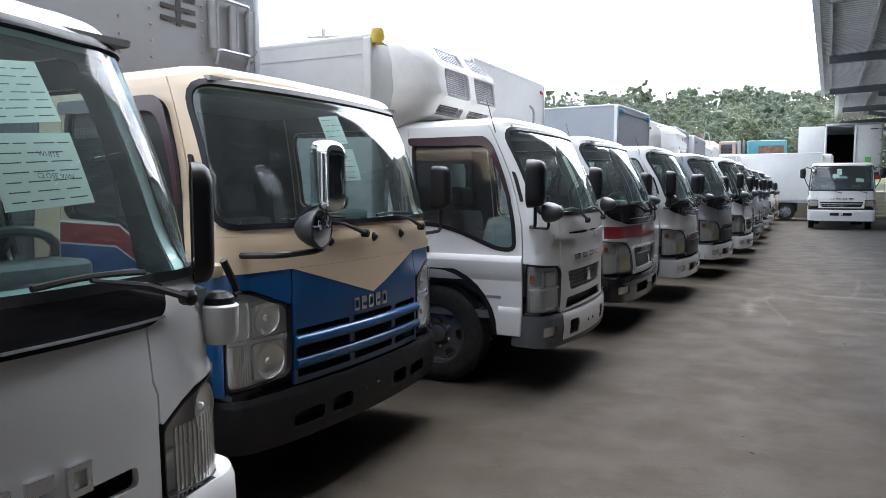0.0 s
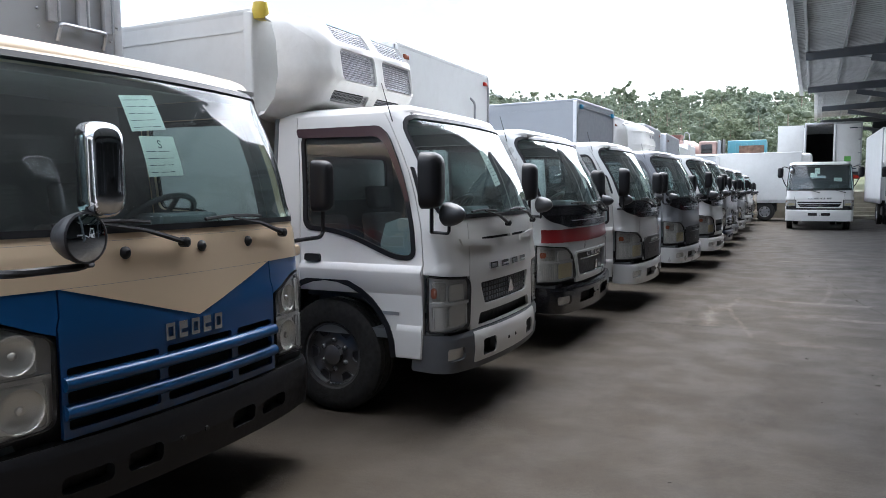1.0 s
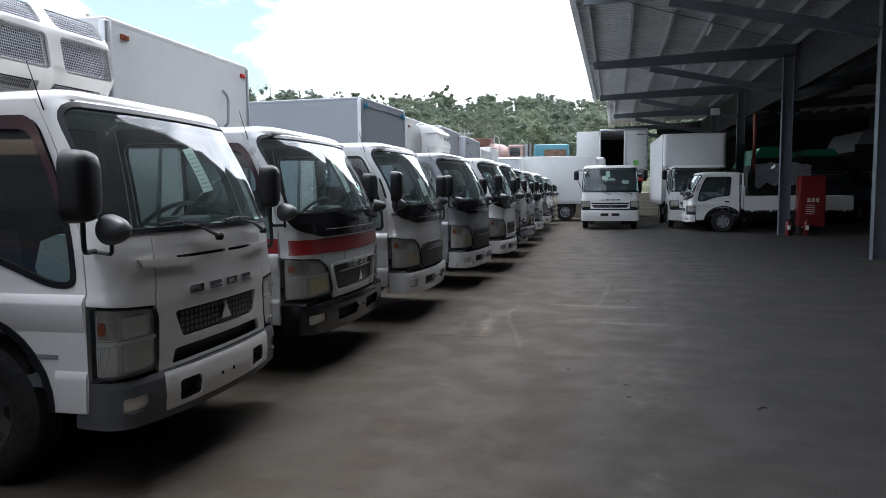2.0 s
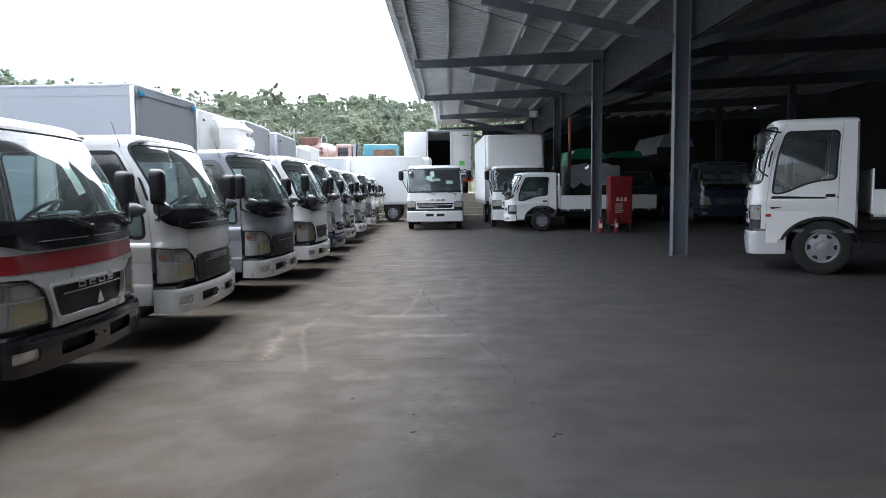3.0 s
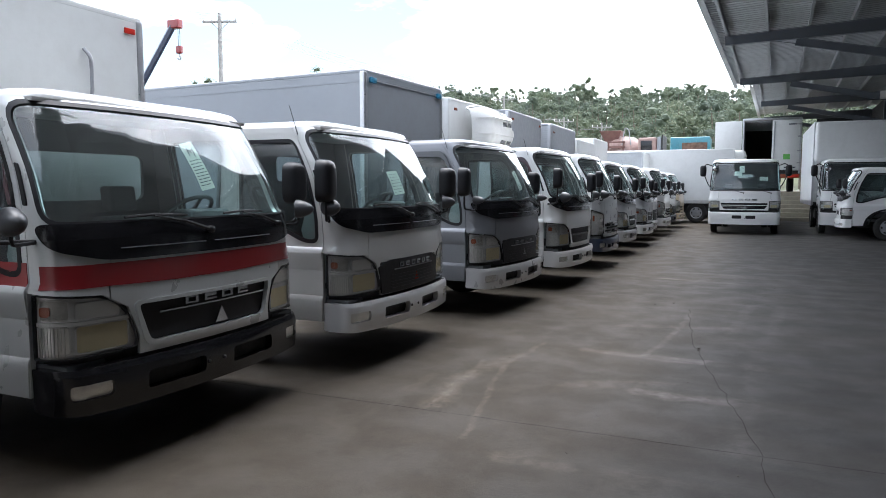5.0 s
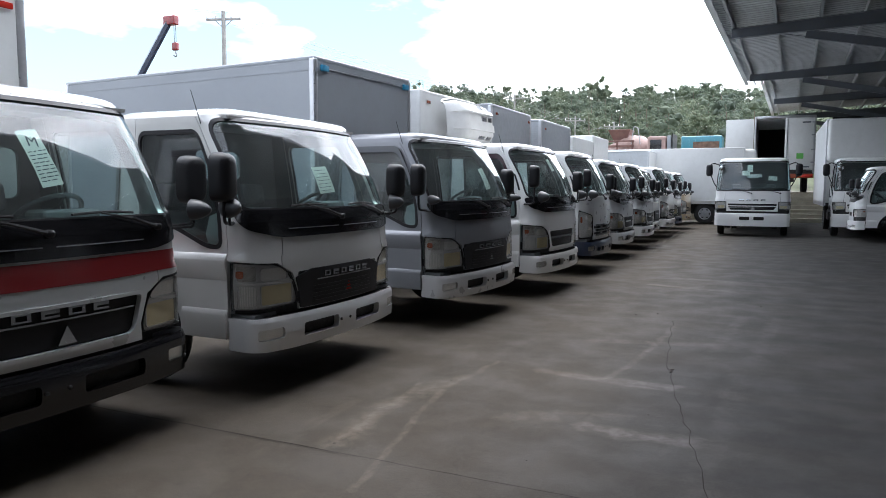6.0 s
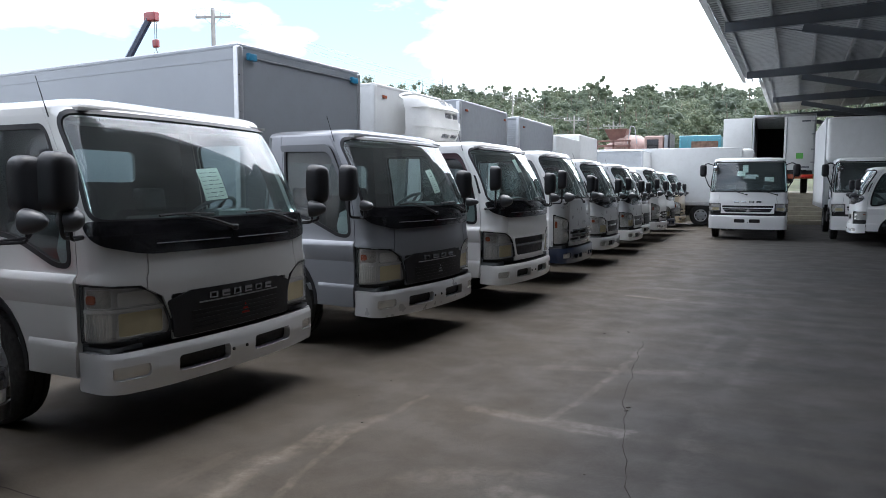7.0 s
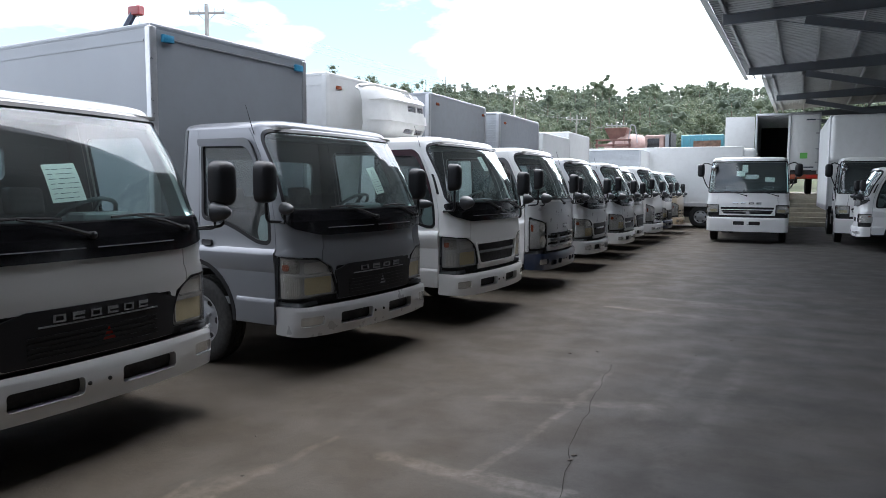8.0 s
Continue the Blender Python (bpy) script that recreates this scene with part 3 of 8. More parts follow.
def headlight(parent, shell, outline, split, sg, amber=True, ribs=True, cells=None):
    """A headlight: bowl, divided reflectors, indicator and clear outer lens."""
    o = outline if sg > 0 else flip(outline)
    lo_s, hi_s = min(p[0] for p in o), max(p[0] for p in o)
    lo_z, hi_z = min(p[1] for p in o), max(p[1] for p in o)
    lamp = part("headlight", shell.panel(o, (), -0.024, 0.012), REFLECTOR, parent, "clear headlight with silver reflector and amber indicator")
    inner = hi_s if sg < 0 else lo_s            # edge towards the middle of the truck
    outer = lo_s if sg < 0 else hi_s
    zs = lo_z + (hi_z - lo_z) * split
    if cells:
        def across(k):
            return inner + (outer - inner) * k
        for k0, k1, za, zb2, mtl in ((0.08, 0.60, lo_z + 0.025, zs - 0.016, cells), (0.16, 0.60, zs + 0.016, zs + (hi_z - zs) * 0.70, BOWL), (0.66, 0.94, lo_z + 0.022, zs - 0.016, BOWL), (0.66, 0.94, zs + 0.016, zs + (hi_z - zs) * 0.84, BOWL if cells is BOWL else LAMP_DARK)):
            s0, s1 = sorted((across(k0), across(k1)))
            ring = rounded(rect(s0, s1, za, zb2), 0.022)
            cell = part("reflector_cell", shell.panel(ring, (), -0.019, 0.005), mtl, lamp, "bright moulded reflector cell", 50)
            part("cell_rim", shell.panel(grow(ring, 0.004), [grow(ring, -0.002)], -0.011, 0.012), REFLECTOR, cell)
    # turned reflector bowls, one in each half of the lamp
    up = 0.006 if cells else 0.0
    for cz, r, cs in ((lo_z + (zs - lo_z) * 0.5, min((zs - lo_z) * 0.42, abs(hi_s - lo_s) * 0.25), inner + (outer - inner) * 0.35),
                      (zs + (hi_z - zs) * 0.43, min((hi_z - zs) * 0.34, abs(hi_s - lo_s) * 0.22), inner + (outer - inner) * 0.39)) if cells in (None, BOWL) else ():
        p, n = shell(cs, cz)
        q = n.to_track_quat("X", "Z").to_matrix()
        bm = bmesh.new()
        rings = [[bm.verts.new(p + n * (d + up) + q @ Vector((0, rr * math.cos(2 * math.pi * k / 20), rr * math.sin(2 * math.pi * k / 20)))) for k in range(20)]
                 for rr, d in ((r, -0.006), (r * 0.95, -0.006), (r * 0.90, -0.014), (r * 0.55, -0.021), (0.20 * r, -0.0225), (0.17 * r, -0.012), (0.0005, -0.008))]
        for a, b in zip(rings, rings[1:]):
            for k in range(20):
                bm.faces.new((a[k], a[(k + 1) % 20], b[(k + 1) % 20], b[k]))
        part("reflector_bowl", bm, BOWL, lamp, "round bright reflector bowl", 60)
    mid = (lo_z + (hi_z - lo_z) * split)
    part("divider", shell.panel(rect(lo_s + 0.012, hi_s - 0.012, mid - 0.010, mid + 0.010), (), -0.008, 0.018), REFLECTOR, lamp)
    if amber:
        a0, a1 = sorted((outer + (inner - outer) * 0.06, outer + (inner - outer) * 0.17))
        part("indicator", shell.panel(rect(a0, a1, mid + 0.04, mid + (hi_z - mid) * 0.62, 0.02), (), -0.010, 0.014), ORANGE, lamp, "amber indicator lens")
    if ribs:
        bm = bmesh.new()
        n, reach, top = (24, 0.90, lo_z + (hi_z - lo_z) * 0.62) if ribs == "full" else (9, 0.28, mid - 0.014)
        for k in range(n):
            s = outer + (inner - outer) * (0.04 + reach * k / n)
            shell.panel(rect(min(s, s + 0.005), max(s, s + 0.005) + 0.003, lo_z + 0.015, top), (), -0.003, 0.006, bm)
        part("lens_ribs", bm, REFLECTOR, lamp, "", 0)
    part("lens", shell.panel(o, (), 0.002, 0.0), LENS, lamp, "clear polished lens")
    return lamp


def rounded_screen(front, bulge):
    """The line of a cab's front with its windscreen bowed outwards between waist and roof."""
    lo, hi = 1.30, 1.94
    heights = sorted({z for z, _ in front} | set(steps(lo, hi, 0.08)))
    return [(z, curve(front, z) + (bulge * math.sin(math.pi * (z - lo) / (hi - lo)) if lo < z < hi else 0.0)) for z in heights]


def cab(parent, W, H, style, paint_mat, spec):
    k = H / 2.04
    Z = lambda z: z * k
    S = Shell(W, spec.get("rc", 0.20), spec.get("bow", 0.07),
              [(Z(z), x) for z, x in rounded_screen(spec.get("front", [(0.30, -0.06), (0.60, -0.040), (0.95, -0.042), (1.24, -0.060), (1.30, -0.072), (1.45, -0.135), (1.60, -0.200), (1.94, -0.370), (1.99, -0.41)]), spec.get("bulge", 0.026))],
              [(0.3, 0.0), (Z(0.99), 0.0), (Z(1.03), 0.018), (Z(1.25), 0.02), (Z(1.95), 0.090), (Z(2.0), 0.10)], spec.get("rear", -1.46))
    sc, l1 = S.sc, S.l1
    d0, d1 = sc + 0.05, sc + 1.00
    zr = Z(1.990)
    lower = spec.get("lower", paint_mat)
    floor_z = Z(0.60)
    g = 0.0035
    # openings of the front
    hl = [(s, Z(z)) for s, z in spec["headlight"](l1, sc)]
    hls = [hl, flip(hl)]
    grilles = [[(s, Z(z)) for s, z in o] for o in spec["grilles"](l1, sc)]
    c = spec.get("seam", l1 * 0.90)
    waist = spec.get("waist", 1.285)
    bottom, top = Z(spec.get("panel_bottom", 0.585)), Z(waist)
    # skin behind the seams and grilles
    part("inner_skin", S.panel(rect(-(sc + 0.04), sc + 0.04, Z(0.36), Z(1.27)), (), -0.062, 0.01), CHASSIS, parent, "dark inner skin behind the grille")
    wide = spec.get("centre_only", True)
    mid = rect(-c + g, c - g, bottom, top)
    holes = [o for o in grilles]
    if not spec.get("grille_in_centre", True):
        holes = []
    inner_hl = min(s for s, _ in hl)
    if inner_hl < c:
        # the lamp reaches into the middle panel: lower its lower edge round the lamp
        zt = max(z for s, z in hl if s < c + 0.02) + 0.012
        lows = spec["panel_cut"](l1, sc, c)
        lows = [(s, Z(z)) for s, z in lows]
        mid = [(-s, z) for s, z in reversed(lows)] + lows + [(c - g, top), (-c + g, top)]
        mid = [(-c + g, top)] + [(-s, z) for s, z in reversed(lows)] + lows + [(c - g, top)]
    centre = part("front_panel", S.panel(mid, holes, 0.0, 0.02), lower, parent, spec.get("front_label", ""))
    side_low = [(s, Z(z)) for s, z in spec["corner"](l1, sc, c, d0)]
    part("corner_panel", S.panel(side_low, (), 0.0, 0.02), lower, parent)
    part("corner_panel", S.panel(flip(side_low), (), 0.0, 0.02), lower, parent)
    for o in spec.get("overlay", []):
        name, mtl, off, pts, lab = o
        part(name, S.panel([(s, Z(z)) for s, z in pts], (), off, 0.004), mtl, parent, lab)
    # windscreen with its surround
    ws = rounded([(-(sc - 0.075), Z(1.325)), (sc - 0.075, Z(1.325)), (sc - 0.040, Z(1.962)), (-(sc - 0.040), Z(1.962))], [0.10, 0.10, 0.13, 0.13])
    if spec.get("ws"):
        ws = rounded([(s, Z(z)) for s, z in spec["ws"](l1, sc)], spec.get("ws_r", 0.12))
    frame_out = [(-(d0 - g), Z(waist)), (d0 - g, Z(waist)), (d0 - g, zr), (-(d0 - g), zr)]
    part("windscreen_surround", S.panel(frame_out, [ws], 0.0, 0.045), paint_mat, parent)
    part("pillar_trim", S.panel(grow(frame_out, -0.004), [grow(ws, 0.004)], -0.0465, 0.004), INTERIOR, parent, "dark inner trim round the windscreen")
    part("windscreen_seal", S.panel(grow(ws, 0.014), [grow(ws, -0.012)], 0.006, 0.02), BLACK, parent, "black rubber windscreen seal")
    pane = part("windscreen", S.panel(grow(ws, -0.006), (), -0.004, 0.0), WINDSCREEN, parent, "large curved greenish windscreen", 60)
    # cowl
    if spec.get("cowl") and not spec.get("no_cowl"):
        o = rounded([(s, Z(z)) for s, z in spec["cowl"](l1, sc)], spec.get("cowl_r", 0.09))
        cowl = part("cowl_panel", S.panel(o, (), 0.012, 0.02), GLOSS_BLACK, parent, "gloss black panel below the windscreen")
        bm = bmesh.new()
        for a, b in ((-0.66, -0.06), (0.02, 0.62)):
            S.panel(rect(a * W, b * W, Z(1.188), Z(1.194)), (), 0.017, 0.008, bm)
        part("chrome_strip", bm, STEEL, cowl, "thin bright strip")
    zw = Z(waist + 0.05)
    wiper(parent, S, -0.62 * W, -0.02 * W, zw, Z(waist - 0.03))
    wiper(parent, S, 0.14 * W, 0.74 * W, zw, Z(waist - 0.03))
    # doors with wheel arch
    ax, ar, az = S.at_x(spec.get("axle", -1.28), 0.6), spec.get("arch", 0.53), 0.40
    sill = spec.get("sill", 0.43)
    arc = []
    a_start = math.asin(min(1, max(-1, (sill - az) / ar)))
    for t in [math.pi - a_start - (math.pi - a_start) * i / 14 for i in range(15)]:
        arc.append((ax + ar * math.cos(t), az + ar * math.sin(t)))
    door_arc = [p for p in arc if p[0] < d1 - g]
    cut = door_arc[-1]
    zc = az + math.sqrt(max(0.0, ar * ar - (d1 - ax) ** 2))
    door_o = [(d0 + g, sill)] + door_arc + [(d1 - g, zc), (d1 - g, zr), (d0 + g, zr)]
    wt, wb = Z(1.875), Z(1.245)
    win = rounded([(d0 + 0.070, Z(1.075)), (d0 + 0.20, Z(1.075)), (d0 + 0.60, Z(1.235)), (d0 + 0.90, Z(1.255)), (d0 + 0.90, wt), (d0 + 0.075, wt)], [0.05, 0.08, 0.2, 0.06, 0.09, 0.06])
    if spec.get("door_split"):
        zs = Z(spec["door_split"]) + 0.02
        win = rounded([(d0 + 0.070, zs + 0.03), (d0 + 0.18, zs + 0.03), (d0 + 0.52, Z(1.36)), (d0 + 0.90, Z(1.37)), (d0 + 0.90, wt), (d0 + 0.075, wt)], [0.05, 0.08, 0.1, 0.06, 0.09, 0.06])
    for sg in (-1, 1):
        f = (lambda o: o) if sg > 0 else flip
        if spec.get("door_split"):
            zz = Z(spec["door_split"])
            door = part("door", S.panel(f([(d0 + g, zz), (d1 - g, zz), (d1 - g, zr), (d0 + g, zr)]), [f(win)], 0.0, 0.03), paint_mat, parent, "two-tone cab door")
            low = [p for p in door_o if p[1] < zz]
            part("door_skin", S.panel(f(low[:-1] + [low[-1]] + [(d1 - g, zz), (d0 + g, zz)]), (), 0.0, 0.03), lower, door)
        else:
            door = part("door", S.panel(f(door_o), [f(win)], 0.0, 0.03), paint_mat, parent, "cab door with a dropped window line")
        part("door_trim", S.panel(f([(d0 + 0.01, Z(0.98)), (d1 - 0.01, Z(0.98)), (d1 - 0.01, zr - 0.01), (d0 + 0.01, zr - 0.01)]), [f(grow(win, 0.004))], -0.0325, 0.004), INTERIOR, door, "dark inner door trim")
        part("window_seal", S.panel(f(grow(win, 0.022)), [f(grow(win, -0.010))], 0.004, 0.02), BLACK, door)
        pg = part("side_window", S.panel(f(win), (), -0.012, 0.0), SIDE_GLASS, door, "", 60)
        if spec.get("visor", True):
            vis = rounded([(d0 + 0.035, Z(1.42)), (d0 + 0.066, Z(1.42)), (d0 + 0.105, Z(1.835)), (d0 + 0.92, Z(1.845)), (d0 + 0.94, Z(1.905)), (d0 + 0.05, Z(1.905))], [0.012, 0.012, 0.09, 0.02, 0.03, 0.08])
            part("window_visor", S.panel(f(vis), (), 0.034, 0.004), spec.get("visor_mat", SMOKE), door, "smoked plastic rain visor")
        if spec.get("crease", True) and not spec.get("door_split"):
            part("door_crease", swage(S, sg * (d0 + 0.008), sg * (d1 - 0.008), ((Z(1.03), -0.004), (Z(1.022), 0.0008), (Z(0.985), 0.013), (Z(0.972), 0.0145), (Z(0.93), 0.010), (Z(0.84), 0.0008), (Z(0.83), -0.004))), paint_mat, door)
            xe = max(d0 + 0.1, ax - ar - 0.006)
            part("lower_pressing", swage(S, sg * (d0 + 0.008), sg * xe, ((0.648, -0.004), (0.642, 0.0008), (0.612, 0.011), (0.600, 0.012), (0.54, 0.011), (sill + 0.006, 0.007), (sill + 0.004, -0.004))), paint_mat, door)
        hz = Z(1.02)
        part("door_handle", S.panel(f(rect(d1 - 0.17, d1 - 0.045, hz, hz + 0.055, 0.02)), (), 0.022, 0.022), spec.get("handle_mat", BLACK), door, "recessed door handle")
        # arch lip
        lip = [(ax + (ar + 0.004) * math.cos(math.pi - a_start - (math.pi - a_start) * i / 16), az + (ar + 0.004) * math.sin(math.pi - a_start - (math.pi - a_start) * i / 16)) for i in range(17)]
        lip = [p for p in lip if p[0] < S.end - 0.01]
        ring = lip + [(ax + (p[0] - ax) * 0.93, az + (p[1] - az) * 0.93) for p in reversed(lip)]
        part("arch_lip", S.panel(f(ring), (), 0.008, 0.05), BLACK, parent, "black wheel arch lip")
        quarter = [(d1 + g, zc)] + [p for p in arc if d1 + g < p[0] < S.end - 0.005] + [(S.end, az + math.sqrt(max(0.02, ar * ar - (S.end - ax) ** 2))), (S.end, zr), (d1 + g, zr)]
        part("rear_pillar", S.panel(f(quarter), (), 0.0, 0.03), paint_mat, parent)
        part("pillar_lining", S.panel(f([(d1 + 0.006, Z(1.1)), (S.end - 0.01, Z(1.1)), (S.end - 0.01, zr - 0.01), (d1 + 0.006, zr - 0.01)]), (), -0.0325, 0.004), INTERIOR, parent)
        part("hinge_cover", S.panel(f(rounded([(d0 - 0.055, Z(1.42)), (d0 - 0.028, Z(1.42)), (d0 - 0.028, Z(1.64)), (d0 - 0.055, Z(1.64))], 0.012)), (), 0.012, 0.012), BLACK, parent)
    # roof
    ring = [S.place(s, zr) for s in S.cuts()[0] if abs(s) <= S.end]
    cx = Vector((sum(p.x for p in ring) / len(ring), 0, 0))
    cx.x = (spec.get("rear", -1.46) + S.place(0, zr).x) / 2
    bm = bmesh.new()
    rings = []
    for ins, dz in ((0, 0), (0.008, 0.018), (0.028, 0.036), (0.07, 0.051), (0.16, 0.066), (0.42, 0.078)):
        line = []
        for p in ring:
            to = Vector((cx.x - p.x, -p.y, 0))
            d = to.length
            line.append(bm.verts.new(p + to * min(0.9, ins / d) + Vector((0, 0, dz * k))))
        rings.append(line)
    for a, b in zip(rings, rings[1:]):
        for i in range(len(a)):
            j = (i + 1) % len(a)
            bm.faces.new((a[i], a[j], b[j], b[i]))
    bm.faces.new(rings[-1])
    part("roof", bm, spec.get("roof_mat", paint_mat), parent, "", 50)
    part("roof_lining", S.panel(rect(-(d0 - 0.02), d0 - 0.02, zr - 0.06, zr - 0.005), (), -0.05, 0.01), LINING, parent)
    rear = spec.get("rear", -1.46)
    inner = box(rear + 0.05, S.place(0, zr).x - 0.06, -(W - 0.16), W - 0.16, zr - 0.02, zr, 0.0)
    part("headlining", inner, LINING, parent, "pale cab headlining")
    # back wall with window
    flat = lambda u, v: (Vector((rear, -u, v)), Vector((-1, 0, 0)))
    wr = W - 0.07
    bw = spec.get("rear_window", (0.78, 1.42, 1.76))
    blank, bw = bw is None, bw or (0.3, 1.5, 1.7)
    back = [(-W, Z(0.62)), (W, Z(0.62)), (W, Z(1.2)), (wr - 0.02, zr), (-(wr - 0.02), zr), (-W, Z(1.2))]
    hole = rounded([(-bw[0] * W, Z(bw[1])), (bw[0] * W, Z(bw[1])), (bw[0] * W, Z(bw[2])), (-bw[0] * W, Z(bw[2]))], 0.07)
    holes_b = [hole]
    if spec.get("mid_rear", False):
        holes_b = [rounded([(-0.40, Z(1.56)), (0.16, Z(1.56)), (0.16, Z(1.80)), (-0.40, Z(1.80))], 0.06)]
    if blank:
        holes_b = []
    wall = part("cab_back", add_patch(bmesh.new(), flat, back, holes_b, 0, 0.03, ([], [])), INTERIOR, parent, "dark cab back wall with window")
    for h in holes_b:
        part("rear_window", add_patch(bmesh.new(), flat, h, (), -0.01, 0.0, ([], [])), SIDE_GLASS, wall)
    # inside
    part("cab_floor", box(rear + 0.03, -0.16, -(W - 0.05), W - 0.05, floor_z - 0.06, floor_z), INTERIOR, parent)
    dz = Z(waist - 0.015)
    bm = bmesh.new()
    prof = [(-0.17, dz - 0.55), (-0.15, dz), (-0.30, dz + 0.02), (-0.46, dz + 0.045), (-0.56, dz + 0.01), (-0.60, dz - 0.12), (-0.54, dz - 0.30), (-0.46, dz - 0.55)]
    ya = W - 0.09
    ends = [[bm.verts.new((x, y, z)) for x, z in prof] for y in (-ya, -ya * 0.5, 0, ya * 0.5, ya)]
    for y, row in zip((0.05, 0, 0, 0, 0.05), ends):
        for v in row:
            v.co.x -= y * 0.6
    for a, b in zip(ends, ends[1:]):
        for i in range(len(prof)):
            j = (i + 1) % len(prof)
            bm.faces.new((a[i], a[j], b[j], b[i]))
    bm.faces.new(ends[0])
    bm.faces.new(ends[-1][::-1])
    bmesh.ops.recalc_face_normals(bm, faces=bm.faces)
    dash = part("dashboard", bm, DASH, parent, "grey moulded dashboard")
    drive = spec.get("drive", 1)
    part("instrument_hood", box(-0.58, -0.40, drive * 0.40 * W - 0.19, drive * 0.40 * W + 0.19, dz + 0.02, dz + 0.10, 0.035, 3), INTERIOR, dash)
    steering(parent, -0.66, drive * 0.42 * W, dz + 0.06)
    seats(parent, -0.98, W, floor_z + 0.05)
    # mirrors
    for sg, kind in ((-1, spec.get("near_mirror", "std")), (1, spec.get("far_mirror", "std"))):
        foot = S.place(sg * (sc - 0.02), Z(1.24))
        if kind == "std":
            mx, my = spec.get("mirror_at", (0.11, 0.19))
            mirror(parent, (foot.x, foot.y, foot.z), (foot.x + mx, sg * (W + my), Z(1.55)), (0.19, 0.33), sg * -8)
            bx, by = spec.get("ball_at", (0.17, 0.08))
            round_mirror(parent, (foot.x + bx, sg * (W + by), Z(1.35)), (0, 0, sg * 20), spec.get("ball_r", 0.072), (foot.x, foot.y, foot.z - 0.005))
        elif kind == "tall":
            mirror(parent, (foot.x, foot.y, foot.z), (foot.x + 0.16, sg * (W + 0.02), Z(1.60)), (0.16, 0.30), sg * -6, True)
            round_mirror(parent, (foot.x + 0.20, sg * (W - 0.16), Z(1.335)), (0, 0, sg * 15), 0.078, (foot.x, foot.y, foot.z - 0.005))
        elif kind == "chrome":
            f2 = (foot.x + 0.02, sg * (W - 0.11), Z(1.20))
            mirror(parent, f2, (0.08, sg * (W - 0.45), Z(1.545)), (0.135, 0.34), sg * 14, False, CHROME)
            part("mirror_arm", tube(bent([f2, (0.07, sg * (W - 0.12), Z(1.215)), (0.075, sg * (W - 0.40), Z(1.215)), (0.075, sg * (W - 0.40), Z(1.45))], 0.06), 0.014, 8), BLACK, parent, "black bent mirror arm")
            part("arm_joint", lathe([(0.05, -0.03), (0.05, 0.0), (0.036, 0.03), (0.0, 0.042)], 16, "z", (f2[0], f2[1], f2[2] + 0.03)), BLACK, parent)
            round_mirror(parent, (0.09, sg * (W - 0.36), Z(1.315)), (0, 0, 185), 0.09, (0.075, sg * (W - 0.40), Z(1.22)))
        elif kind == "far_arm":
            mirror(parent, (foot.x, foot.y, foot.z - 0.05), (foot.x + 0.02, sg * (W + 0.31), Z(1.50)), (0.10, 0.31), sg * -8)
    if spec.get("antenna", True):
        p = S.place(-(sc + 0.02), Z(1.93))
        part("antenna", tube([p, p + Vector((-0.06, -0.03, 0.24))], [0.004, 0.002], 6), BLACK, parent, "thin whip antenna")
    # lamps
    lamps_split = spec.get("lamp_split", 0.55)
    for sg in (1, -1):
        headlight(parent, S, hl, lamps_split, sg, spec.get("amber", True), spec.get("ribs", True), spec.get("cells"))
        part("lamp_gasket", S.panel(grow(hl if sg > 0 else flip(hl), 0.005), [grow(hl if sg > 0 else flip(hl), 0.0)], 0.003, 0.03), BLACK, parent)
    return S, Z


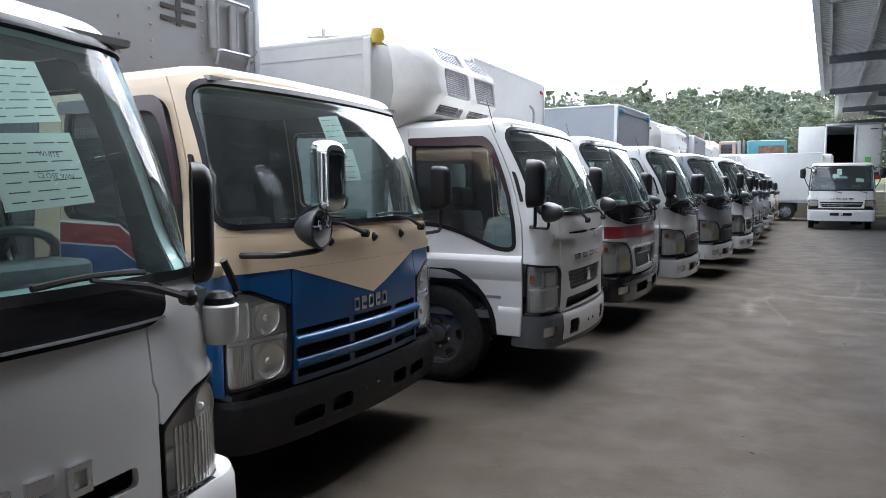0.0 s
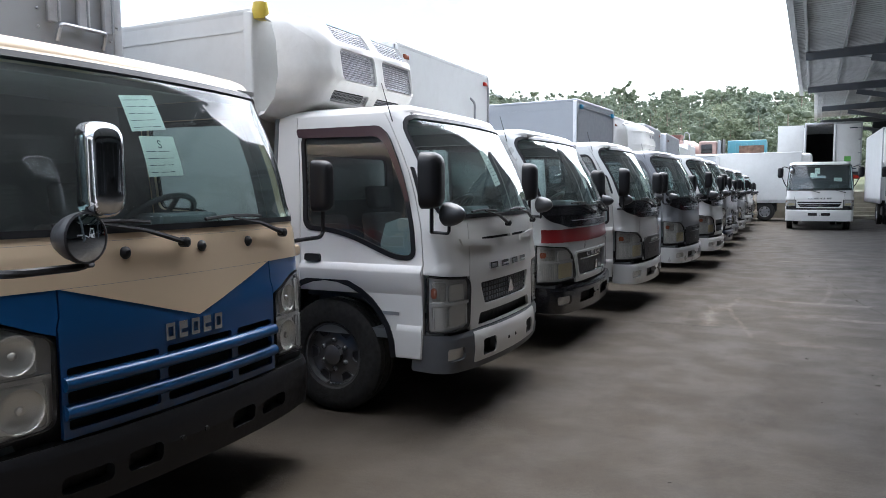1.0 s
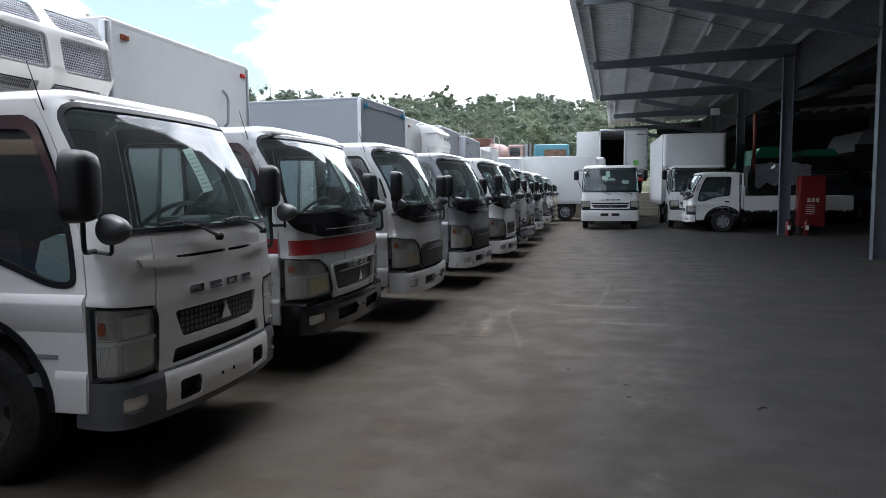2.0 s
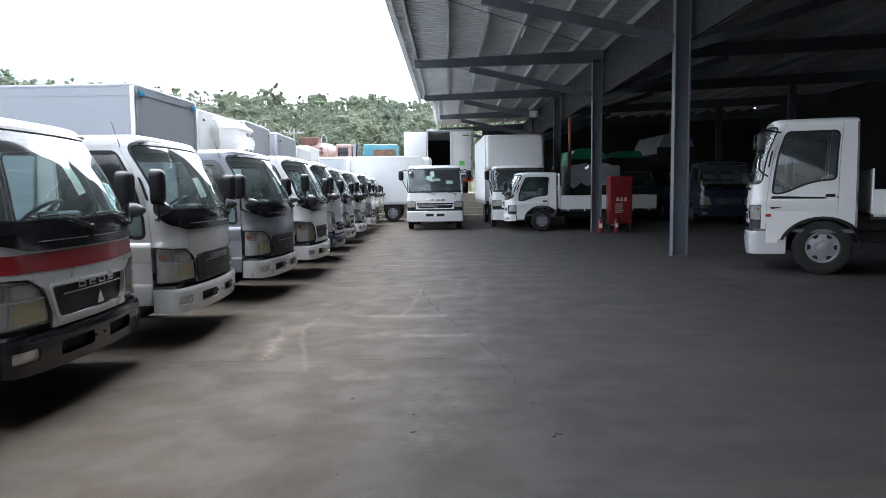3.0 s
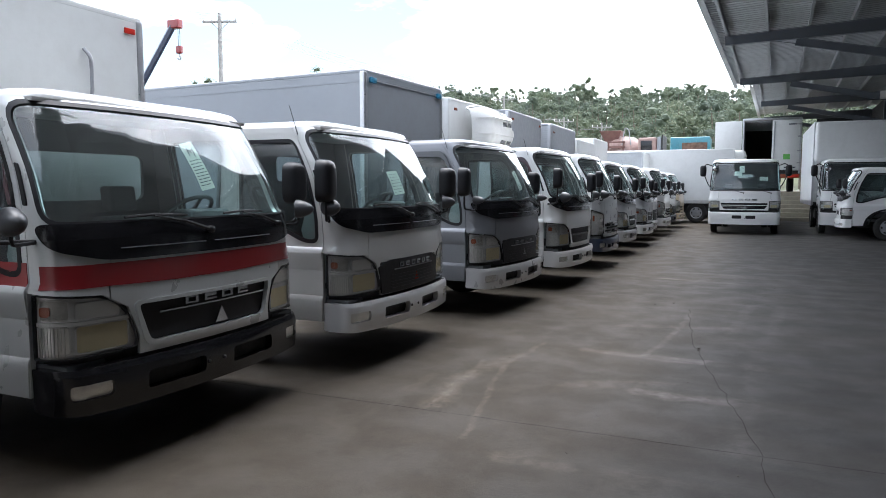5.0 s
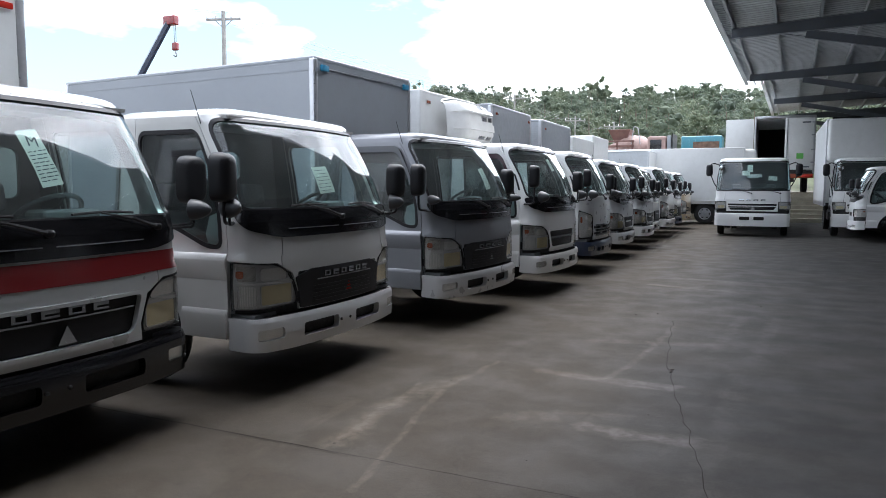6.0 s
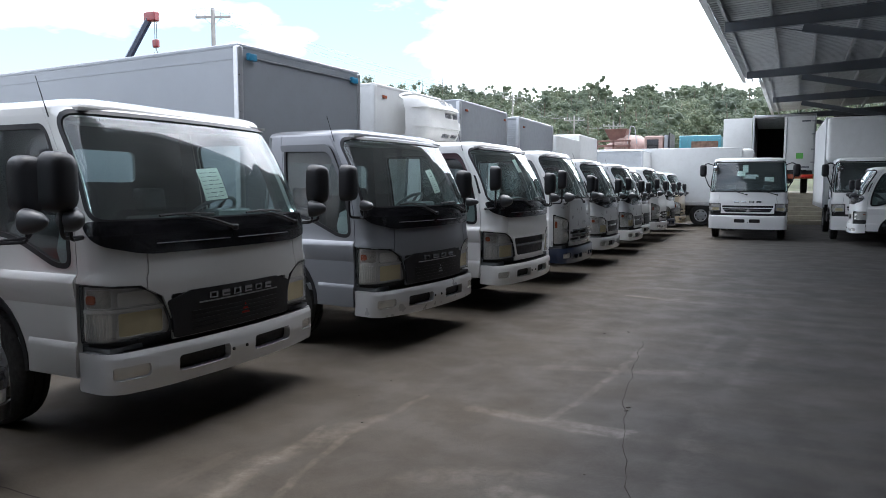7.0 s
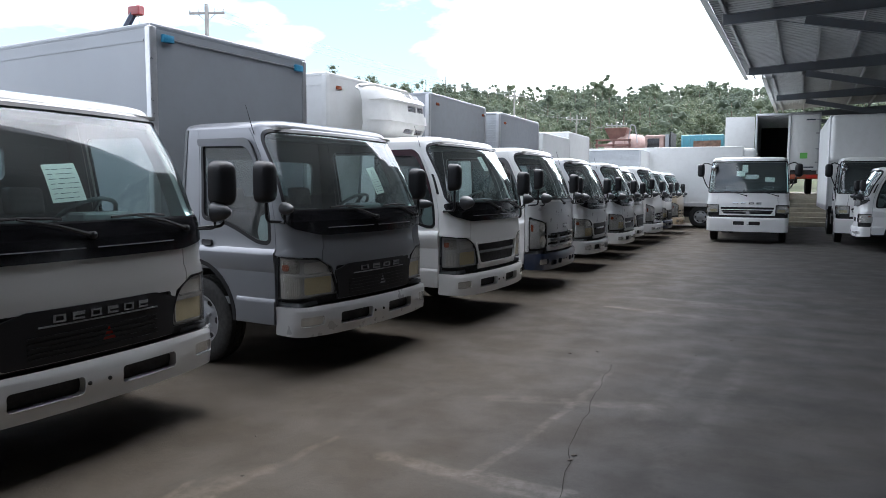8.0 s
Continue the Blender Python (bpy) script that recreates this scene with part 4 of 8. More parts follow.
def bumper(parent, W, spec, H):
    """A wrapped steel or plastic bumper with slots and fog lamps."""
    z0, z1 = spec.get("bz", (0.335, 0.585))
    B = Shell(W + spec.get("bw", -0.005), 0.15, 0.075, [(0.2, -0.02), (z0 + 0.02, -0.012), ((z0 + z1) / 2, 0.0), (z1 - 0.03, -0.006), (z1, -0.022)], [(0.0, 0.0), (1.0, 0.0)], -1.0, 0.6)
    e = B.sc + spec.get("wrap", 0.10)
    o = rounded([(-e, z0 + 0.02), (-(B.l1 - 0.15), z0), (B.l1 - 0.15, z0), (e, z0 + 0.02), (e, z1), (-e, z1)], [0.02, 0.1, 0.1, 0.02, 0.015, 0.015])
    slots = [rounded([(a, b), (c, b), (c, d), (a, d)], 0.028) for a, b, c, d in spec.get("slots", [])]
    slots = slots + [flip(s) for s in slots if min(p[0] for p in s) > 0]
    fog = spec.get("fog", (B.l1 - 0.10, 0.425, B.l1 + 0.13, 0.505))
    fogs = []
    if fog:
        f = rounded([(fog[0], fog[1]), (fog[2], fog[1]), (fog[2], fog[3]), (fog[0], fog[3])], 0.025)
        fogs = [f, flip(f)]
    b = part("bumper", B.panel(o, slots + fogs, 0.0, 0.05), spec["bumper_mat"], parent, spec.get("bumper_label", "wrapped steel bumper"))
    part("bumper_inner", B.panel(rect(-e + 0.03, e - 0.03, z0 + 0.012, z1 - 0.01), (), -0.056, 0.02), CHASSIS, b)
    bm = bmesh.new()
    edge = []
    for k in steps(-(B.l1 + 0.02), B.l1 + 0.02, 0.1):
        p, n = B(k, z1 - 0.01)
        edge.append(p - n * 0.012)
    tops = [[bm.verts.new((x, p.y, z)) for p in edge for x in (p.x, -0.30)] for z in (z1 - 0.004, z1 - 0.012)]
    for row in tops:
        for i in range(0, len(row) - 2, 2):
            bm.faces.new((row[i], row[i + 1], row[i + 3], row[i + 2]))
    part("bumper_step", bm, CHASSIS, b)
    for f in fogs:
        lamp = part("fog_lamp", B.panel(f, (), -0.022, 0.02), BOWL, b, "clear fog lamp")
        part("fog_lens", B.panel(f, (), -0.006, 0.0), LENS, lamp)
    for name, mtl, pts in spec.get("bumper_overlay", []):
        part(name, B.panel(pts, [s for s in slots + fogs if min(q[0] for q in s) > min(p[0] for p in pts) and max(q[0] for q in s) < max(p[0] for p in pts)], 0.004, 0.01), mtl, b)
    for y in (-0.10, 0.03):
        part("bumper_bolt", lathe([(0.012, -0.004), (0.012, 0.006), (0.006, 0.009)], 8, "x", (0.0, y, (z0 + z1) / 2)), CHASSIS, b)
    return B


def chassis(parent, W, length, r=0.385, axle=-1.02, rim_mat=None, rim_label="grey steel rim", rear_axle=None):
    """Frame rails, axles, wheels and the guards behind the front wheels."""
    rim_mat = rim_mat or STEEL
    for y in (-0.37, 0.37):
        part("frame_rail", box(-length, -0.12, y - 0.035, y + 0.035, 0.52, 0.70, 0.01, 1), CHASSIS, parent)
    part("front_axle", tube([(axle, -W + 0.2, r), (axle, W - 0.2, r)], 0.05, 8), CHASSIS, parent)
    for sg in (-1, 1):
        wheel(parent, axle, sg * (W - 0.13), r, 0.21, sg, rim_mat, rim_label)
        bm = bmesh.new()
        n = 12
        rr = r + 0.11
        for w0, w1 in ((W - 0.30, W - 0.02),):
            vs = [[bm.verts.new((axle + q * math.cos(a), sg * w, 0.40 + q * math.sin(a))) for q in (rr, rr + 0.012) for w in (w0, w1)] for a in [math.pi * (0.04 + 0.92 * i / n) for i in range(n + 1)]]
            for a, b in zip(vs, vs[1:]):
                for i, j in ((0, 1), (1, 3), (3, 2), (2, 0)):
                    bm.faces.new((a[i], a[j], b[j], b[i]))
        part("wheel_guard", bm, CHASSIS, parent, "black plastic wheel guard")
    ra = rear_axle if rear_axle is not None else -length * 0.72
    part("rear_axle", tube([(ra, -W + 0.2, r), (ra, W - 0.2, r)], 0.07, 8), CHASSIS, parent)
    for sg in (-1, 1):
        wheel(parent, ra, sg * (W - 0.14), r, 0.21, sg, rim_mat, rim_label)
        wheel(parent, ra, sg * (W - 0.38), r, 0.21, sg, rim_mat, rim_label)
    part("fuel_tank", box(-length * 0.5 - 0.4, -length * 0.5 + 0.2, -W + 0.08, -0.45, 0.42, 0.78, 0.05, 3), CHASSIS, parent)
    part("gearbox", box(-1.7, -0.5, -0.3, 0.3, 0.35, 0.62, 0.06, 2), CHASSIS, parent)


def box_body(parent, x0, x1, W, z0, z1, front_mat, side_mat, style="plain", label="tall box body", cy=0.0):
    """A box body from x0 (front) back to x1."""
    t = 0.04
    b = part("box_floor", box(x1, x0, -W, W, z0 - 0.12, z0, 0.01, 1), CHASSIS, parent, "dark floor frame of the box body", 35, pose(0, cy, 0))
    part("box_front", box(x0 - t, x0, -W + 0.05, W - 0.05, z0, z1 - 0.05), front_mat, b, label)
    for sg in (-1, 1):
        y0, y1 = (W - t, W) if sg > 0 else (-W, -W + t)
        if style == "corrugated":
            bm = bmesh.new()
            n = int((z1 - z0 - 0.16) / 0.045)
            for k in range(n):
                z = z0 + 0.05 + k * 0.045
                yy = W - 0.012 if sg > 0 else -W + 0.012
                add_box(bm, x1 + 0.06, x0 - 0.06, min(yy, yy - sg * 0.03), max(yy, yy - sg * 0.03), z, z + 0.030, 0.008, 1)
            part("side_ribs", bm, side_mat, b, "", 0)
            part("box_side", box(x1 + 0.05, x0 - 0.05, min(y0, y1) + 0.014, max(y0, y1) - 0.014, z0, z1 - 0.05), side_mat, b)
        else:
            part("box_side", box(x1 + 0.05, x0 - 0.05, y0, y1, z0, z1 - 0.05), side_mat, b, label)
            part("side_strip", box(x1 + 0.08, x0 - 0.08, min(sg * W, sg * (W + 0.004)), max(sg * W, sg * (W + 0.004)), z1 - 0.16, z1 - 0.145), side_mat, b)
    part("box_rear", box(x1, x1 + t, -W + 0.05, W - 0.05, z0, z1 - 0.05), side_mat, b)
    bm = box(x1, x0, -W, W, z1 - 0.06, z1, 0.028, 3)
    part("box_roof", bm, side_mat, b)
    for x in (x0, x1):
        for sg in (-1, 1):
            xa, xb = (x - 0.07, x + 0.006) if x == x0 else (x - 0.006, x + 0.07)
            bm = box(xa, xb, min(sg * (W + 0.006), sg * (W - 0.07)), max(sg * (W + 0.006), sg * (W - 0.07)), z0 - 0.1, z1 - 0.028, 0.02, 3)
            part("corner_post", bm, TRIM if style != "white" else side_mat, b, "rounded corner post")
    part("base_rail", box(x1, x0 + 0.004, -W - 0.004, -W + 0.03, z0 - 0.13, z0 + 0.03, 0.008, 1), TRIM, b)
    part("base_rail", box(x1, x0 + 0.004, W - 0.03, W + 0.004, z0 - 0.13, z0 + 0.03, 0.008, 1), TRIM, b)
    return b


def marker_lamp(parent, x, y, z, material, size=(0.02, 0.10, 0.045)):
    part("marker_lamp", box(x, x + size[0], y - size[1] / 2, y + size[1] / 2, z - size[2] / 2, z + size[2] / 2, 0.008, 2), material, parent, "small coloured marker lamp")


def reefer(parent, x, W, zb, zt, mode=1, cy=0.0):
    """A moulded cooling unit on the front wall of a box body, with mesh-covered vents."""
    hw = W * 0.98
    d = 0.50

    def surf(u, v):
        # u across, v up from the lower back edge over the front to the upper back edge
        n = [(0.0, 0.0, zb), (0.18, d * 0.30, zb + 0.02), (0.34, d * 0.80, zb + 0.13), (0.46, d, zb + 0.30), (0.74, d * 0.93, zt - 0.20), (0.88, d * 0.72, zt - 0.06), (1.0, d * 0.25, zt)]
        for (a, xa, za), (b, xb, zb2) in zip(n, n[1:]):
            if v <= b + 1e-6:
                t = (v - a) / (b - a)
                px, pz = xa + (xb - xa) * t, za + (zb2 - za) * t
                break
        e = max(0.0, (abs(u) - 0.72) / 0.28)
        px *= 1 - e ** 2.2 * 0.75
        pz += (zb + (zt - zb) * 0.55 - pz) * 0.10 * e ** 2
        return Vector((x + px, cy + u * hw, pz))

    def full(u, v):
        dd = 0.01
        p = surf(u, min(1, max(0, v)))
        n = (surf(u + dd, v) - surf(u - dd, v)).cross(surf(u, min(1, v + dd)) - surf(u, max(0, v - dd)))
        return p, n.normalized()

    cuts = (steps(-1, 1, 0.08), [0.06, 0.12, 0.18, 0.23, 0.28, 0.34, 0.40, 0.46, 0.54, 0.62, 0.68, 0.74, 0.81, 0.88, 0.94])
    if mode == 1:
        vents = [rounded(rect(-0.58, 0.02, 0.45, 0.70), 0.05), rounded(rect(0.16, 0.78, 0.45, 0.70), 0.05),
                 rounded(rect(-0.60, 0.02, 0.755, 0.90), 0.05), rounded(rect(0.16, 0.76, 0.755, 0.90), 0.05),
                 rounded(rect(-0.64, -0.04, 0.35, 0.40), 0.02), rounded(rect(0.10, 0.66, 0.35, 0.40), 0.02)]
    else:
        vents = [rounded(rect(0.05, 0.40, 0.80, 0.93), 0.03), rounded(rect(0.46, 0.80, 0.80, 0.93), 0.03), rounded(rect(0.05, 0.40, 0.64, 0.71), 0.02),
                 rounded(rect(0.46, 0.80, 0.64, 0.71), 0.02), rounded(rect(-0.1, 0.28, 0.40, 0.44), 0.02), rounded(rect(0.36, 0.66, 0.40, 0.44), 0.02)]
    u = part("cooling_unit", add_patch(bmesh.new(), full, rounded(rect(-0.98, 0.98, 0.0, 1.0), 0.06), vents, 0, 0.03, cuts), FRP, parent, "white moulded cooling unit with mesh vents", 50)
    if mode == 2:
        for a, b in ((0.50, 0.60), (0.735, 0.785), (0.945, 0.985)):
            part("moulded_ridge", add_patch(bmesh.new(), full, rounded(rect(-0.94, 0.94, a, b), 0.02), (), 0.022, 0.022, cuts), FRP, u, "", 50)
    for v in vents:
        lo = [min(p[k] for p in v) for k in (0, 1)]
        hi = [max(p[k] for p in v) for k in (0, 1)]
        part("vent_back", add_patch(bmesh.new(), full, v, (), -0.05, 0.0, cuts), CHASSIS, u)
        bm = bmesh.new()
        for a in steps(lo[0] + 0.01, hi[0] - 0.01, 0.021):
            add_tube(bm, [full(a, q)[0] - full(a, q)[1] * 0.016 for q in steps(lo[1] + 0.01, hi[1] - 0.01, 0.1)], 0.0026, 4)
        for q in steps(lo[1] + 0.01, hi[1] - 0.01, 0.019):
            add_tube(bm, [full(a, q)[0] - full(a, q)[1] * 0.014 for a in steps(lo[0] + 0.01, hi[0] - 0.01, 0.15)], 0.0026, 4)
        part("vent_mesh", bm, STEEL, u, "woven wire mesh", 0)
    return u


# styles of cab
def canter_spec(**more):
    s = dict(
        headlight=lambda l1, sc: rounded([(sc + 0.015, 0.635), (sc + 0.015, 0.965), (l1 - 0.04, 0.938), (l1 - 0.17, 0.862), (l1 - 0.232, 0.70), (l1 - 0.225, 0.645)], [0.02, 0.02, 0.06, 0.08, 0.05, 0.03]),
        grilles=lambda l1, sc: [rounded([(-0.50, 0.66), (0.50, 0.66), (0.57, 0.875), (-0.57, 0.875)], [0.05, 0.05, 0.03, 0.03])],
        panel_cut=lambda l1, sc, c: [(l1 - 0.24, 0.60), (l1 - 0.246, 0.70), (l1 - 0.182, 0.871), (c - 0.004, 0.924)],
        corner=lambda l1, sc, c, d0: [(c + 0.004, 0.928), (l1 - 0.04, 0.951), (sc + 0.02, 0.975), (d0 - 0.004, 0.975), (d0 - 0.004, 1.285), (c + 0.004, 1.285)],
        cowl=lambda l1, sc: [(-(l1 - 0.06), 1.130), (l1 - 0.06, 1.130), (sc - 0.09, 1.195), (sc - 0.01, 1.325), (-(sc - 0.01), 1.325), (-(sc - 0.09), 1.195)],
        slots=[(0.125, 0.405, 0.55, 0.505)], bumper_mat=WHITE, cells=LAMP_WHITE)
    s["seam"] = None
    s.update(more)
    if s["seam"] is None:
        del s["seam"]
    return s


def elf_spec(**more):
    s = dict(
        headlight=lambda l1, sc: rounded([(sc - 0.03, 0.625), (sc - 0.03, 1.06), (l1 - 0.04, 0.98), (l1 - 0.06, 0.64)], [0.03, 0.03, 0.05, 0.04]),
        grilles=lambda l1, sc: [rounded(rect(a, b, c, d), 0.015) for a, b in ((-0.66, -0.27), (-0.20, 0.20), (0.27, 0.66)) for c, d in ((0.665, 0.705), (0.765, 0.815))],
        panel_cut=lambda l1, sc, c: [],
        corner=lambda l1, sc, c, d0: [(c + 0.004, 0.985), (l1 - 0.04, 0.995), (sc - 0.03, 1.075), (sc - 0.016, 1.06), (sc - 0.016, 0.585), (d0 - 0.004, 0.585), (d0 - 0.004, 1.285), (c + 0.004, 1.285)],
        slots=[(0.20, 0.40, 0.36, 0.48), (0.42, 0.40, 0.62, 0.47)], bumper_mat=BLACK, lamp_split=0.48, cowl=None, near_mirror="tall", antenna=False, visor=False)
    s.update(more)
    return s


def truck(label, at, W, H, style_spec, paint_mat, length=5.2, rim_mat=None, rim_label="grey steel rim", r=0.385, group="row of parked trucks"):
    root = tagged(new("truck"), label, "truck", group)
    root.matrix_basis = at
    S, Z = cab(root, W, H, "", paint_mat, style_spec)
    bumper(root, W, style_spec, H)
    chassis(root, W, length, r, style_spec.get("axle", -1.28), rim_mat, rim_label)
    return root, S, Z


def dropside(parent, x0, x1, W, z0, h, material):
    """A low flat bed with hinged side gates and a headboard."""
    b = part("bed_floor", box(x1, x0, -W, W, z0 - 0.1, z0, 0.01, 1), CHASSIS, parent, "flat cargo bed")
    for sg in (-1, 1):
        n = 2
        for k in range(n):
            a, c = x1 + (x0 - x1) * k / n + 0.02, x1 + (x0 - x1) * (k + 1) / n - 0.02
            gate = part("side_gate", box(a, c, min(sg * W, sg * (W - 0.03)), max(sg * W, sg * (W - 0.03)), z0 - 0.06, z0 + h, 0.008, 1), material, b, "hinged side gate")
            for q in (0.15, 0.5, 0.85):
                x = a + (c - a) * q
                part("gate_hinge", box(x - 0.03, x + 0.03, min(sg * (W + 0.012), sg * W), max(sg * (W + 0.012), sg * W), z0 - 0.08, z0 + 0.06, 0.004, 1), material, gate)
    part("tail_gate", box(x1, x1 + 0.03, -W, W, z0 - 0.06, z0 + h, 0.008, 1), material, b)
    part("headboard", box(x0 - 0.03, x0, -W, W, z0, z0 + h + 0.35, 0.008, 1), material, b)
    return b
# ---------- ground ----------
STREAKS = [
    (-0.50, 9.10, -0.58, 9.9, 0.14, 0.5, False), (-0.58, 9.9, -0.38, 10.8, 0.13, 0.45, False), (0.10, 11.25, 1.15, 11.15, 0.10, 0.55, False), (0.75, 10.05, 1.45, 10.0, 0.11, 0.6, False),
    (0.25, 8.45, 0.62, 8.4, 0.14, 0.4, False), (0.20, 17.1, 1.55, 16.75, 0.16, 0.5, False), (0.40, 18.1, 1.3, 18.0, 0.14, 0.4, False), (0.25, 12.6, 1.3, 12.9, 0.12, 0.35, False),
    (1.05, 6.8, 1.0, 8.4, 0.30, 0.3, False), (2.4, 13.0, 2.5, 20.0, 0.25, 0.45, True), (1.9, 7.0, 3.0, 12.5, 0.30, 0.4, True),
    (0.35, 13.5, 0.05, 26.0, 0.28, 0.4, True), (1.6, 14.0, 1.2, 28.0, 0.3, 0.4, True), (-0.1, 4.0, 0.25, 7.5, 0.25, 0.35, True), (0.55, 3.6, 0.95, 5.6, 0.16, 0.35, False),
    (-0.51, 9.15, -0.60, 10.5, 0.04, 0.5, False), (-0.06, 8.6, -0.39, 10.4, 0.04, 0.45, False), (-0.39, 10.4, -0.30, 11.4, 0.04, 0.3, False), (0.74, 11.28, 1.23, 11.26, 0.04, 0.5, False),
    (0.26, 10.02, 0.93, 10.33, 0.16, 0.35, False), (0.98, 9.95, 1.44, 10.14, 0.10, 0.45, False), (1.12, 17.86, 1.70, 17.78, 0.30, 0.45, False), (0.11, 17.07, 0.55, 17.0, 0.07, 0.7, False),
    (1.46, 14.6, 3.08, 15.3, 0.22, 0.40, True), (1.53, 12.8, 3.0, 13.4, 0.20, 0.38, True), (1.56, 12.1, 3.4, 12.6, 0.12, 0.3, True), (0.66, 11.2, 0.81, 12.35, 0.05, 0.4, False), (0.81, 12.35, 0.89, 13.7, 0.05, 0.4, False), (0.69, 11.24, 1.19, 11.21, 0.04, 0.5, False), (1.72, 12.5, 1.9, 14.7, 0.10, 0.25, False), (1.35, 12.6, 1.55, 14.6, 0.10, 0.25, False), (1.5, 9.0, 1.62, 12.0, 0.12, 0.25, False), (2.0, 9.0, 2.12, 12.0, 0.12, 0.25, True), (1.2, 15.9, 3.3, 16.9, 0.25, 0.35, True)]


def ground_material():
    m = bpy.data.materials.new("worn_concrete")
    m.use_nodes = True
    n, l = m.node_tree.nodes, m.node_tree.links
    p = n["Principled BSDF"]
    co = n.new("ShaderNodeTexCoord")

    def noise_tex(scale, detail, rough=0.55, stretch=None, warp=0.0):
        t = n.new("ShaderNodeTexNoise")
        t.inputs["Scale"].default_value, t.inputs["Detail"].default_value, t.inputs["Roughness"].default_value = scale, detail, rough
        t.inputs["Distortion"].default_value = warp
        if stretch:
            mp = n.new("ShaderNodeMapping")
            mp.inputs["Scale"].default_value = stretch
            l.new(co.outputs["Object"], mp.inputs["Vector"])
            l.new(mp.outputs[0], t.inputs["Vector"])
        else:
            l.new(co.outputs["Object"], t.inputs["Vector"])
        return t.outputs["Fac"]

    def ramp(src, a, b, lo, hi):
        r = n.new("ShaderNodeMapRange")
        r.interpolation_type = "SMOOTHSTEP"
        for i, v in enumerate((a, b, lo, hi)):
            r.inputs[i + 1].default_value = v
        l.new(src, r.inputs[0])
        return r.outputs[0]

    def blend(fac, a, b, kind="MIX"):
        x = n.new("ShaderNodeMixRGB")
        x.blend_type = kind
        l.new(fac, x.inputs[0]) if not isinstance(fac, float) else setattr_value(x.inputs[0], fac)
        for i, v in ((1, a), (2, b)):
            if isinstance(v, tuple):
                x.inputs[i].default_value = (*v, 1)
            else:
                l.new(v, x.inputs[i])
        return x.outputs[0]

    def setattr_value(sock, v):
        sock.default_value = v

    base = blend(ramp(noise_tex(0.35, 6), 0.3, 0.7, 0, 1), (0.046, 0.039, 0.031), (0.064, 0.055, 0.044))
    base = blend(ramp(noise_tex(1.6, 8, 0.65, None, 0.6), 0.52, 0.74, 0, 0.40), base, (0.087, 0.076, 0.061))
    base = blend(ramp(noise_tex(0.8, 7, 0.6, (1.0, 0.25, 1.0), 0.8), 0.55, 0.75, 0, 0.35), base, (0.032, 0.027, 0.023))
    base = blend(ramp(noise_tex(0.9, 9, 0.7, (2.6, 0.35, 1.0), 0.5), 0.52, 0.66, 0, 0.14), base, (0.092, 0.081, 0.067))
    base = blend(ramp(noise_tex(0.55, 9, 0.7, (1.5, 0.6, 1), 1.2), 0.62, 0.72, 0, 0.35), base, (0.109, 0.097, 0.082))
    base = blend(ramp(noise_tex(6, 10, 0.8), 0.48, 0.70, 0, 0.50), base, (0.033, 0.028, 0.024))
    base = blend(ramp(noise_tex(24, 8, 0.8), 0.56, 0.72, 0, 0.65), base, (0.026, 0.023, 0.018))
    base = blend(ramp(noise_tex(70, 6, 0.8), 0.42, 0.72, 0.0, 0.55), base, (0.092, 0.081, 0.067))
    # pale worn scuffs and tyre arcs, and darker streaks, each one its own
    sep = n.new("ShaderNodeSeparateXYZ")
    l.new(co.outputs["Object"], sep.inputs[0])
    wobble = noise_tex(2.4, 4)
    grit = noise_tex(7.0, 8, 0.75)

    def calc(op, a, b):
        x = n.new("ShaderNodeMath")
        x.operation = op
        for i, v in ((0, a), (1, b)):
            if isinstance(v, (int, float)):
                x.inputs[i].default_value = v
            else:
                l.new(v, x.inputs[i])
        return x.outputs[0]

    for x0, y0, x1, y1, w, strength, dark in STREAKS:
        dx, dy = x1 - x0, y1 - y0
        ln = math.hypot(dx, dy)
        ux, uy = dx / ln, dy / ln
        px, py = calc("SUBTRACT", sep.outputs[0], x0), calc("SUBTRACT", sep.outputs[1], y0)
        along = calc("ADD", calc("MULTIPLY", px, ux), calc("MULTIPLY", py, uy))
        across = calc("ADD", calc("MULTIPLY", px, -uy), calc("MULTIPLY", py, ux))
        across = calc("ADD", across, calc("MULTIPLY", calc("SUBTRACT", wobble, 0.5), 0.5 * w + 0.12))
        over = calc("MAXIMUM", calc("SUBTRACT", 0.0, along), calc("SUBTRACT", along, ln))
        d = calc("ADD", calc("ABSOLUTE", across, 0.0), calc("MAXIMUM", over, 0.0))
        m1 = ramp(d, w * 0.25, w, strength, 0.0)
        m2 = calc("MULTIPLY", m1, ramp(grit, 0.38, 0.66, 0.15, 1.0))
        base = blend(m2, base, (0.030, 0.027, 0.024) if dark else (0.185, 0.165, 0.14))
    # faint dark bands across, stronger towards +x, and fine speckle
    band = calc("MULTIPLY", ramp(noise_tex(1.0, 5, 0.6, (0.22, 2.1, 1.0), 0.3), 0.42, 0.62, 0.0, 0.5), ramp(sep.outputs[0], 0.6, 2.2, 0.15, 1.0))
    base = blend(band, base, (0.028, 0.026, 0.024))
    base = blend(ramp(noise_tex(240, 4, 0.8), 0.40, 0.66, 0.0, 0.45), base, (0.024, 0.021, 0.018))
    base = blend(ramp(noise_tex(130, 5, 0.8), 0.60, 0.74, 0.0, 0.5), base, (0.125, 0.112, 0.095))
    # warm by the trucks, darker blue towards the shed: canopy shade painted in
    shade_drift = calc("ADD", sep.outputs[0], calc("MULTIPLY", calc("SUBTRACT", noise_tex(0.5, 5), 0.5), 1.6))
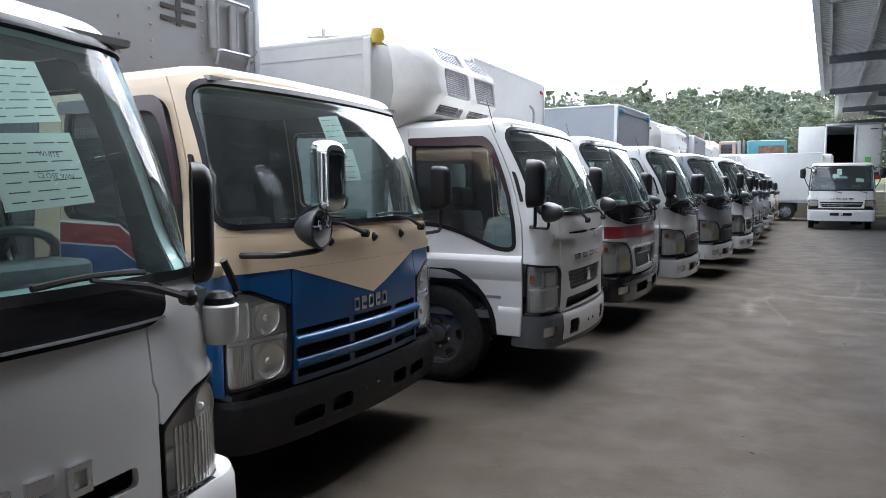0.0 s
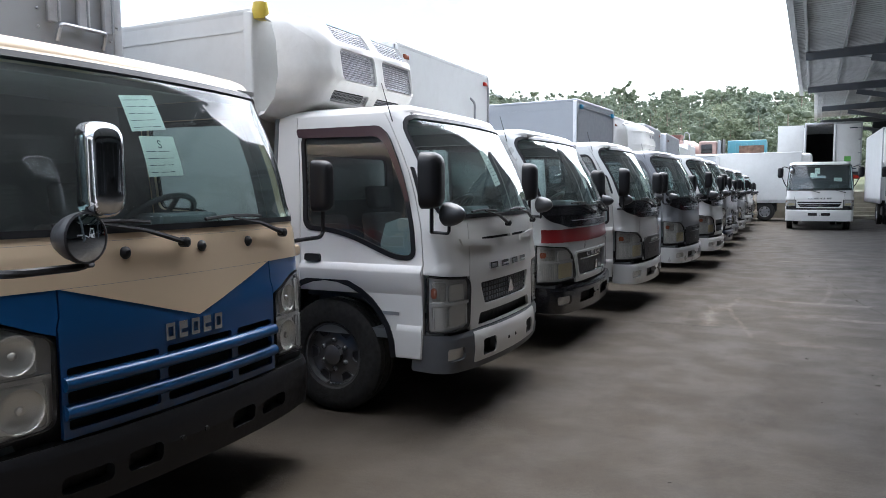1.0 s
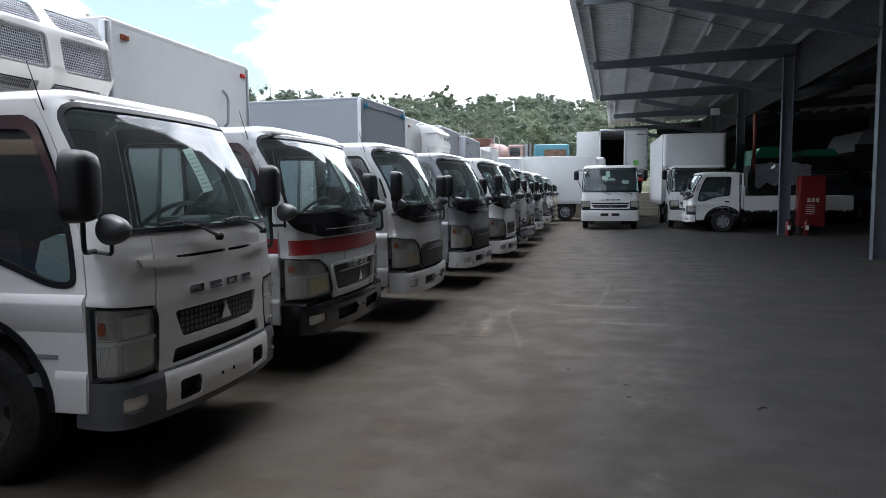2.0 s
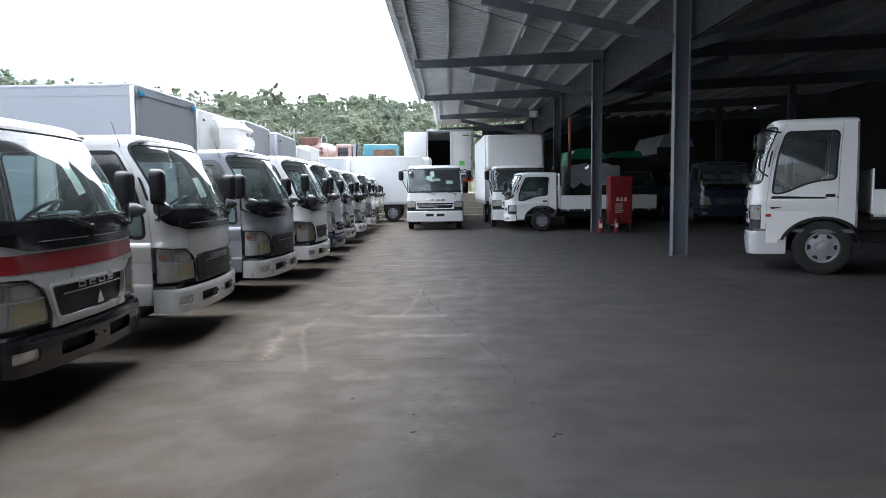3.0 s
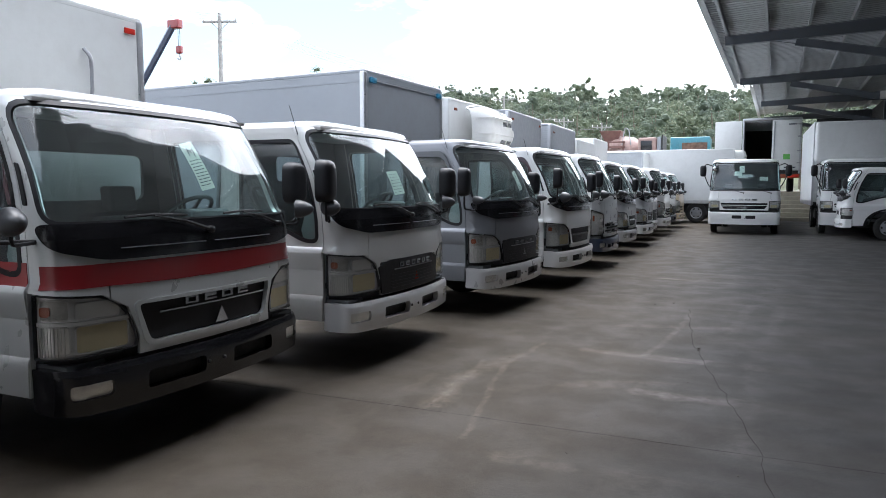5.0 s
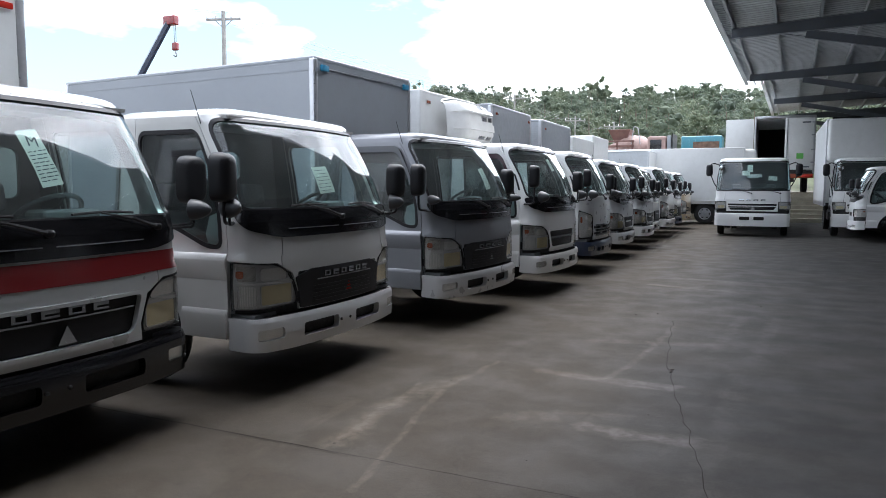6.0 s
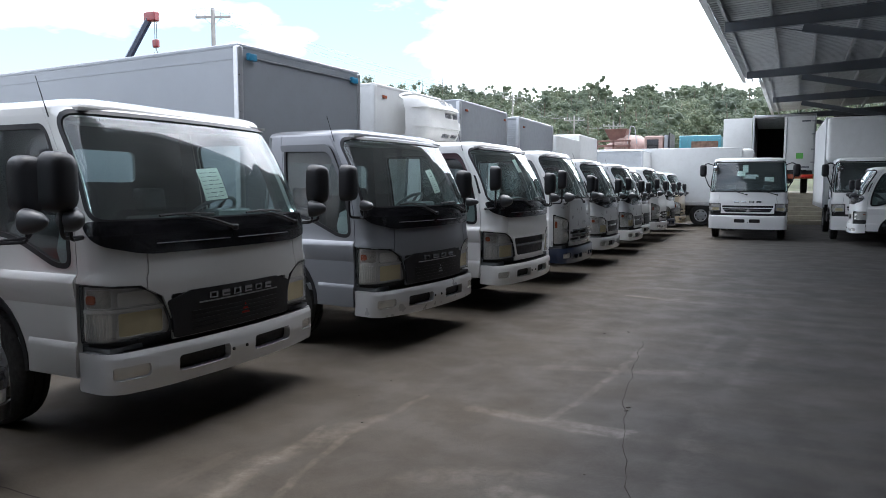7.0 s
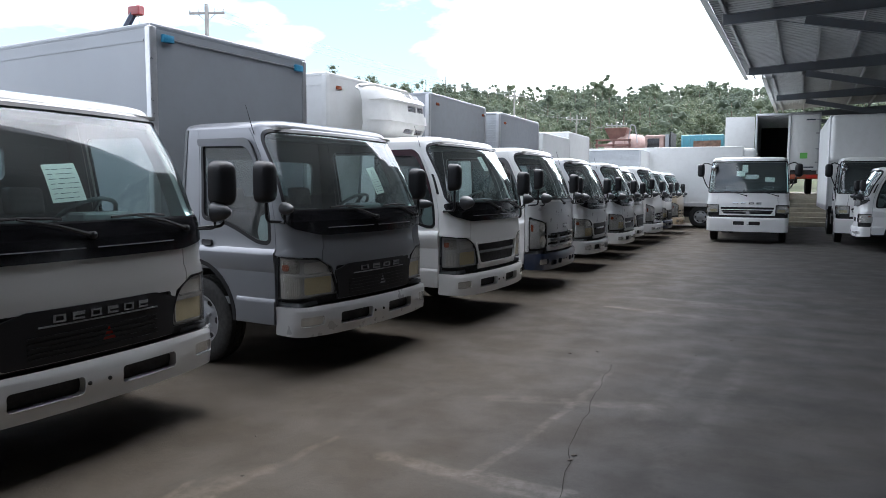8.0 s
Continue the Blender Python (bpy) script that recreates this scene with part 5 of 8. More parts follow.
    base = blend(ramp(shade_drift, -0.1, 1.7, 0, 1), blend(1.0, base, (0.93, 0.87, 0.77), "MULTIPLY"), blend(1.0, base, (0.84, 0.88, 0.965), "MULTIPLY"))
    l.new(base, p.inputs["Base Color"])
    l.new(ramp(noise_tex(2.2, 6), 0.3, 0.7, 0.74, 0.95), p.inputs["Roughness"])
    p.inputs["Specular IOR Level"].default_value = 0.35
    b = n.new("ShaderNodeBump")
    b.inputs["Strength"].default_value, b.inputs["Distance"].default_value = 0.3, 0.008
    l.new(noise_tex(60, 6, 0.7), b.inputs["Height"])
    l.new(b.outputs[0], p.inputs["Normal"])
    return m


CONCRETE = ground_material()
GRASS = mat("rough_grass", (0.085, 0.105, 0.05), 0.95, var=0.5, scale=0.4, bump=0.6, bscale=6, dirt=0.5, dirt_colour=(0.16, 0.12, 0.07))
STRUCT = mat("grey_painted_steelwork", (0.125, 0.142, 0.165), 0.5, 0.1, var=0.15, scale=1.2, dirt=0.25, bump=0.03)
ROOFING = mat("galvanised_roof_sheet", (0.46, 0.48, 0.495), 0.5, 0.15, var=0.15, scale=0.8, dirt=0.3, dirt_colour=(0.18, 0.17, 0.16))
PURLIN = mat("purlin_steel", (0.36, 0.38, 0.395), 0.5, 0.15, var=0.15, dirt=0.2)
REDPIPE = mat("red_oxide_pipe", (0.33, 0.07, 0.035), 0.5, var=0.15, dirt=0.2)
# near-black: the deep shade of the shed is put into its walls
SHED_SHADE = mat("shed_shade_sheet", (0.018, 0.020, 0.022), 0.7, var=0.2, scale=0.7)
BLOCK = mat("pale_block_wall", (0.42, 0.39, 0.31), 0.9, var=0.15, scale=1.5, bump=0.3, bscale=40, dirt=0.3)
STEP = mat("step_concrete", (0.36, 0.34, 0.28), 0.9, var=0.2, scale=2, bump=0.3, bscale=40, dirt=0.35)

bm = bmesh.new()
size = 900
xs = [-size, -60, -20, 0, 20, 60, size]
ys = [-size, -60, -20, 0, 20, 40.9, 120, size]
grid = [[bm.verts.new((x, y, 0)) for x in xs] for y in ys]
for j in range(len(ys) - 1):
    for i in range(len(xs) - 1):
        bm.faces.new((grid[j][i], grid[j][i + 1], grid[j + 1][i + 1], grid[j + 1][i]))
tagged(part("ground", bm, CONCRETE), "worn grey concrete yard with tyre marks, pale patches and painted shade", "ground", kind="structure")

# joints and cracks in the slab
GROOVE = mat("dark_joint", (0.036, 0.033, 0.030), 1.0, var=0.3, spec=0.0)


def crack(name, points, w, label, jitter=0.004):
    bm = bmesh.new()
    rnd = random.Random(len(points) + int(points[0][0] * 100))
    pts = []
    for (x0, y0), (x1, y1) in zip(points, points[1:]):
        n = max(2, int(math.hypot(x1 - x0, y1 - y0) / 0.12))
        for k in range(n):
            t = k / n
            pts.append((x0 + (x1 - x0) * t + rnd.uniform(-1, 1) * jitter, y0 + (y1 - y0) * t + rnd.uniform(-1, 1) * jitter))
    pts.append(points[-1])
    rows = []
    for i, p in enumerate(pts):
        a, b = Vector(pts[max(0, i - 1)]), Vector(pts[min(len(pts) - 1, i + 1)])
        d = (b - a).normalized()
        ww = w * rnd.uniform(0.35, 1.0)
        rows.append([bm.verts.new((p[0] - d.y * ww, p[1] + d.x * ww, 0.004)), bm.verts.new((p[0] + d.y * ww, p[1] - d.x * ww, 0.004))])
    for a, b in zip(rows, rows[1:]):
        bm.faces.new((a[0], a[1], b[1], b[0]))
    tagged(part(name, bm, GROOVE), label, "crack", kind="structure")


crack("slab_joint", [(-12, 9.0), (-1.4, 9.0), (3.7, 9.0), (16, 9.0)], 0.0045, "straight dark joint across the concrete slab")
crack("slab_joint", [(-12, 21.0), (16, 21.0)], 0.006, "straight dark joint across the concrete slab")
crack("slab_crack", [(1.69, 8.1), (1.61, 9.0), (1.45, 9.9), (1.2, 11.1), (1.05, 11.9), (0.90, 13.2), (0.83, 14.0)], 0.0033, "wandering crack in the concrete slab", 0.02)

# crumbs of grit and dry leaf on the slab
GRIT = mat("dark_grit", (0.045, 0.036, 0.028), 0.95, var=0.4)
bm = bmesh.new()
rnd = random.Random(5)
spots = [(1.72, 7.63), (1.76, 7.31), (1.79, 6.99), (1.75, 6.95), (0.43, 7.81), (1.10, 11.75), (0.89, 7.07), (0.39, 14.24), (0.61, 14.43), (1.10, 11.67), (1.73, 15.54)]
spots += [(rnd.uniform(-0.9, 3.5), rnd.uniform(3.5, 20)) for _ in range(60)]
for k, (x, y) in enumerate(spots):
    r = rnd.uniform(0.012, 0.020) if k < 11 else rnd.uniform(0.004, 0.010)
    made = bmesh.ops.create_icosphere(bm, subdivisions=1, radius=r)["verts"]
    turn = rnd.uniform(0, 3)
    for v in made:
        q = Vector((v.co.x * 1.5, v.co.y * 0.8, v.co.z * 0.35 + r * 0.3))
        v.co = Vector((x + q.x * math.cos(turn) - q.y * math.sin(turn), y + q.x * math.sin(turn) + q.y * math.cos(turn), q.z))
tagged(part("grit", bm, GRIT, None, "", 0), "scattered dark grit and leaf crumbs on the concrete", "litter", kind="stuff")

# ---------- terrace behind the yard, with steps ----------
bm = box(-60, 2.35, 42.2, 75, -0.2, 1.35)
add_box(bm, 4.6, 60, 42.2, 75, -0.2, 1.35)
add_box(bm, 2.35, 4.6, 43.6, 75, -0.2, 1.35)
DIRT = mat("packed_dirt", (0.15, 0.13, 0.10), 0.95, var=0.3, scale=0.5, bump=0.4, bscale=8, dirt=0.4, dirt_colour=(0.07, 0.10, 0.04))
tagged(part("terrace", bm, DIRT, None), "raised terrace of packed dirt and weeds behind the yard", "terrace", kind="structure")
stairs = tagged(new("concrete_steps"), "flight of worn pale concrete steps up to the terrace", "steps", kind="structure")
for k in range(7):
    part("step", box(2.36, 4.59, 41.1 + 0.36 * k, 43.65, 0.19 * k, 0.19 * (k + 1), 0.012, 1), STEP, stairs)
    part("step_edge", box(2.36, 4.59, 41.08 + 0.36 * k, 41.12 + 0.36 * k, 0.19 * (k + 1) - 0.045, 0.19 * (k + 1) + 0.004, 0.006, 1), BLOCK, stairs)

# ---------- shed canopy ----------
RAFTERS = [-25.9, -17.0, -8.1, 0.8, 9.7, 18.6, 27.5, 36.4, 45.3, 54.2]
SOUTH, BEND_Y, STEP_Y, NORTH, STEP_IN = -28.0, 18.9, 39.6, 54.6, 0.62      # the eave steps back beyond STEP_Y; the unseen step before BEND_Y shapes reflections
EAVE_X, EAVE_Z, RISE, POST_X = 0.30, 5.98, 0.045, 6.55


SHED_AT = pose(0.35, 18.6, 0, 0, 0, -1.65) @ pose(-0.30, -18.6, 0)


def roof_z(x):
    return EAVE_Z + (x - EAVE_X) * RISE


shed = tagged(new("shed_canopy"), "long open steel shed with a sheet roof on grey posts", "shed", kind="structure")
shed.matrix_basis = SHED_AT


def i_beam(parent, name, a, b, depth0, depth1, width, material, t=0.014):
    """An I-shaped beam from a to b; depth0 and depth1 hang below the line at its two ends."""
    a, b = Vector(a), Vector(b)
    d = (b - a).normalized()
    side = d.cross(Vector((0, 0, 1)))
    if side.length < 0.1:
        side = Vector((0, 1, 0))
    side.normalize()
    down = side.cross(d).normalized()
    if down.z > 0:
        down = -down
    bm = bmesh.new()

    def slab(p0, p1, q0, q1, half):
        vs = [bm.verts.new(p + side * s) for p in (p0, p1, q1, q0) for s in (-half, half)]
        quads = ((0, 2, 4, 6), (1, 7, 5, 3), (0, 1, 3, 2), (2, 3, 5, 4), (4, 5, 7, 6), (6, 7, 1, 0))
        for q in quads:
            bm.faces.new([vs[i] for i in q])
    slab(a, b, a + down * t, b + down * t, width / 2)
    slab(a + down * (depth0 - t), b + down * (depth1 - t), a + down * depth0, b + down * depth1, width / 2)
    slab(a + down * t, b + down * t, a + down * (depth0 - t), b + down * (depth1 - t), 0.006)
    bmesh.ops.recalc_face_normals(bm, faces=bm.faces)
    return part(name, bm, material, parent, "", 0)


for y in RAFTERS:
    e = EAVE_X + (STEP_IN if y > STEP_Y or 9.8 < y < BEND_Y - 1 else 0.0)
    i_beam(shed, "rafter", (e, y, roof_z(e) - 0.02), (POST_X + 0.2, y, roof_z(POST_X + 0.2) - 0.02), 0.26, 0.42, 0.18, STRUCT)
    i_beam(shed, "rafter", (POST_X + 0.2, y, roof_z(POST_X + 0.2) - 0.02), (24, y, roof_z(24) - 0.02), 0.42, 0.5, 0.18, STRUCT)
    i_beam(shed, "strut", (2.2, y, roof_z(2.2) - 0.29), (POST_X - 0.16, y, 4.86), 0.22, 0.22, 0.12, STRUCT)
    i_beam(shed, "strut", (11.0, y, roof_z(11) - 0.40), (POST_X + 0.16, y, 4.70), 0.20, 0.20, 0.12, STRUCT)
    # post: two flanges and a web
    for px in (POST_X, 17.5):
        bm = box(px - 0.17, px - 0.155, y - 0.11, y + 0.11, 0, roof_z(px) - 0.3)
        add_box(bm, px + 0.155, px + 0.17, y - 0.11, y + 0.11, 0, roof_z(px) - 0.3)
        add_box(bm, px - 0.155, px + 0.155, y - 0.006, y + 0.006, 0, roof_z(px) - 0.3)
        post = part("post", bm, STRUCT, shed, "grey steel post", 0)
        part("base_plate", box(px - 0.19, px + 0.19, y - 0.13, y + 0.13, 0, 0.018), STRUCT, post)

def roof_bay(y0, y1, inset):
    """Purlins, corrugated sheets and the eave's edge of one stretch of roof."""
    for k in range(22):
        x = EAVE_X + inset + 0.02 + k * 1.08
        z = roof_z(x)
        bm = box(x - 0.004, x + 0.004, y0, y1, z + 0.006, z + 0.19)
        add_box(bm, x, x + 0.065, y0, y1, z + 0.006, z + 0.014)
        add_box(bm, x, x + 0.065, y0, y1, z + 0.182, z + 0.19)
        part("purlin", bm, PURLIN, shed, "", 0)
    # ribs run from eave to ridge
    bm = bmesh.new()
    prof = []
    y = y0
    while y < y1 - 0.01:
        prof += [(y, 0.0), (y + 0.16, 0.0), (y + 0.185, 0.03), (y + 0.225, 0.03)]
        y += 0.25
    left = EAVE_X - 0.28 + inset
    rows = [[bm.verts.new((x, yy, roof_z(x) + 0.195 + h)) for yy, h in prof] for x in (left, left + 4, 12, 24)]
    for a, b in zip(rows, rows[1:]):
        for i in range(len(prof) - 1):
            bm.faces.new((a[i], a[i + 1], b[i + 1], b[i]))
    part("roof_sheet", bm, ROOFING, shed, "corrugated galvanised sheets", 0)
    bm = bmesh.new()
    add_box(bm, left - 0.08, left - 0.02, y0, y1, roof_z(left) + 0.02, roof_z(left) + 0.24)
    add_box(bm, left - 0.08, left + 0.08, y0, y1, roof_z(left) + 0.015, roof_z(left) + 0.03)
    part("eave_gutter", bm, ROOFING, shed, "sheet metal eave edge", 0)


# roof south of BEND_Y is unseen, added to block sky and shape reflections
roof_bay(SOUTH, 9.7, 0.0)
roof_bay(9.7, BEND_Y, STEP_IN)
roof_bay(BEND_Y, STEP_Y, 0.0)
roof_bay(STEP_Y, NORTH, STEP_IN)
for y in (14.1, 23.0, 31.9):
    part("brace_rod", tube([(EAVE_X + 0.3, y - 4.2, roof_z(EAVE_X) + 0.0), (POST_X, y + 4.2, roof_z(POST_X))], 0.012, 6), STRUCT, shed)
tagged(part("shed_wall_back", box(24.0, 24.2, SOUTH, NORTH, 0, 7.2), SHED_SHADE, None, "", 35, SHED_AT), "back wall of the shed, blackened to stand for deep shade", "wall", kind="structure")
# added sheet, coloured black for the shade beyond the posts
tagged(part("shed_shade_upper", box(POST_X + 0.24, POST_X + 0.30, SOUTH, NORTH, 4.78, roof_z(POST_X) - 0.03), SHED_SHADE, None, "", 35, SHED_AT), "black sheeting added above the posts as painted shed shade", "wall", kind="structure")
# unseen end wall, added to keep daylight out of the shed
tagged(part("shed_light_blocker", box(POST_X + 0.3, 24.0, SOUTH - 0.15, SOUTH, 0, 7.2), SHED_SHADE, None, "", 35, SHED_AT), "unseen black wall added to keep light out of the shed", "wall", kind="structure")
# unseen wall, added to hold southern sky off the truck sides
tagged(part("south_light_blocker", box(-45, 6.6, -13.3, -13.0, 0, 7.5), mat("light_blocker_grey", (0.24, 0.24, 0.235), 0.9, var=0.15, scale=0.6, bump=0.2, bscale=30, dirt=0.3)), "unseen grey wall added to block light from the south", "wall", kind="structure")
# unseen wall, added to darken the ground under and between the trucks
tagged(part("west_light_blocker", box(-9.1, -8.9, -13.0, 37.0, 0, 2.6), MATS["light_blocker_grey"]), "unseen grey wall added behind the trucks to block light", "wall", kind="structure")
bw = tagged(new("shed_wall_north"), "pale block wall at the far end of the shed", "wall", kind="structure")
bw.matrix_basis = SHED_AT
part("upper_sheeting", box(POST_X + 1.5, 24.0, NORTH, NORTH + 0.15, 2.2, 7.2), SHED_SHADE, bw)
# unseen sheet added to block northern light under the roof
part("gable_light_blocker", box(3.9, POST_X + 1.49, NORTH, NORTH + 0.15, 1.4, 6.15), SHED_SHADE, bw)
for j in range(6):
    for i in range(20):
        x = POST_X + 1.5 + i * 0.8 + (0.4 if j % 2 else 0)
        part("block", box(x + 0.01, x + 0.79, 48.0, 48.2, j * 0.4 + 0.01, j * 0.4 + 0.39, 0.012, 1), BLOCK, bw) if x < 23 else None
# red downpipes and lamp under the roof
for y in (35.4, 44.5):
    tagged(part("red_pipe", tube([(POST_X + 0.42, y, 0), (POST_X + 0.42, y, roof_z(POST_X) - 0.1)], 0.075, 12), REDPIPE), "red upright fire pipe beside a shed post", "pipe").matrix_basis = SHED_AT
lamp_root = tagged(new("tube_light"), "unlit fluorescent tube light under the roof", "light")
lamp_root.matrix_basis = SHED_AT @ pose(3.6, 23.4, roof_z(3.6) - 0.14)
part("housing", box(-0.03, 0.03, -0.62, 0.62, 0, 0.05, 0.008, 1), FRP, lamp_root)
part("tube", tube([(0, -0.58, -0.02), (0, 0.58, -0.02)], 0.016, 8), FRP, lamp_root)
fl = tagged(new("floodlight"), "pale floodlight on a bracket high on a shed post", "light")
fl.matrix_basis = pose(POST_X - 0.55, 36.2, 5.05)
part("lamp_head", box(-0.2, 0.2, -0.08, 0.08, -0.15, 0.15, 0.03, 2), FRP, fl)
part("bracket", tube([(0.2, 0, 0), (0.4, 0, -0.2), (0.46, 0, -0.2)], 0.025, 8), STEEL, fl)
# ---------- the row of parked trucks ----------

# white truck nearest the start
o1 = lambda l1, sc: rounded([(sc + 0.013, 0.65), (sc + 0.013, 1.015), (l1 + 0.05, 0.961), (l1 - 0.09, 0.889), (l1 - 0.09, 0.695)], [0.03, 0.03, 0.05, 0.02, 0.03])
r1, S1, Z1 = truck("white narrow light truck with black cowl and two sale sheets", pose(-1.39, 0.845, 0), 0.80, 1.99,
    elf_spec(headlight=o1, corner=lambda l1, sc, c, d0: [(c + 0.004, 0.912), (l1 - 0.09, 0.904), (l1 + 0.05, 0.974), (sc + 0.013, 1.028), (d0 - 0.004, 1.028), (d0 - 0.004, 1.254), (c + 0.004, 1.254)],
             grilles=lambda l1, sc: [rounded(rect(-0.35, 0.35, 0.776, 0.83), 0.02)], amber=False, lamp_split=0.42, ribs="full", near_mirror="", far_mirror="", waist=1.254, seam=0.435, rc=0.26, bow=0.065,
             front=[(0.30, -0.055), (0.70, -0.035), (1.05, -0.043), (1.19, -0.060), (1.254, -0.078), (1.49, -0.148), (1.955, -0.30), (1.995, -0.33)],
             ws=lambda l1, sc: [(-(sc - 0.045), 1.296), (sc - 0.045, 1.296), (sc - 0.03, 1.958), (-(sc - 0.03), 1.958)], ws_r=[0.20, 0.20, 0.13, 0.13],
             cowl=lambda l1, sc: [(-(l1 - 0.10), 1.177), (l1 - 0.10, 1.177), (l1 - 0.025, 1.204), (l1 - 0.01, 1.281), (-(l1 - 0.01), 1.281), (-(l1 - 0.025), 1.204)], cowl_r=0.03,
             bumper_mat=WHITE, bz=(0.36, 0.656), fog=None, front_label="white front panel", panel_bottom=0.69, rear_window=(0.30, 1.50, 1.72), axle=-1.12, sill=0.50), WHITE, r=0.34)
blocks(r1, S1, -0.26, 0.22, Z1(0.866), 0.074, 5)
sheet(r1, S1, 0.22, Z1(1.78), 0.245, 0.148, 6, "", 7)
sheet(r1, S1, 0.235, Z1(1.591), 0.27, 0.174, 4, "", 7, ("WHITE", "CLOSE VAN"))
# unseen body, added to darken the reflection in the next truck's window
box_body(r1, -1.66, -5.0, 0.86, 0.95, 1.95, BOX_GREY, BOX_GREY, "plain", "unseen low grey body added to darken a window reflection")
pod = part("mirror_base", lathe([(0.0, -0.074), (0.044, -0.07), (0.056, -0.044), (0.058, 0.044), (0.052, 0.05), (0.0, 0.05)], 20, "z", (-0.165, 0.744, 1.108)), WHITE, r1, "white mirror pod with a black cap")
part("mirror_joint", lathe([(0.048, 0.048), (0.045, 0.07), (0.028, 0.087), (0.0, 0.092)], 18, "z", (-0.165, 0.744, 1.108)), BLACK, pod)
part("mirror_arm", tube(bent([(-0.165, 0.775, 1.16), (-0.15, 0.81, 1.187), (-0.15, 0.75, 1.29)], 0.035), 0.012, 8), BLACK, r1, "bent mirror arm")
mirror(r1, (-0.13, 0.77, 1.2), (-0.185, 0.70, 1.404), (0.16, 0.36), 50, False, None, 0.5)

# cream and blue truck
r2, S2, Z2 = truck("cream over blue light truck with chrome mirror and black bumper", pose(-2.0, 3.16, 0), 0.95, 2.06,
    elf_spec(rc=0.155, cells=BOWL, lower=BLUE, front_label="blue slotted front panel", rear_window=None, front=[(0.30, -0.06), (0.60, -0.040), (0.95, -0.042), (1.24, -0.065), (1.30, -0.075), (1.60, -0.150), (1.94, -0.255), (1.99, -0.285)], near_mirror="chrome", far_mirror="far_arm", amber=False, door_split=1.12, bumper_label="scuffed black bumper", seam=0.585, visor=True, fog=None,
             headlight=lambda l1, sc: rounded([(0.935, 0.625), (0.935, 1.045), (0.82, 1.035), (0.60, 0.955), (0.605, 0.64)], [0.03, 0.03, 0.05, 0.04, 0.05]),
             corner=lambda l1, sc, c, d0: [(c + 0.004, 0.965), (0.60, 0.968), (0.82, 1.049), (0.947, 1.06), (0.947, 0.60), (d0 - 0.004, 0.60), (d0 - 0.004, 1.285), (c + 0.004, 1.285)],
             grilles=lambda l1, sc: [rounded(rect(a, b, c, d), 0.015) for a, b in ((-0.56, -0.17), (-0.13, 0.25), (0.29, 0.56)) for c, d in ((0.615, 0.655), (0.708, 0.758), (0.812, 0.842))],
             overlay=[("cream_band", CREAM, 0.0035, [(-0.985, 1.125), (0.985, 1.125), (0.985, 1.284), (-0.985, 1.284)], "cream band below the windscreen"),
                      ("cream_vee", CREAM, 0.003, [(-0.575, 1.124), (0.05, 0.945), (0.575, 1.124)], "cream pointed flash")]), CREAM)
blocks(r2, S2, -0.15, 0.19, Z2(0.90), 0.07, 5)
for z in (0.682, 0.785):
    bar = [(z + 0.028 * math.sin(t), 0.001 + 0.030 * math.cos(t)) for t in [math.pi * (0.5 - i / 10) for i in range(11)]]
    part("grille_bar", swage(S2, -0.575, 0.575, [(Z2(h), out) for h, out in bar]), BLUE, r2, "rounded blue grille bar", 60)
for s in (-0.30, 0.10, 0.42):
    p, n = S2(s, Z2(1.235))
    part("washer_nozzle", lathe([(0.025, -0.01), (0.025, 0.006), (0.012, 0.02), (0.0, 0.022)], 12, "x", p), BLACK, r2)
sheet(r2, S2, -0.07, Z2(1.80), 0.20, 0.15, 6, "", 5)
sheet(r2, S2, -0.03, Z2(1.62), 0.20, 0.17, 3, "S", 4)
for sg, lab in ((-1, ""), (1, "")):
    f = (lambda o: o) if sg > 0 else flip
    q = S2.sc
    stripe = [(q + 0.06, 1.085), (q + 0.22, 1.085), (q + 0.56, 1.245), (q + 0.99, 1.25), (q + 0.99, 1.345), (q + 0.54, 1.335), (q + 0.20, 1.15), (q + 0.06, 1.15)]
    part("blue_side", S2.panel(f([(q + 0.25, 1.118), (q + 0.99, 1.118), (q + 0.99, 1.249), (q + 0.56, 1.245)]), (), 0.0035, 0.0035), BLUE, r2, "blue side panel")
    part("white_edge", S2.panel(f(grow(stripe, 0.010)), (), 0.0045, 0.0045), WHITE, r2, "white stripe edging")
    part("red_stripe", S2.panel(f(stripe), (), 0.0065, 0.0065), RED, r2, "red side stripe")
for sg in (-1, 1):
    q = S2.place(sg * (S2.sc - 0.06), Z2(1.15))
    part("mirror_base", box(q.x - 0.07, q.x + 0.035, q.y - 0.05, q.y + 0.05, q.z - 0.035, q.z + 0.03, 0.025, 3), CREAM, r2, "cream mirror mount")
blind = part("slatted_panel", box(-1.44, -0.98, -0.80, -0.79, 1.20, 1.88), CHASSIS, r2, "dark slatted panel behind the door window")
for k in range(11):
    part("slat", box(-1.43, -0.99, -0.806, -0.792, 1.23 + k * 0.058, 1.262 + k * 0.058, 0.006, 1), BLACK, blind)
b2 = box_body(r2, -1.78, -6.0, 1.17, 0.95, 3.35, BOX_GREY, BOX_GREY, "plain", "riveted grey metal box body")
bm = bmesh.new()
for y in (-0.95, -0.55, -0.10, 0.14, 0.58, 1.08):
    for k in range(22):
        z = 1.1 + k * 0.105
        bmesh.ops.create_icosphere(bm, subdivisions=1, radius=0.011, matrix=Matrix.Translation((-1.777, y, z)))
tagged(part("rivets", bm, STEEL, b2, "lines of rivets", 0), kind="stuff")
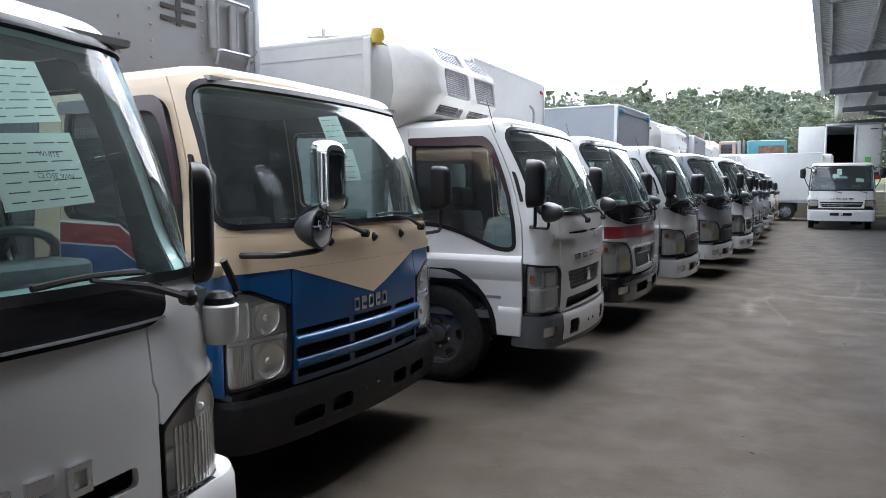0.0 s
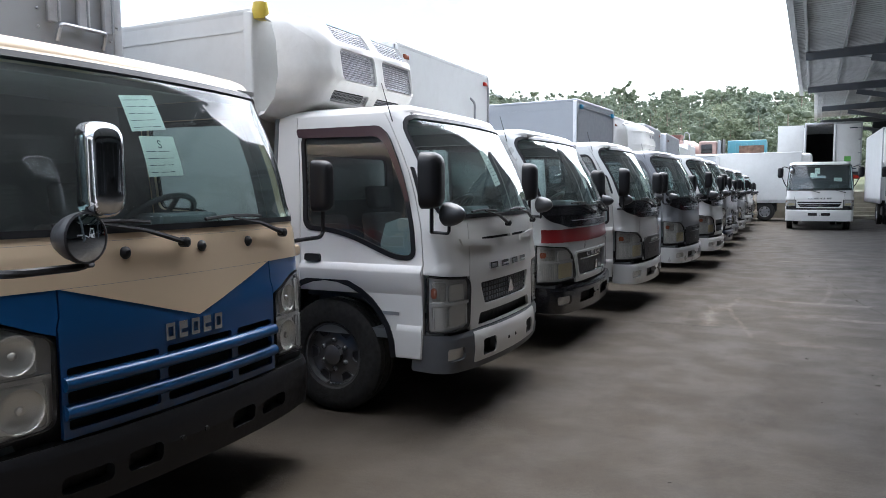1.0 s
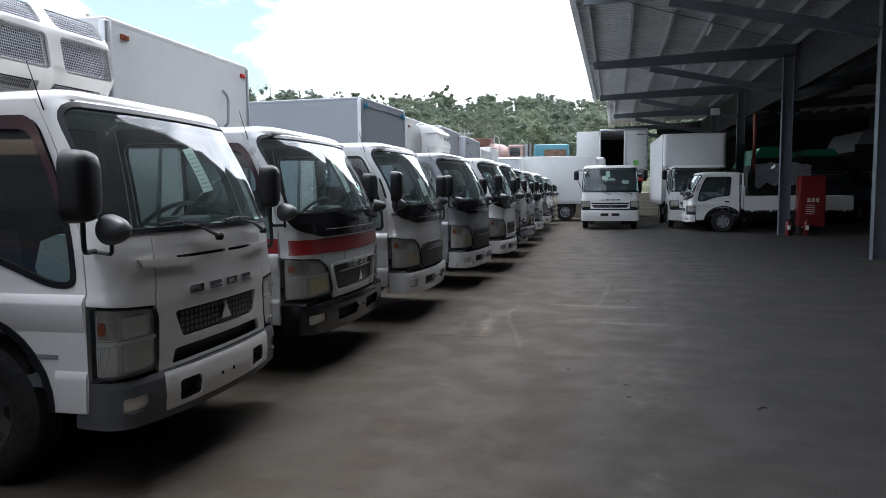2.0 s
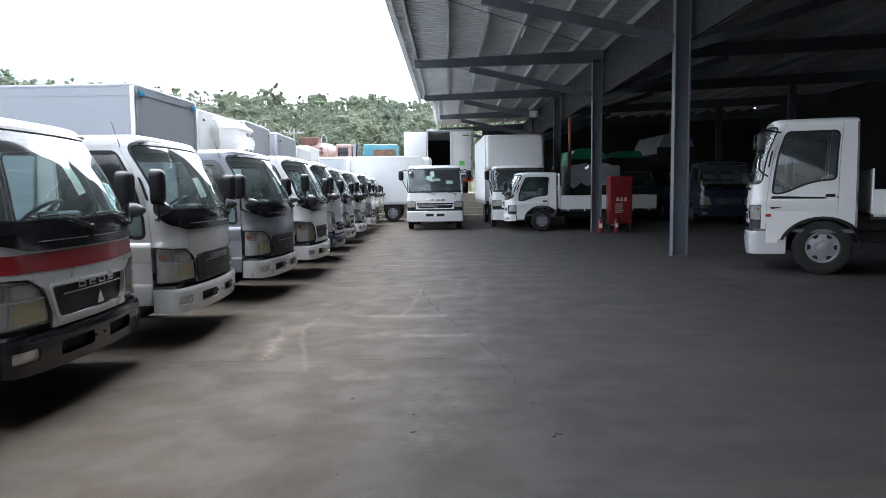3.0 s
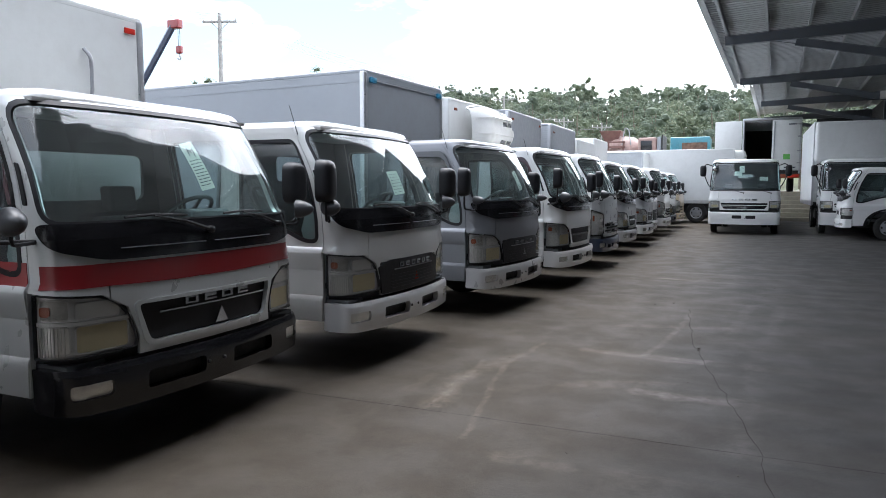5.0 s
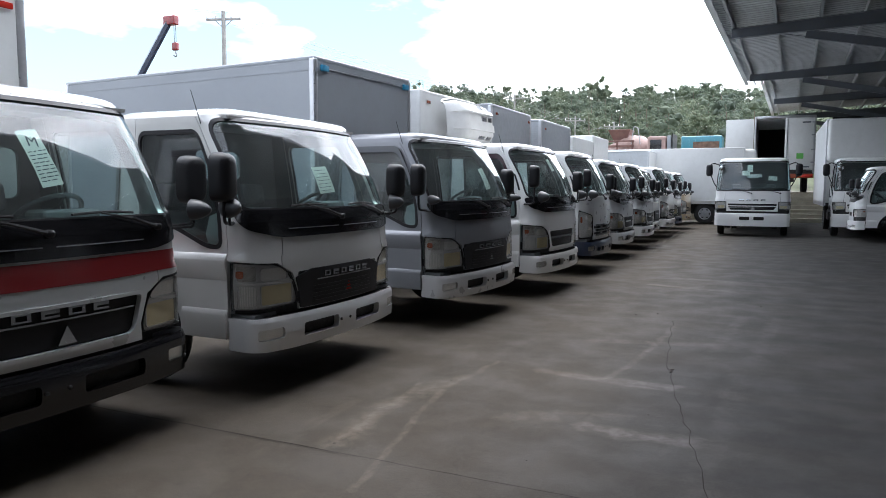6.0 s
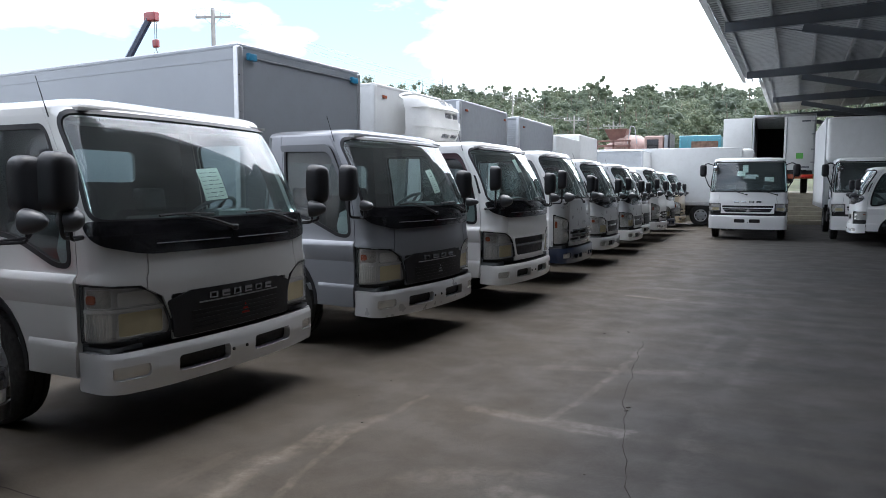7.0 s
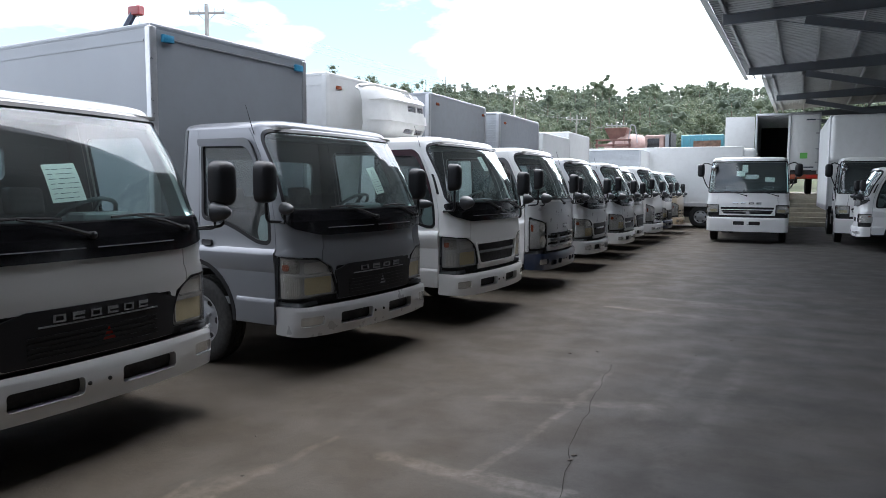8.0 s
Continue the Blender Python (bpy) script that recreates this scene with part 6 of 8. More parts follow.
for y0, y1, z0, z1 in ((-0.60, -0.22, 2.66, 2.98), (0.22, 0.52, 2.62, 2.94)):
    bm = bmesh.new()
    for k in range(4):
        add_box(bm, -1.778, -1.773, y0, y1, z0 + k * 0.08, z0 + k * 0.08 + 0.028)
    add_box(bm, -1.778, -1.7725, (y0 + y1) / 2 - 0.02, (y0 + y1) / 2 + 0.02, z0 - 0.02, z1)
    part("painted_mark", bm, CHASSIS, b2, "dark painted bars", 0)
for z in (2.50, 2.86):
    part("lock_rod", tube(bent([(-1.775, 0.70, z - 0.10), (-1.74, 0.70, z), (-1.74, 1.02, z), (-1.775, 1.02, z - 0.10)], 0.03), 0.013, 6), STEEL, b2, "steel latch rod")
for y in (0.66, 0.86, 1.04):
    part("latch_bracket", box(-1.778, -1.745, y - 0.03, y + 0.03, 2.50, 2.84, 0.008, 1), STEEL, b2)
    part("chain", tube([(-1.745, y + 0.04, 2.84 - 0.03 * k + 0.006 * (k % 2)) for k in range(12)], 0.008, 5), STEEL, b2)

# white truck with cooling box
hl3 = lambda l1, sc: rounded([(sc + 0.02, 0.61), (sc + 0.02, 0.955), (l1 - 0.13, 0.925), (l1 - 0.15, 0.875), (l1 - 0.13, 0.615)], [0.02, 0.02, 0.04, 0.03, 0.05])
r3, S3, Z3 = truck("white light truck with two-tier headlights and plum window visors", pose(-1.50, 5.66, 0), 0.87, 2.03,
    canter_spec(far_mirror="", headlight=hl3, cells=REFLECTOR, lamp_split=0.5, cowl=None, visor_mat=SMOKE, bow=0.055, rc=0.13, axle=-0.99, front=[(0.30, -0.06), (0.60, -0.040), (0.95, -0.042), (1.24, -0.060), (1.30, -0.072), (1.45, -0.13), (1.60, -0.19), (1.94, -0.335), (1.99, -0.37)],
                grilles=lambda l1, sc: [rounded([(-0.40, 0.735), (0.40, 0.735), (0.46, 0.885), (-0.46, 0.885)], 0.03), rounded([(-0.50, 0.605), (0.50, 0.605), (0.47, 0.685), (-0.47, 0.685)], 0.025),
                                        rect(-0.42, 0.08, 1.165, 1.182), rect(0.12, 0.46, 1.165, 1.182)],
                panel_cut=lambda l1, sc, c: [(l1 - 0.14, 0.59), (l1 - 0.16, 0.87), (l1 - 0.14, 0.935), (c - 0.004, 0.940)], seam=0.6,
                corner=lambda l1, sc, c, d0: [(c + 0.004, 0.942), (sc + 0.02, 0.970), (d0 - 0.004, 0.970), (d0 - 0.004, 1.285), (c + 0.004, 1.285)],
                bumper_mat=GREY_PLASTIC, bumper_label="two-tone bumper with grey plastic ends", slots=[(0.30, 0.40, 0.48, 0.51)],
                bumper_overlay=[("bumper_centre", PEARL_WARM, rect(-0.58, 0.58, 0.375, 0.575, 0.01))], fog=(0.68, 0.42, 0.84, 0.50)), PEARL_WARM,
    rim_mat=mat("dull_dark_rim", (0.24, 0.24, 0.25), 0.2, 0.7, var=0.12, dirt=0.06), rim_label="dull dark steel rim with oval openings")
part("grille_plate", S3.panel([(-0.44, Z3(0.74)), (0.44, Z3(0.74)), (0.49, Z3(0.88)), (-0.49, Z3(0.88))], (), -0.02, 0.012), BLACK, r3, "black honeycomb grille")
bm = bmesh.new()
for j in range(4):
    for i in range(20):
        s = -0.40 + i * 0.042
        S3.panel(rect(s, s + 0.03, Z3(0.752) + j * 0.032, Z3(0.752) + j * 0.032 + 0.020), (), -0.012, 0.006, bm)
part("grille_mesh", bm, GREY_PLASTIC, r3, "", 0)
badge(r3, S3, 0.02, Z3(0.815), 0.055, CHROME)
blocks(r3, S3, -0.36, 0.40, Z3(0.985), 0.042, 4)
for sg in (-1, 1):
    f = (lambda o: o) if sg > 0 else flip
    part("panel_crease", S3.panel(f([(0.28, Z3(1.12)), (S3.l1 - 0.05, Z3(1.14)), (S3.l1 - 0.02, Z3(1.185)), (0.28, Z3(1.165))]), (), 0.014, 0.015), PEARL_WARM, r3)
part("door_badge", S3.panel(rect(-(S3.sc + 0.36), -(S3.sc + 0.22), 0.70, 0.722), (), 0.004, 0.004), STEEL, r3)
sheet(r3, S3, 0.06, Z3(1.66), 0.13, 0.26, 8, "", 9)
b3 = box_body(r3, -1.53, -5.4, 0.92, 0.95, 2.72, BOX_WHITE, BOX_WHITE, "white", "white insulated box body")
reefer(r3, -1.53, 0.77, 1.96, 2.70, 1, -0.14)
part("yellow_lamp", lathe([(0.05, -0.05), (0.06, 0.0), (0.05, 0.06), (0.0, 0.075)], 16, "z", (-1.50, -0.86, 2.69)), mat("yellow_plastic", (0.55, 0.42, 0.06), 0.4), b3, "yellow plastic corner lamp")

# white truck with red band
def red_truck():
    r, S, Z = truck("white light truck with a red band and black bumper", pose(-1.50, 8.14, 0), 1.01, 2.05,
        canter_spec(bumper_mat=GLOSS_BLACK, bumper_label="gloss black bumper", mirror_at=(0.0, 0.24), ball_at=(0.08, 0.16),
                    overlay=[("red_band", RED, 0.0035, [(-1.09, 0.995), (-0.72, 0.995), (-0.30, 0.985), (0.30, 0.985), (0.72, 0.995), (1.09, 0.995), (1.09, 1.115), (-1.09, 1.115)], "red painted band")]), SILVER_WHITE)
    for sg in (-1, 1):
        f = (lambda o: o) if sg > 0 else flip
        part("red_band", S.panel(f([(S.sc + 0.06, Z(0.998)), (S.sc + 0.99, Z(0.998)), (S.sc + 0.99, Z(1.13)), (S.sc + 0.06, Z(1.13))]), (), 0.004, 0.004), RED, r, "red painted band")
    part("grille_plate", S.panel([(-0.53, Z(0.665)), (0.53, Z(0.665)), (0.58, Z(0.872)), (-0.58, Z(0.872))], (), -0.022, 0.012), BLACK, r, "black grille")
    part("grille_frame", S.panel(rounded([(-0.53, Z(0.635)), (0.53, Z(0.635)), (0.60, Z(0.895)), (-0.60, Z(0.895))], 0.05), [rounded([(-0.50, Z(0.66)), (0.50, Z(0.66)), (0.57, Z(0.875)), (-0.57, Z(0.875))], [0.05, 0.05, 0.03, 0.03])], 0.012, 0.02), SILVER_WHITE, r)
    part("chrome_strip", S.panel(rect(-0.42, 0.52, Z(0.805), Z(0.815)), (), -0.008, 0.012), CHROME, r)
    blocks(r, S, -0.26, 0.36, Z(0.850), 0.045, 4, -0.014)
    badge(r, S, 0.05, Z(0.725), 0.055, CHROME)
    sheet(r, S, 0.08, Z(1.655), 0.14, 0.30, 9, "M", 9)
    b = box_body(r, -1.62, -5.9, 1.17, 0.95, 2.90, BOX_WHITE, BOX_WHITE, "plain", "pale box body", -0.16)
    marker_lamp(b, -1.622, -0.95, 2.77, ORANGE)
    marker_lamp(b, -1.622, 1.03, 2.77, RED_LENS)
    part("grab_handle", tube(bent([(-1.622, 0.63, 2.20), (-1.58, 0.63, 2.22), (-1.57, 0.62, 2.50), (-1.622, 0.60, 2.56)], 0.05), 0.014, 8), STEEL, b, "bent grab handle")


red_truck()


def black_grille_truck(label, at, W, H, paint_mat, letters, bump, body=None, bar=None, letter="", sheet_at=(0.06, 1.60, 0.16, 0.22, 4), **more):
    """The common cab with a black grille between the headlights."""
    spec = canter_spec(bumper_mat=bump, **more)
    r, S, Z = truck(label, at, W, H, spec, paint_mat)
    l1 = S.l1
    if bar is None:
        part("grille_plate", S.panel(rounded([(-(l1 - 0.245), Z(0.605)), (l1 - 0.245, Z(0.605)), (l1 - 0.235, Z(0.74)), (l1 - 0.205, Z(0.835)), (0.42, Z(0.885)), (-0.42, Z(0.885)), (-(l1 - 0.205), Z(0.835)), (-(l1 - 0.235), Z(0.74))], 0.02), (), 0.012, 0.02), BLACK, r, "wide flush black grille")
        part("chrome_strip", S.panel(rect(-0.36, 0.42, Z(0.795), Z(0.803)), (), 0.018, 0.01), STEEL, r)
        for j in range(5):
            part("grille_slat", S.panel(rounded(rect(-0.42, 0.42, Z(0.63) + j * 0.028, Z(0.63) + j * 0.028 + 0.012), 0.004), (), 0.017, 0.012), BLACK, r)
    else:
        part("grille_plate", S.panel([(-0.53, Z(0.665)), (0.53, Z(0.665)), (0.58, Z(0.872)), (-0.58, Z(0.872))], (), -0.022, 0.012), BLACK, r, "black grille")
        part("grille_frame", S.panel(rounded([(-0.53, Z(0.635)), (0.53, Z(0.635)), (0.60, Z(0.895)), (-0.60, Z(0.895))], 0.05), [rounded([(-0.50, Z(0.66)), (0.50, Z(0.66)), (0.57, Z(0.875)), (-0.57, Z(0.875))], [0.05, 0.05, 0.03, 0.03])], 0.012, 0.02), paint_mat, r)
        part("grille_bar", S.panel(rounded(rect(-0.52, 0.52, Z(0.77), Z(0.80)), 0.01), (), 0.0, 0.02), bar, r, "bright grille bar")
    if letters:
        blocks(r, S, -0.30, 0.36, Z(0.835), 0.042, letters, 0.012 if bar is None else -0.01)
        badge(r, S, 0.06, Z(0.70), 0.045, RED_LENS if letters == 6 else STEEL)
    if sheet_at:
        sheet(r, S, sheet_at[0], Z(sheet_at[1]), sheet_at[2], sheet_at[3], sheet_at[4], letter, 7)
    return r, S, Z


black_grille_truck("white light truck with wide black grille and white bumper", pose(-1.295, 10.535, 0), 1.0, 2.07, WARM_WHITE, 6, PEARL, mid_rear=True, visor=False, ball_at=(0.09, 0.12), sheet_at=(-0.09, 1.55, 0.22, 0.21, 4))
r6, S6, Z6 = black_grille_truck("silver grey light truck with black grille and tall grey box", pose(-1.10, 13.29, 0, 0, 0, -4), 0.99, 2.09, SILVER, 4, PALE_SILVER, letter="D", mirror_at=(0.0, 0.14), ball_at=(0.10, 0.04), ball_r=0.05, sheet_at=(0.18, 1.58, 0.15, 0.24, 8), visor_mat=GREY_PLASTIC)
b6 = box_body(r6, -1.73, -6.2, 1.03, 0.95, 2.98, BOX_GREY, BOX_LIGHT, "plain", "grey and silver box body")
for y in (-0.86, 0.88):
    part("latch", box(-1.73, -1.69, y - 0.06, y + 0.06, 2.82, 2.89, 0.01, 2), mat("blue_latch", (0.03, 0.20, 0.34), 0.4), b6, "blue corner latch")
part("gutter_strip", box(-1.728, -1.718, -0.80, 0.82, 2.85, 2.862), TRIM, b6)

r7, S7, Z7 = black_grille_truck("white light truck with bright grille bar and cooling box", pose(-0.90, 15.84, 0, 0, 0, -2.5), 0.98, 2.12, BRIGHT_WHITE, 0, BRIGHT_WHITE, bar=CHROME, near_mirror="tall", sheet_at=(0.02, 1.78, 0.15, 0.17, 5))
b7 = box_body(r7, -1.98, -5.6, 0.97, 0.95, 2.95, BOX_WHITE, BOX_WHITE, "white", "white insulated box body", 0.10)
reefer(r7, -1.98, 0.62, 2.05, 2.87, 2, 0.24)
marker_lamp(b7, -1.982, -0.72, 2.78, ORANGE)

r8, S8, Z8 = truck("white light truck with silver front and chrome grille bars", pose(-0.90, 18.66, 0), 0.97, 2.14,
    elf_spec(lower=PALE_SILVER, near_mirror="tall", bumper_mat=NAVY, bumper_label="dark bumper", amber=True, visor=True, visor_mat=GREY_PLASTIC), BRIGHT_WHITE)
for z in (0.66, 0.74, 0.82):
    part("grille_bar", S8.panel(rounded(rect(-0.62, 0.62, Z8(z) - 0.018, Z8(z) + 0.018), 0.012), (), 0.02, 0.025), CHROME, r8, "chrome grille bar")
blocks(r8, S8, -0.08, 0.16, Z8(0.93), 0.06, 2)
b8 = box_body(r8, -1.85, -5.5, 1.14, 0.95, 3.00, BOX_GREY, BOX_LIGHT, "plain", "grey box body")
marker_lamp(b8, -1.852, -0.86, 2.84, ORANGE)
marker_lamp(b8, -1.852, 1.0, 2.84, ORANGE)

r9, S9, Z9 = black_grille_truck("silver grey light truck with bright grille bar and ribbed box", pose(-0.94, 21.45, 0), 0.95, 2.10, PALE_SILVER, 0, PEARL, bar=CHROME, sheet_at=None)
b9 = box_body(r9, -1.74, -5.4, 1.2, 0.95, 2.97, BOX_LIGHT, ALU, "corrugated", "ribbed aluminium box body", 0.05)
marker_lamp(b9, -1.742, -0.9, 2.78, ORANGE)
r10, S10, Z10 = black_grille_truck("pale silver light truck with black grille", pose(-0.90, 24.2, 0), 0.95, 2.10, PALE_SILVER, 0, BRIGHT_WHITE, bar=CHROME, sheet_at=None, near_mirror="tall")
box_body(r10, -1.80, -5.6, 1.14, 0.95, 2.79, BOX_WHITE, BOX_WHITE, "white", "white box body")
r11, S11, Z11 = black_grille_truck("white light truck with black grille and white box", pose(-1.07, 26.5, 0), 0.87, 2.05, BRIGHT_WHITE, 0, BRIGHT_WHITE, sheet_at=None)
box_body(r11, -1.70, -5.4, 1.05, 0.95, 2.98, BOX_WHITE, BOX_WHITE, "white", "white box body")
r12, S12, Z12 = truck("white light truck with chrome grille bars and low bed", pose(-0.92, 28.75, 0), 0.97, 2.14, elf_spec(near_mirror="tall", bumper_mat=BRIGHT_WHITE, bumper_label="white bumper"), BRIGHT_WHITE)
for z in (0.66, 0.74, 0.82):
    part("grille_bar", S12.panel(rounded(rect(-0.62, 0.62, Z12(z) - 0.018, Z12(z) + 0.018), 0.012), (), 0.02, 0.025), CHROME, r12, "chrome grille bar")
dropside(r12, -1.75, -5.4, 0.97, 0.95, 0.4, BRIGHT_WHITE)
r13, S13, Z13 = black_grille_truck("white light truck with dark lower grille", pose(-0.95, 31.0, 0), 0.92, 2.08, BRIGHT_WHITE, 0, NAVY, sheet_at=None, near_mirror="tall")
dropside(r13, -1.75, -5.4, 0.95, 0.95, 0.4, BRIGHT_WHITE)
r14, S14, Z14 = truck("champagne and white light truck with champagne bumper", pose(-0.90, 33.7, 0), 0.95, 2.08, elf_spec(lower=GOLD, near_mirror="tall", bumper_mat=GOLD, bumper_label="champagne bumper", door_split=1.12), BRIGHT_WHITE)
dropside(r14, -1.75, -5.0, 0.95, 0.95, 0.4, BRIGHT_WHITE)
r15, S15, Z15 = black_grille_truck("white light truck with long ribbed aluminium box", pose(-1.30, 36.75, 0), 0.92, 2.08, BRIGHT_WHITE, 0, BRIGHT_WHITE, sheet_at=None, near_mirror="tall")
box_body(r15, -1.50, -6.6, 1.0, 0.95, 3.06, BOX_WHITE, ALU, "corrugated", "long ribbed aluminium box body")
# ---------- medium trucks facing the yard ----------
def fighter(label, at, bumper_mat, H=2.46):
    root = tagged(new("medium_truck"), label, "truck")
    root.matrix_basis = at
    spec = canter_spec(
        headlight=lambda l1, sc: rounded([(sc - 0.03, 0.72), (sc - 0.03, 0.91), (l1 - 0.13, 0.905), (l1 - 0.13, 0.73)], 0.03),
        grilles=lambda l1, sc: [rounded([(-0.62, 0.70), (0.62, 0.70), (0.70, 0.79), (-0.70, 0.79)], 0.02), rounded(rect(-0.71, 0.71, 0.81, 0.86), 0.02)],
        panel_cut=lambda l1, sc, c: [(l1 - 0.16, 0.665), (l1 - 0.15, 0.915), (c - 0.004, 0.915)],
        corner=lambda l1, sc, c, d0: [(c + 0.004, 0.918), (sc - 0.025, 0.922), (sc - 0.02, 0.60), (d0 - 0.004, 0.60), (d0 - 0.004, 1.16), (c + 0.004, 1.16)], waist=1.16,
        ws=lambda l1, sc: [(-(sc - 0.06), 1.205), (sc - 0.06, 1.205), (sc - 0.04, 1.950), (-(sc - 0.04), 1.950)], ws_r=0.10,
        cowl=None, bz=(0.33, 0.74), wrap=0.35, bumper_mat=bumper_mat, slots=[(0.06, 0.52, 0.36, 0.63)], fog=None, bumper_label="deep white bumper", visor=False, antenna=False, panel_bottom=0.66,
        near_mirror="", far_mirror="", amber=True, axle=-1.25, arch=0.60, sill=0.60, rear=-1.75, rear_window=(0.22, 1.55, 1.66),
        front=[(0.30, -0.03), (0.60, -0.025), (0.95, -0.035), (1.24, -0.07), (1.30, -0.08), (1.60, -0.17), (1.92, -0.29), (1.99, -0.33)])
    S, Z = cab(root, 1.10, H, "", BRIGHT_WHITE, spec)
    bumper(root, 1.10, spec, H)
    chassis(root, 1.08, 7.5, 0.47, -1.25, STEEL, "grey steel rim with openings", -5.2)
    part("grille_plate", S.panel(rect(-0.74, 0.74, Z(0.69), Z(0.87)), (), -0.025, 0.01), BLACK, root, "black grille")
    part("grille_bar", S.panel(rounded(rect(-0.70, 0.70, Z(0.742), Z(0.762)), 0.01), (), -0.004, 0.02), CHROME, root)
    blocks(root, S, -0.40, 0.42, Z(0.955), 0.05, 4)
    badge(root, S, 0.03, Z(0.745), 0.07, CHROME)
    for sg in (-1, 1):
        p = S.place(sg * (S.sc + 0.02), Z(1.88))
        q = S.place(sg * (S.sc + 0.02), Z(1.30))
        hx = p.x + 0.30
        part("mirror_arm", tube(bent([p, (hx, sg * 1.18, p.z + 0.06), (hx, sg * 1.30, p.z - 0.02), (hx, sg * 1.30, q.z + 0.5), (q.x + 0.15, sg * 1.14, q.z + 0.1), q], 0.08), 0.016, 8), BLACK, root, "black tubular mirror arm")
        mirror(root, q, (hx, sg * 1.30, Z(1.74)), (0.20, 0.38), 0, False)
    round_mirror(root, (S.place(-S.l1, Z(1.80)).x + 0.16, -S.l1 - 0.02, Z(1.80)), (0, 0, 180), 0.09, tuple(S.place(-S.l1, Z(1.95))))
    return root, S, Z


ft, SF, ZF = fighter("white medium truck with deep bumper and tall mirror arms", pose(1.26, 29.9, 0, 0, 0, -90), BRIGHT_WHITE)
sheet(ft, SF, -0.10, ZF(1.78), 0.17, 0.22, 3, "", 4)
sheet(ft, SF, -0.22, ZF(1.66), 0.24, 0.15, -2, "", 3)
sheet(ft, SF, 0.60, ZF(1.52), 0.26, 0.13, -4, "", 3)
dropside(ft, -1.95, -7.3, 1.10, 1.05, 0.4, BRIGHT_WHITE)

rt, SR, ZR = fighter("white medium truck with black door panel under the shed", pose(7.05, 16.15, 0, 0, 0, 155), PEARL, 2.66)
dropside(rt, -1.95, -7.3, 1.10, 1.05, 0.4, BRIGHT_WHITE)
for sg in (-1, 1):
    f = (lambda o: o) if sg > 0 else flip
    part("lower_window", SR.panel(f(rounded([(SR.sc + 0.10, ZR(0.86)), (SR.sc + 0.85, ZR(0.98)), (SR.sc + 0.85, ZR(1.02)), (SR.sc + 0.10, ZR(1.04))], 0.05)), (), 0.006, 0.006), GLOSS_BLACK, rt, "gloss black lower door panel")
    part("side_lamp", SR.panel(f(rounded(rect(SR.sc + 0.04, SR.sc + 0.12, ZR(0.76), ZR(0.80)), 0.02)), (), 0.012, 0.012), RED_LENS, rt)

# box truck beside the posts
lt, SL, ZL = fighter("white box truck with dark windscreen parked by the shed posts", pose(4.64, 30.6, 0, 0, 0, -90), BRIGHT_WHITE)
bl = box_body(lt, -1.95, -8.2, 1.25, 1.05, 3.82, BOX_WHITE, BOX_WHITE, "plain", "tall white box body with rounded front edges")
part("box_nose", box(-2.05, -1.70, -1.21, 1.21, 2.40, 3.81, 0.16, 5), BOX_WHITE, lt, "moulded wind deflector")

# small flat-bed truck seen from its side
st, SS, ZS = truck("small white flat-bed truck with white side gates", pose(3.84, 29.30, 0, 0, 0, 180), 0.85, 2.12,
    elf_spec(headlight=lambda l1, sc: rounded([(sc + 0.06, 0.70), (sc + 0.06, 0.90), (l1 - 0.10, 0.90), (l1 - 0.10, 0.70)], 0.03),
             corner=lambda l1, sc, c, d0: [(c + 0.004, 0.915), (d0 - 0.004, 0.915), (d0 - 0.004, 1.285), (c + 0.004, 1.285)], panel_cut=lambda l1, sc, c: [(l1 - 0.12, 0.59), (l1 - 0.12, 0.91), (c - 0.004, 0.912)],
             cowl=lambda l1, sc: [(-(l1 - 0.05), 1.09), (l1 - 0.05, 1.09), (sc - 0.06, 1.18), (sc - 0.02, 1.315), (-(sc - 0.02), 1.315), (-(sc - 0.06), 1.18)],
             grilles=lambda l1, sc: [rounded(rect(-0.40, 0.40, 0.70, 0.82), 0.02)], bumper_mat=WHITE, bumper_label="white bumper", bz=(0.36, 0.62), far_mirror="tall", rear=-1.85, axle=-1.30), WHITE, 5.4,
    rim_label="silver steel rim", group="")
dropside(st, -1.98, -5.5, 0.86, 0.80, 0.48, WHITE)
bm = bmesh.new()
add_tube(bm, bent([(-1.93, -0.83, 0.85), (-1.93, -0.83, 2.06), (-1.93, 0.83, 2.06), (-1.93, 0.83, 0.85)], 0.08), 0.032, 8)
for z in (1.25, 1.65):
    add_tube(bm, [(-1.93, -0.83, z), (-1.93, 0.83, z)], 0.02, 8)
part("load_rack", bm, WHITE, st, "white tubular headboard behind the cab")

# long white box truck standing across the end of the yard
sb = tagged(new("box_truck"), "long white box truck standing across the end of the yard", "truck")
sb.matrix_basis = pose(1.05, 38.9, 0)
box_body(sb, -0.3, -9.6, 1.15, 0.98, 3.22, BOX_WHITE, BOX_WHITE, "white", "long plain white box body")
part("nose_fairing", box(-0.75, 0.15, -1.10, 1.10, 2.55, 3.16, 0.22, 5), FRP, sb, "rounded white roof fairing")
sub = part("under_guard", box(-8.6, -1.3, -0.9, 0.9, 0.42, 0.86, 0.03, 2), CHASSIS, sb, "dark chassis with side guards")
for x in (-1.8, -7.4):
    for sg in (-1, 1):
        wheel(sb, x, sg * 1.0, 0.44, 0.24, sg, STEEL, "grey steel rim")
part("cab_body", box(-0.20, 1.35, -1.0, 1.0, 0.55, 2.45, 0.14, 4), WHITE, sb, "white cab")
part("cab_window", box(0.2, 0.95, -1.004, 1.004, 1.45, 2.05, 0.06, 2), GLOSS_BLACK, sb)

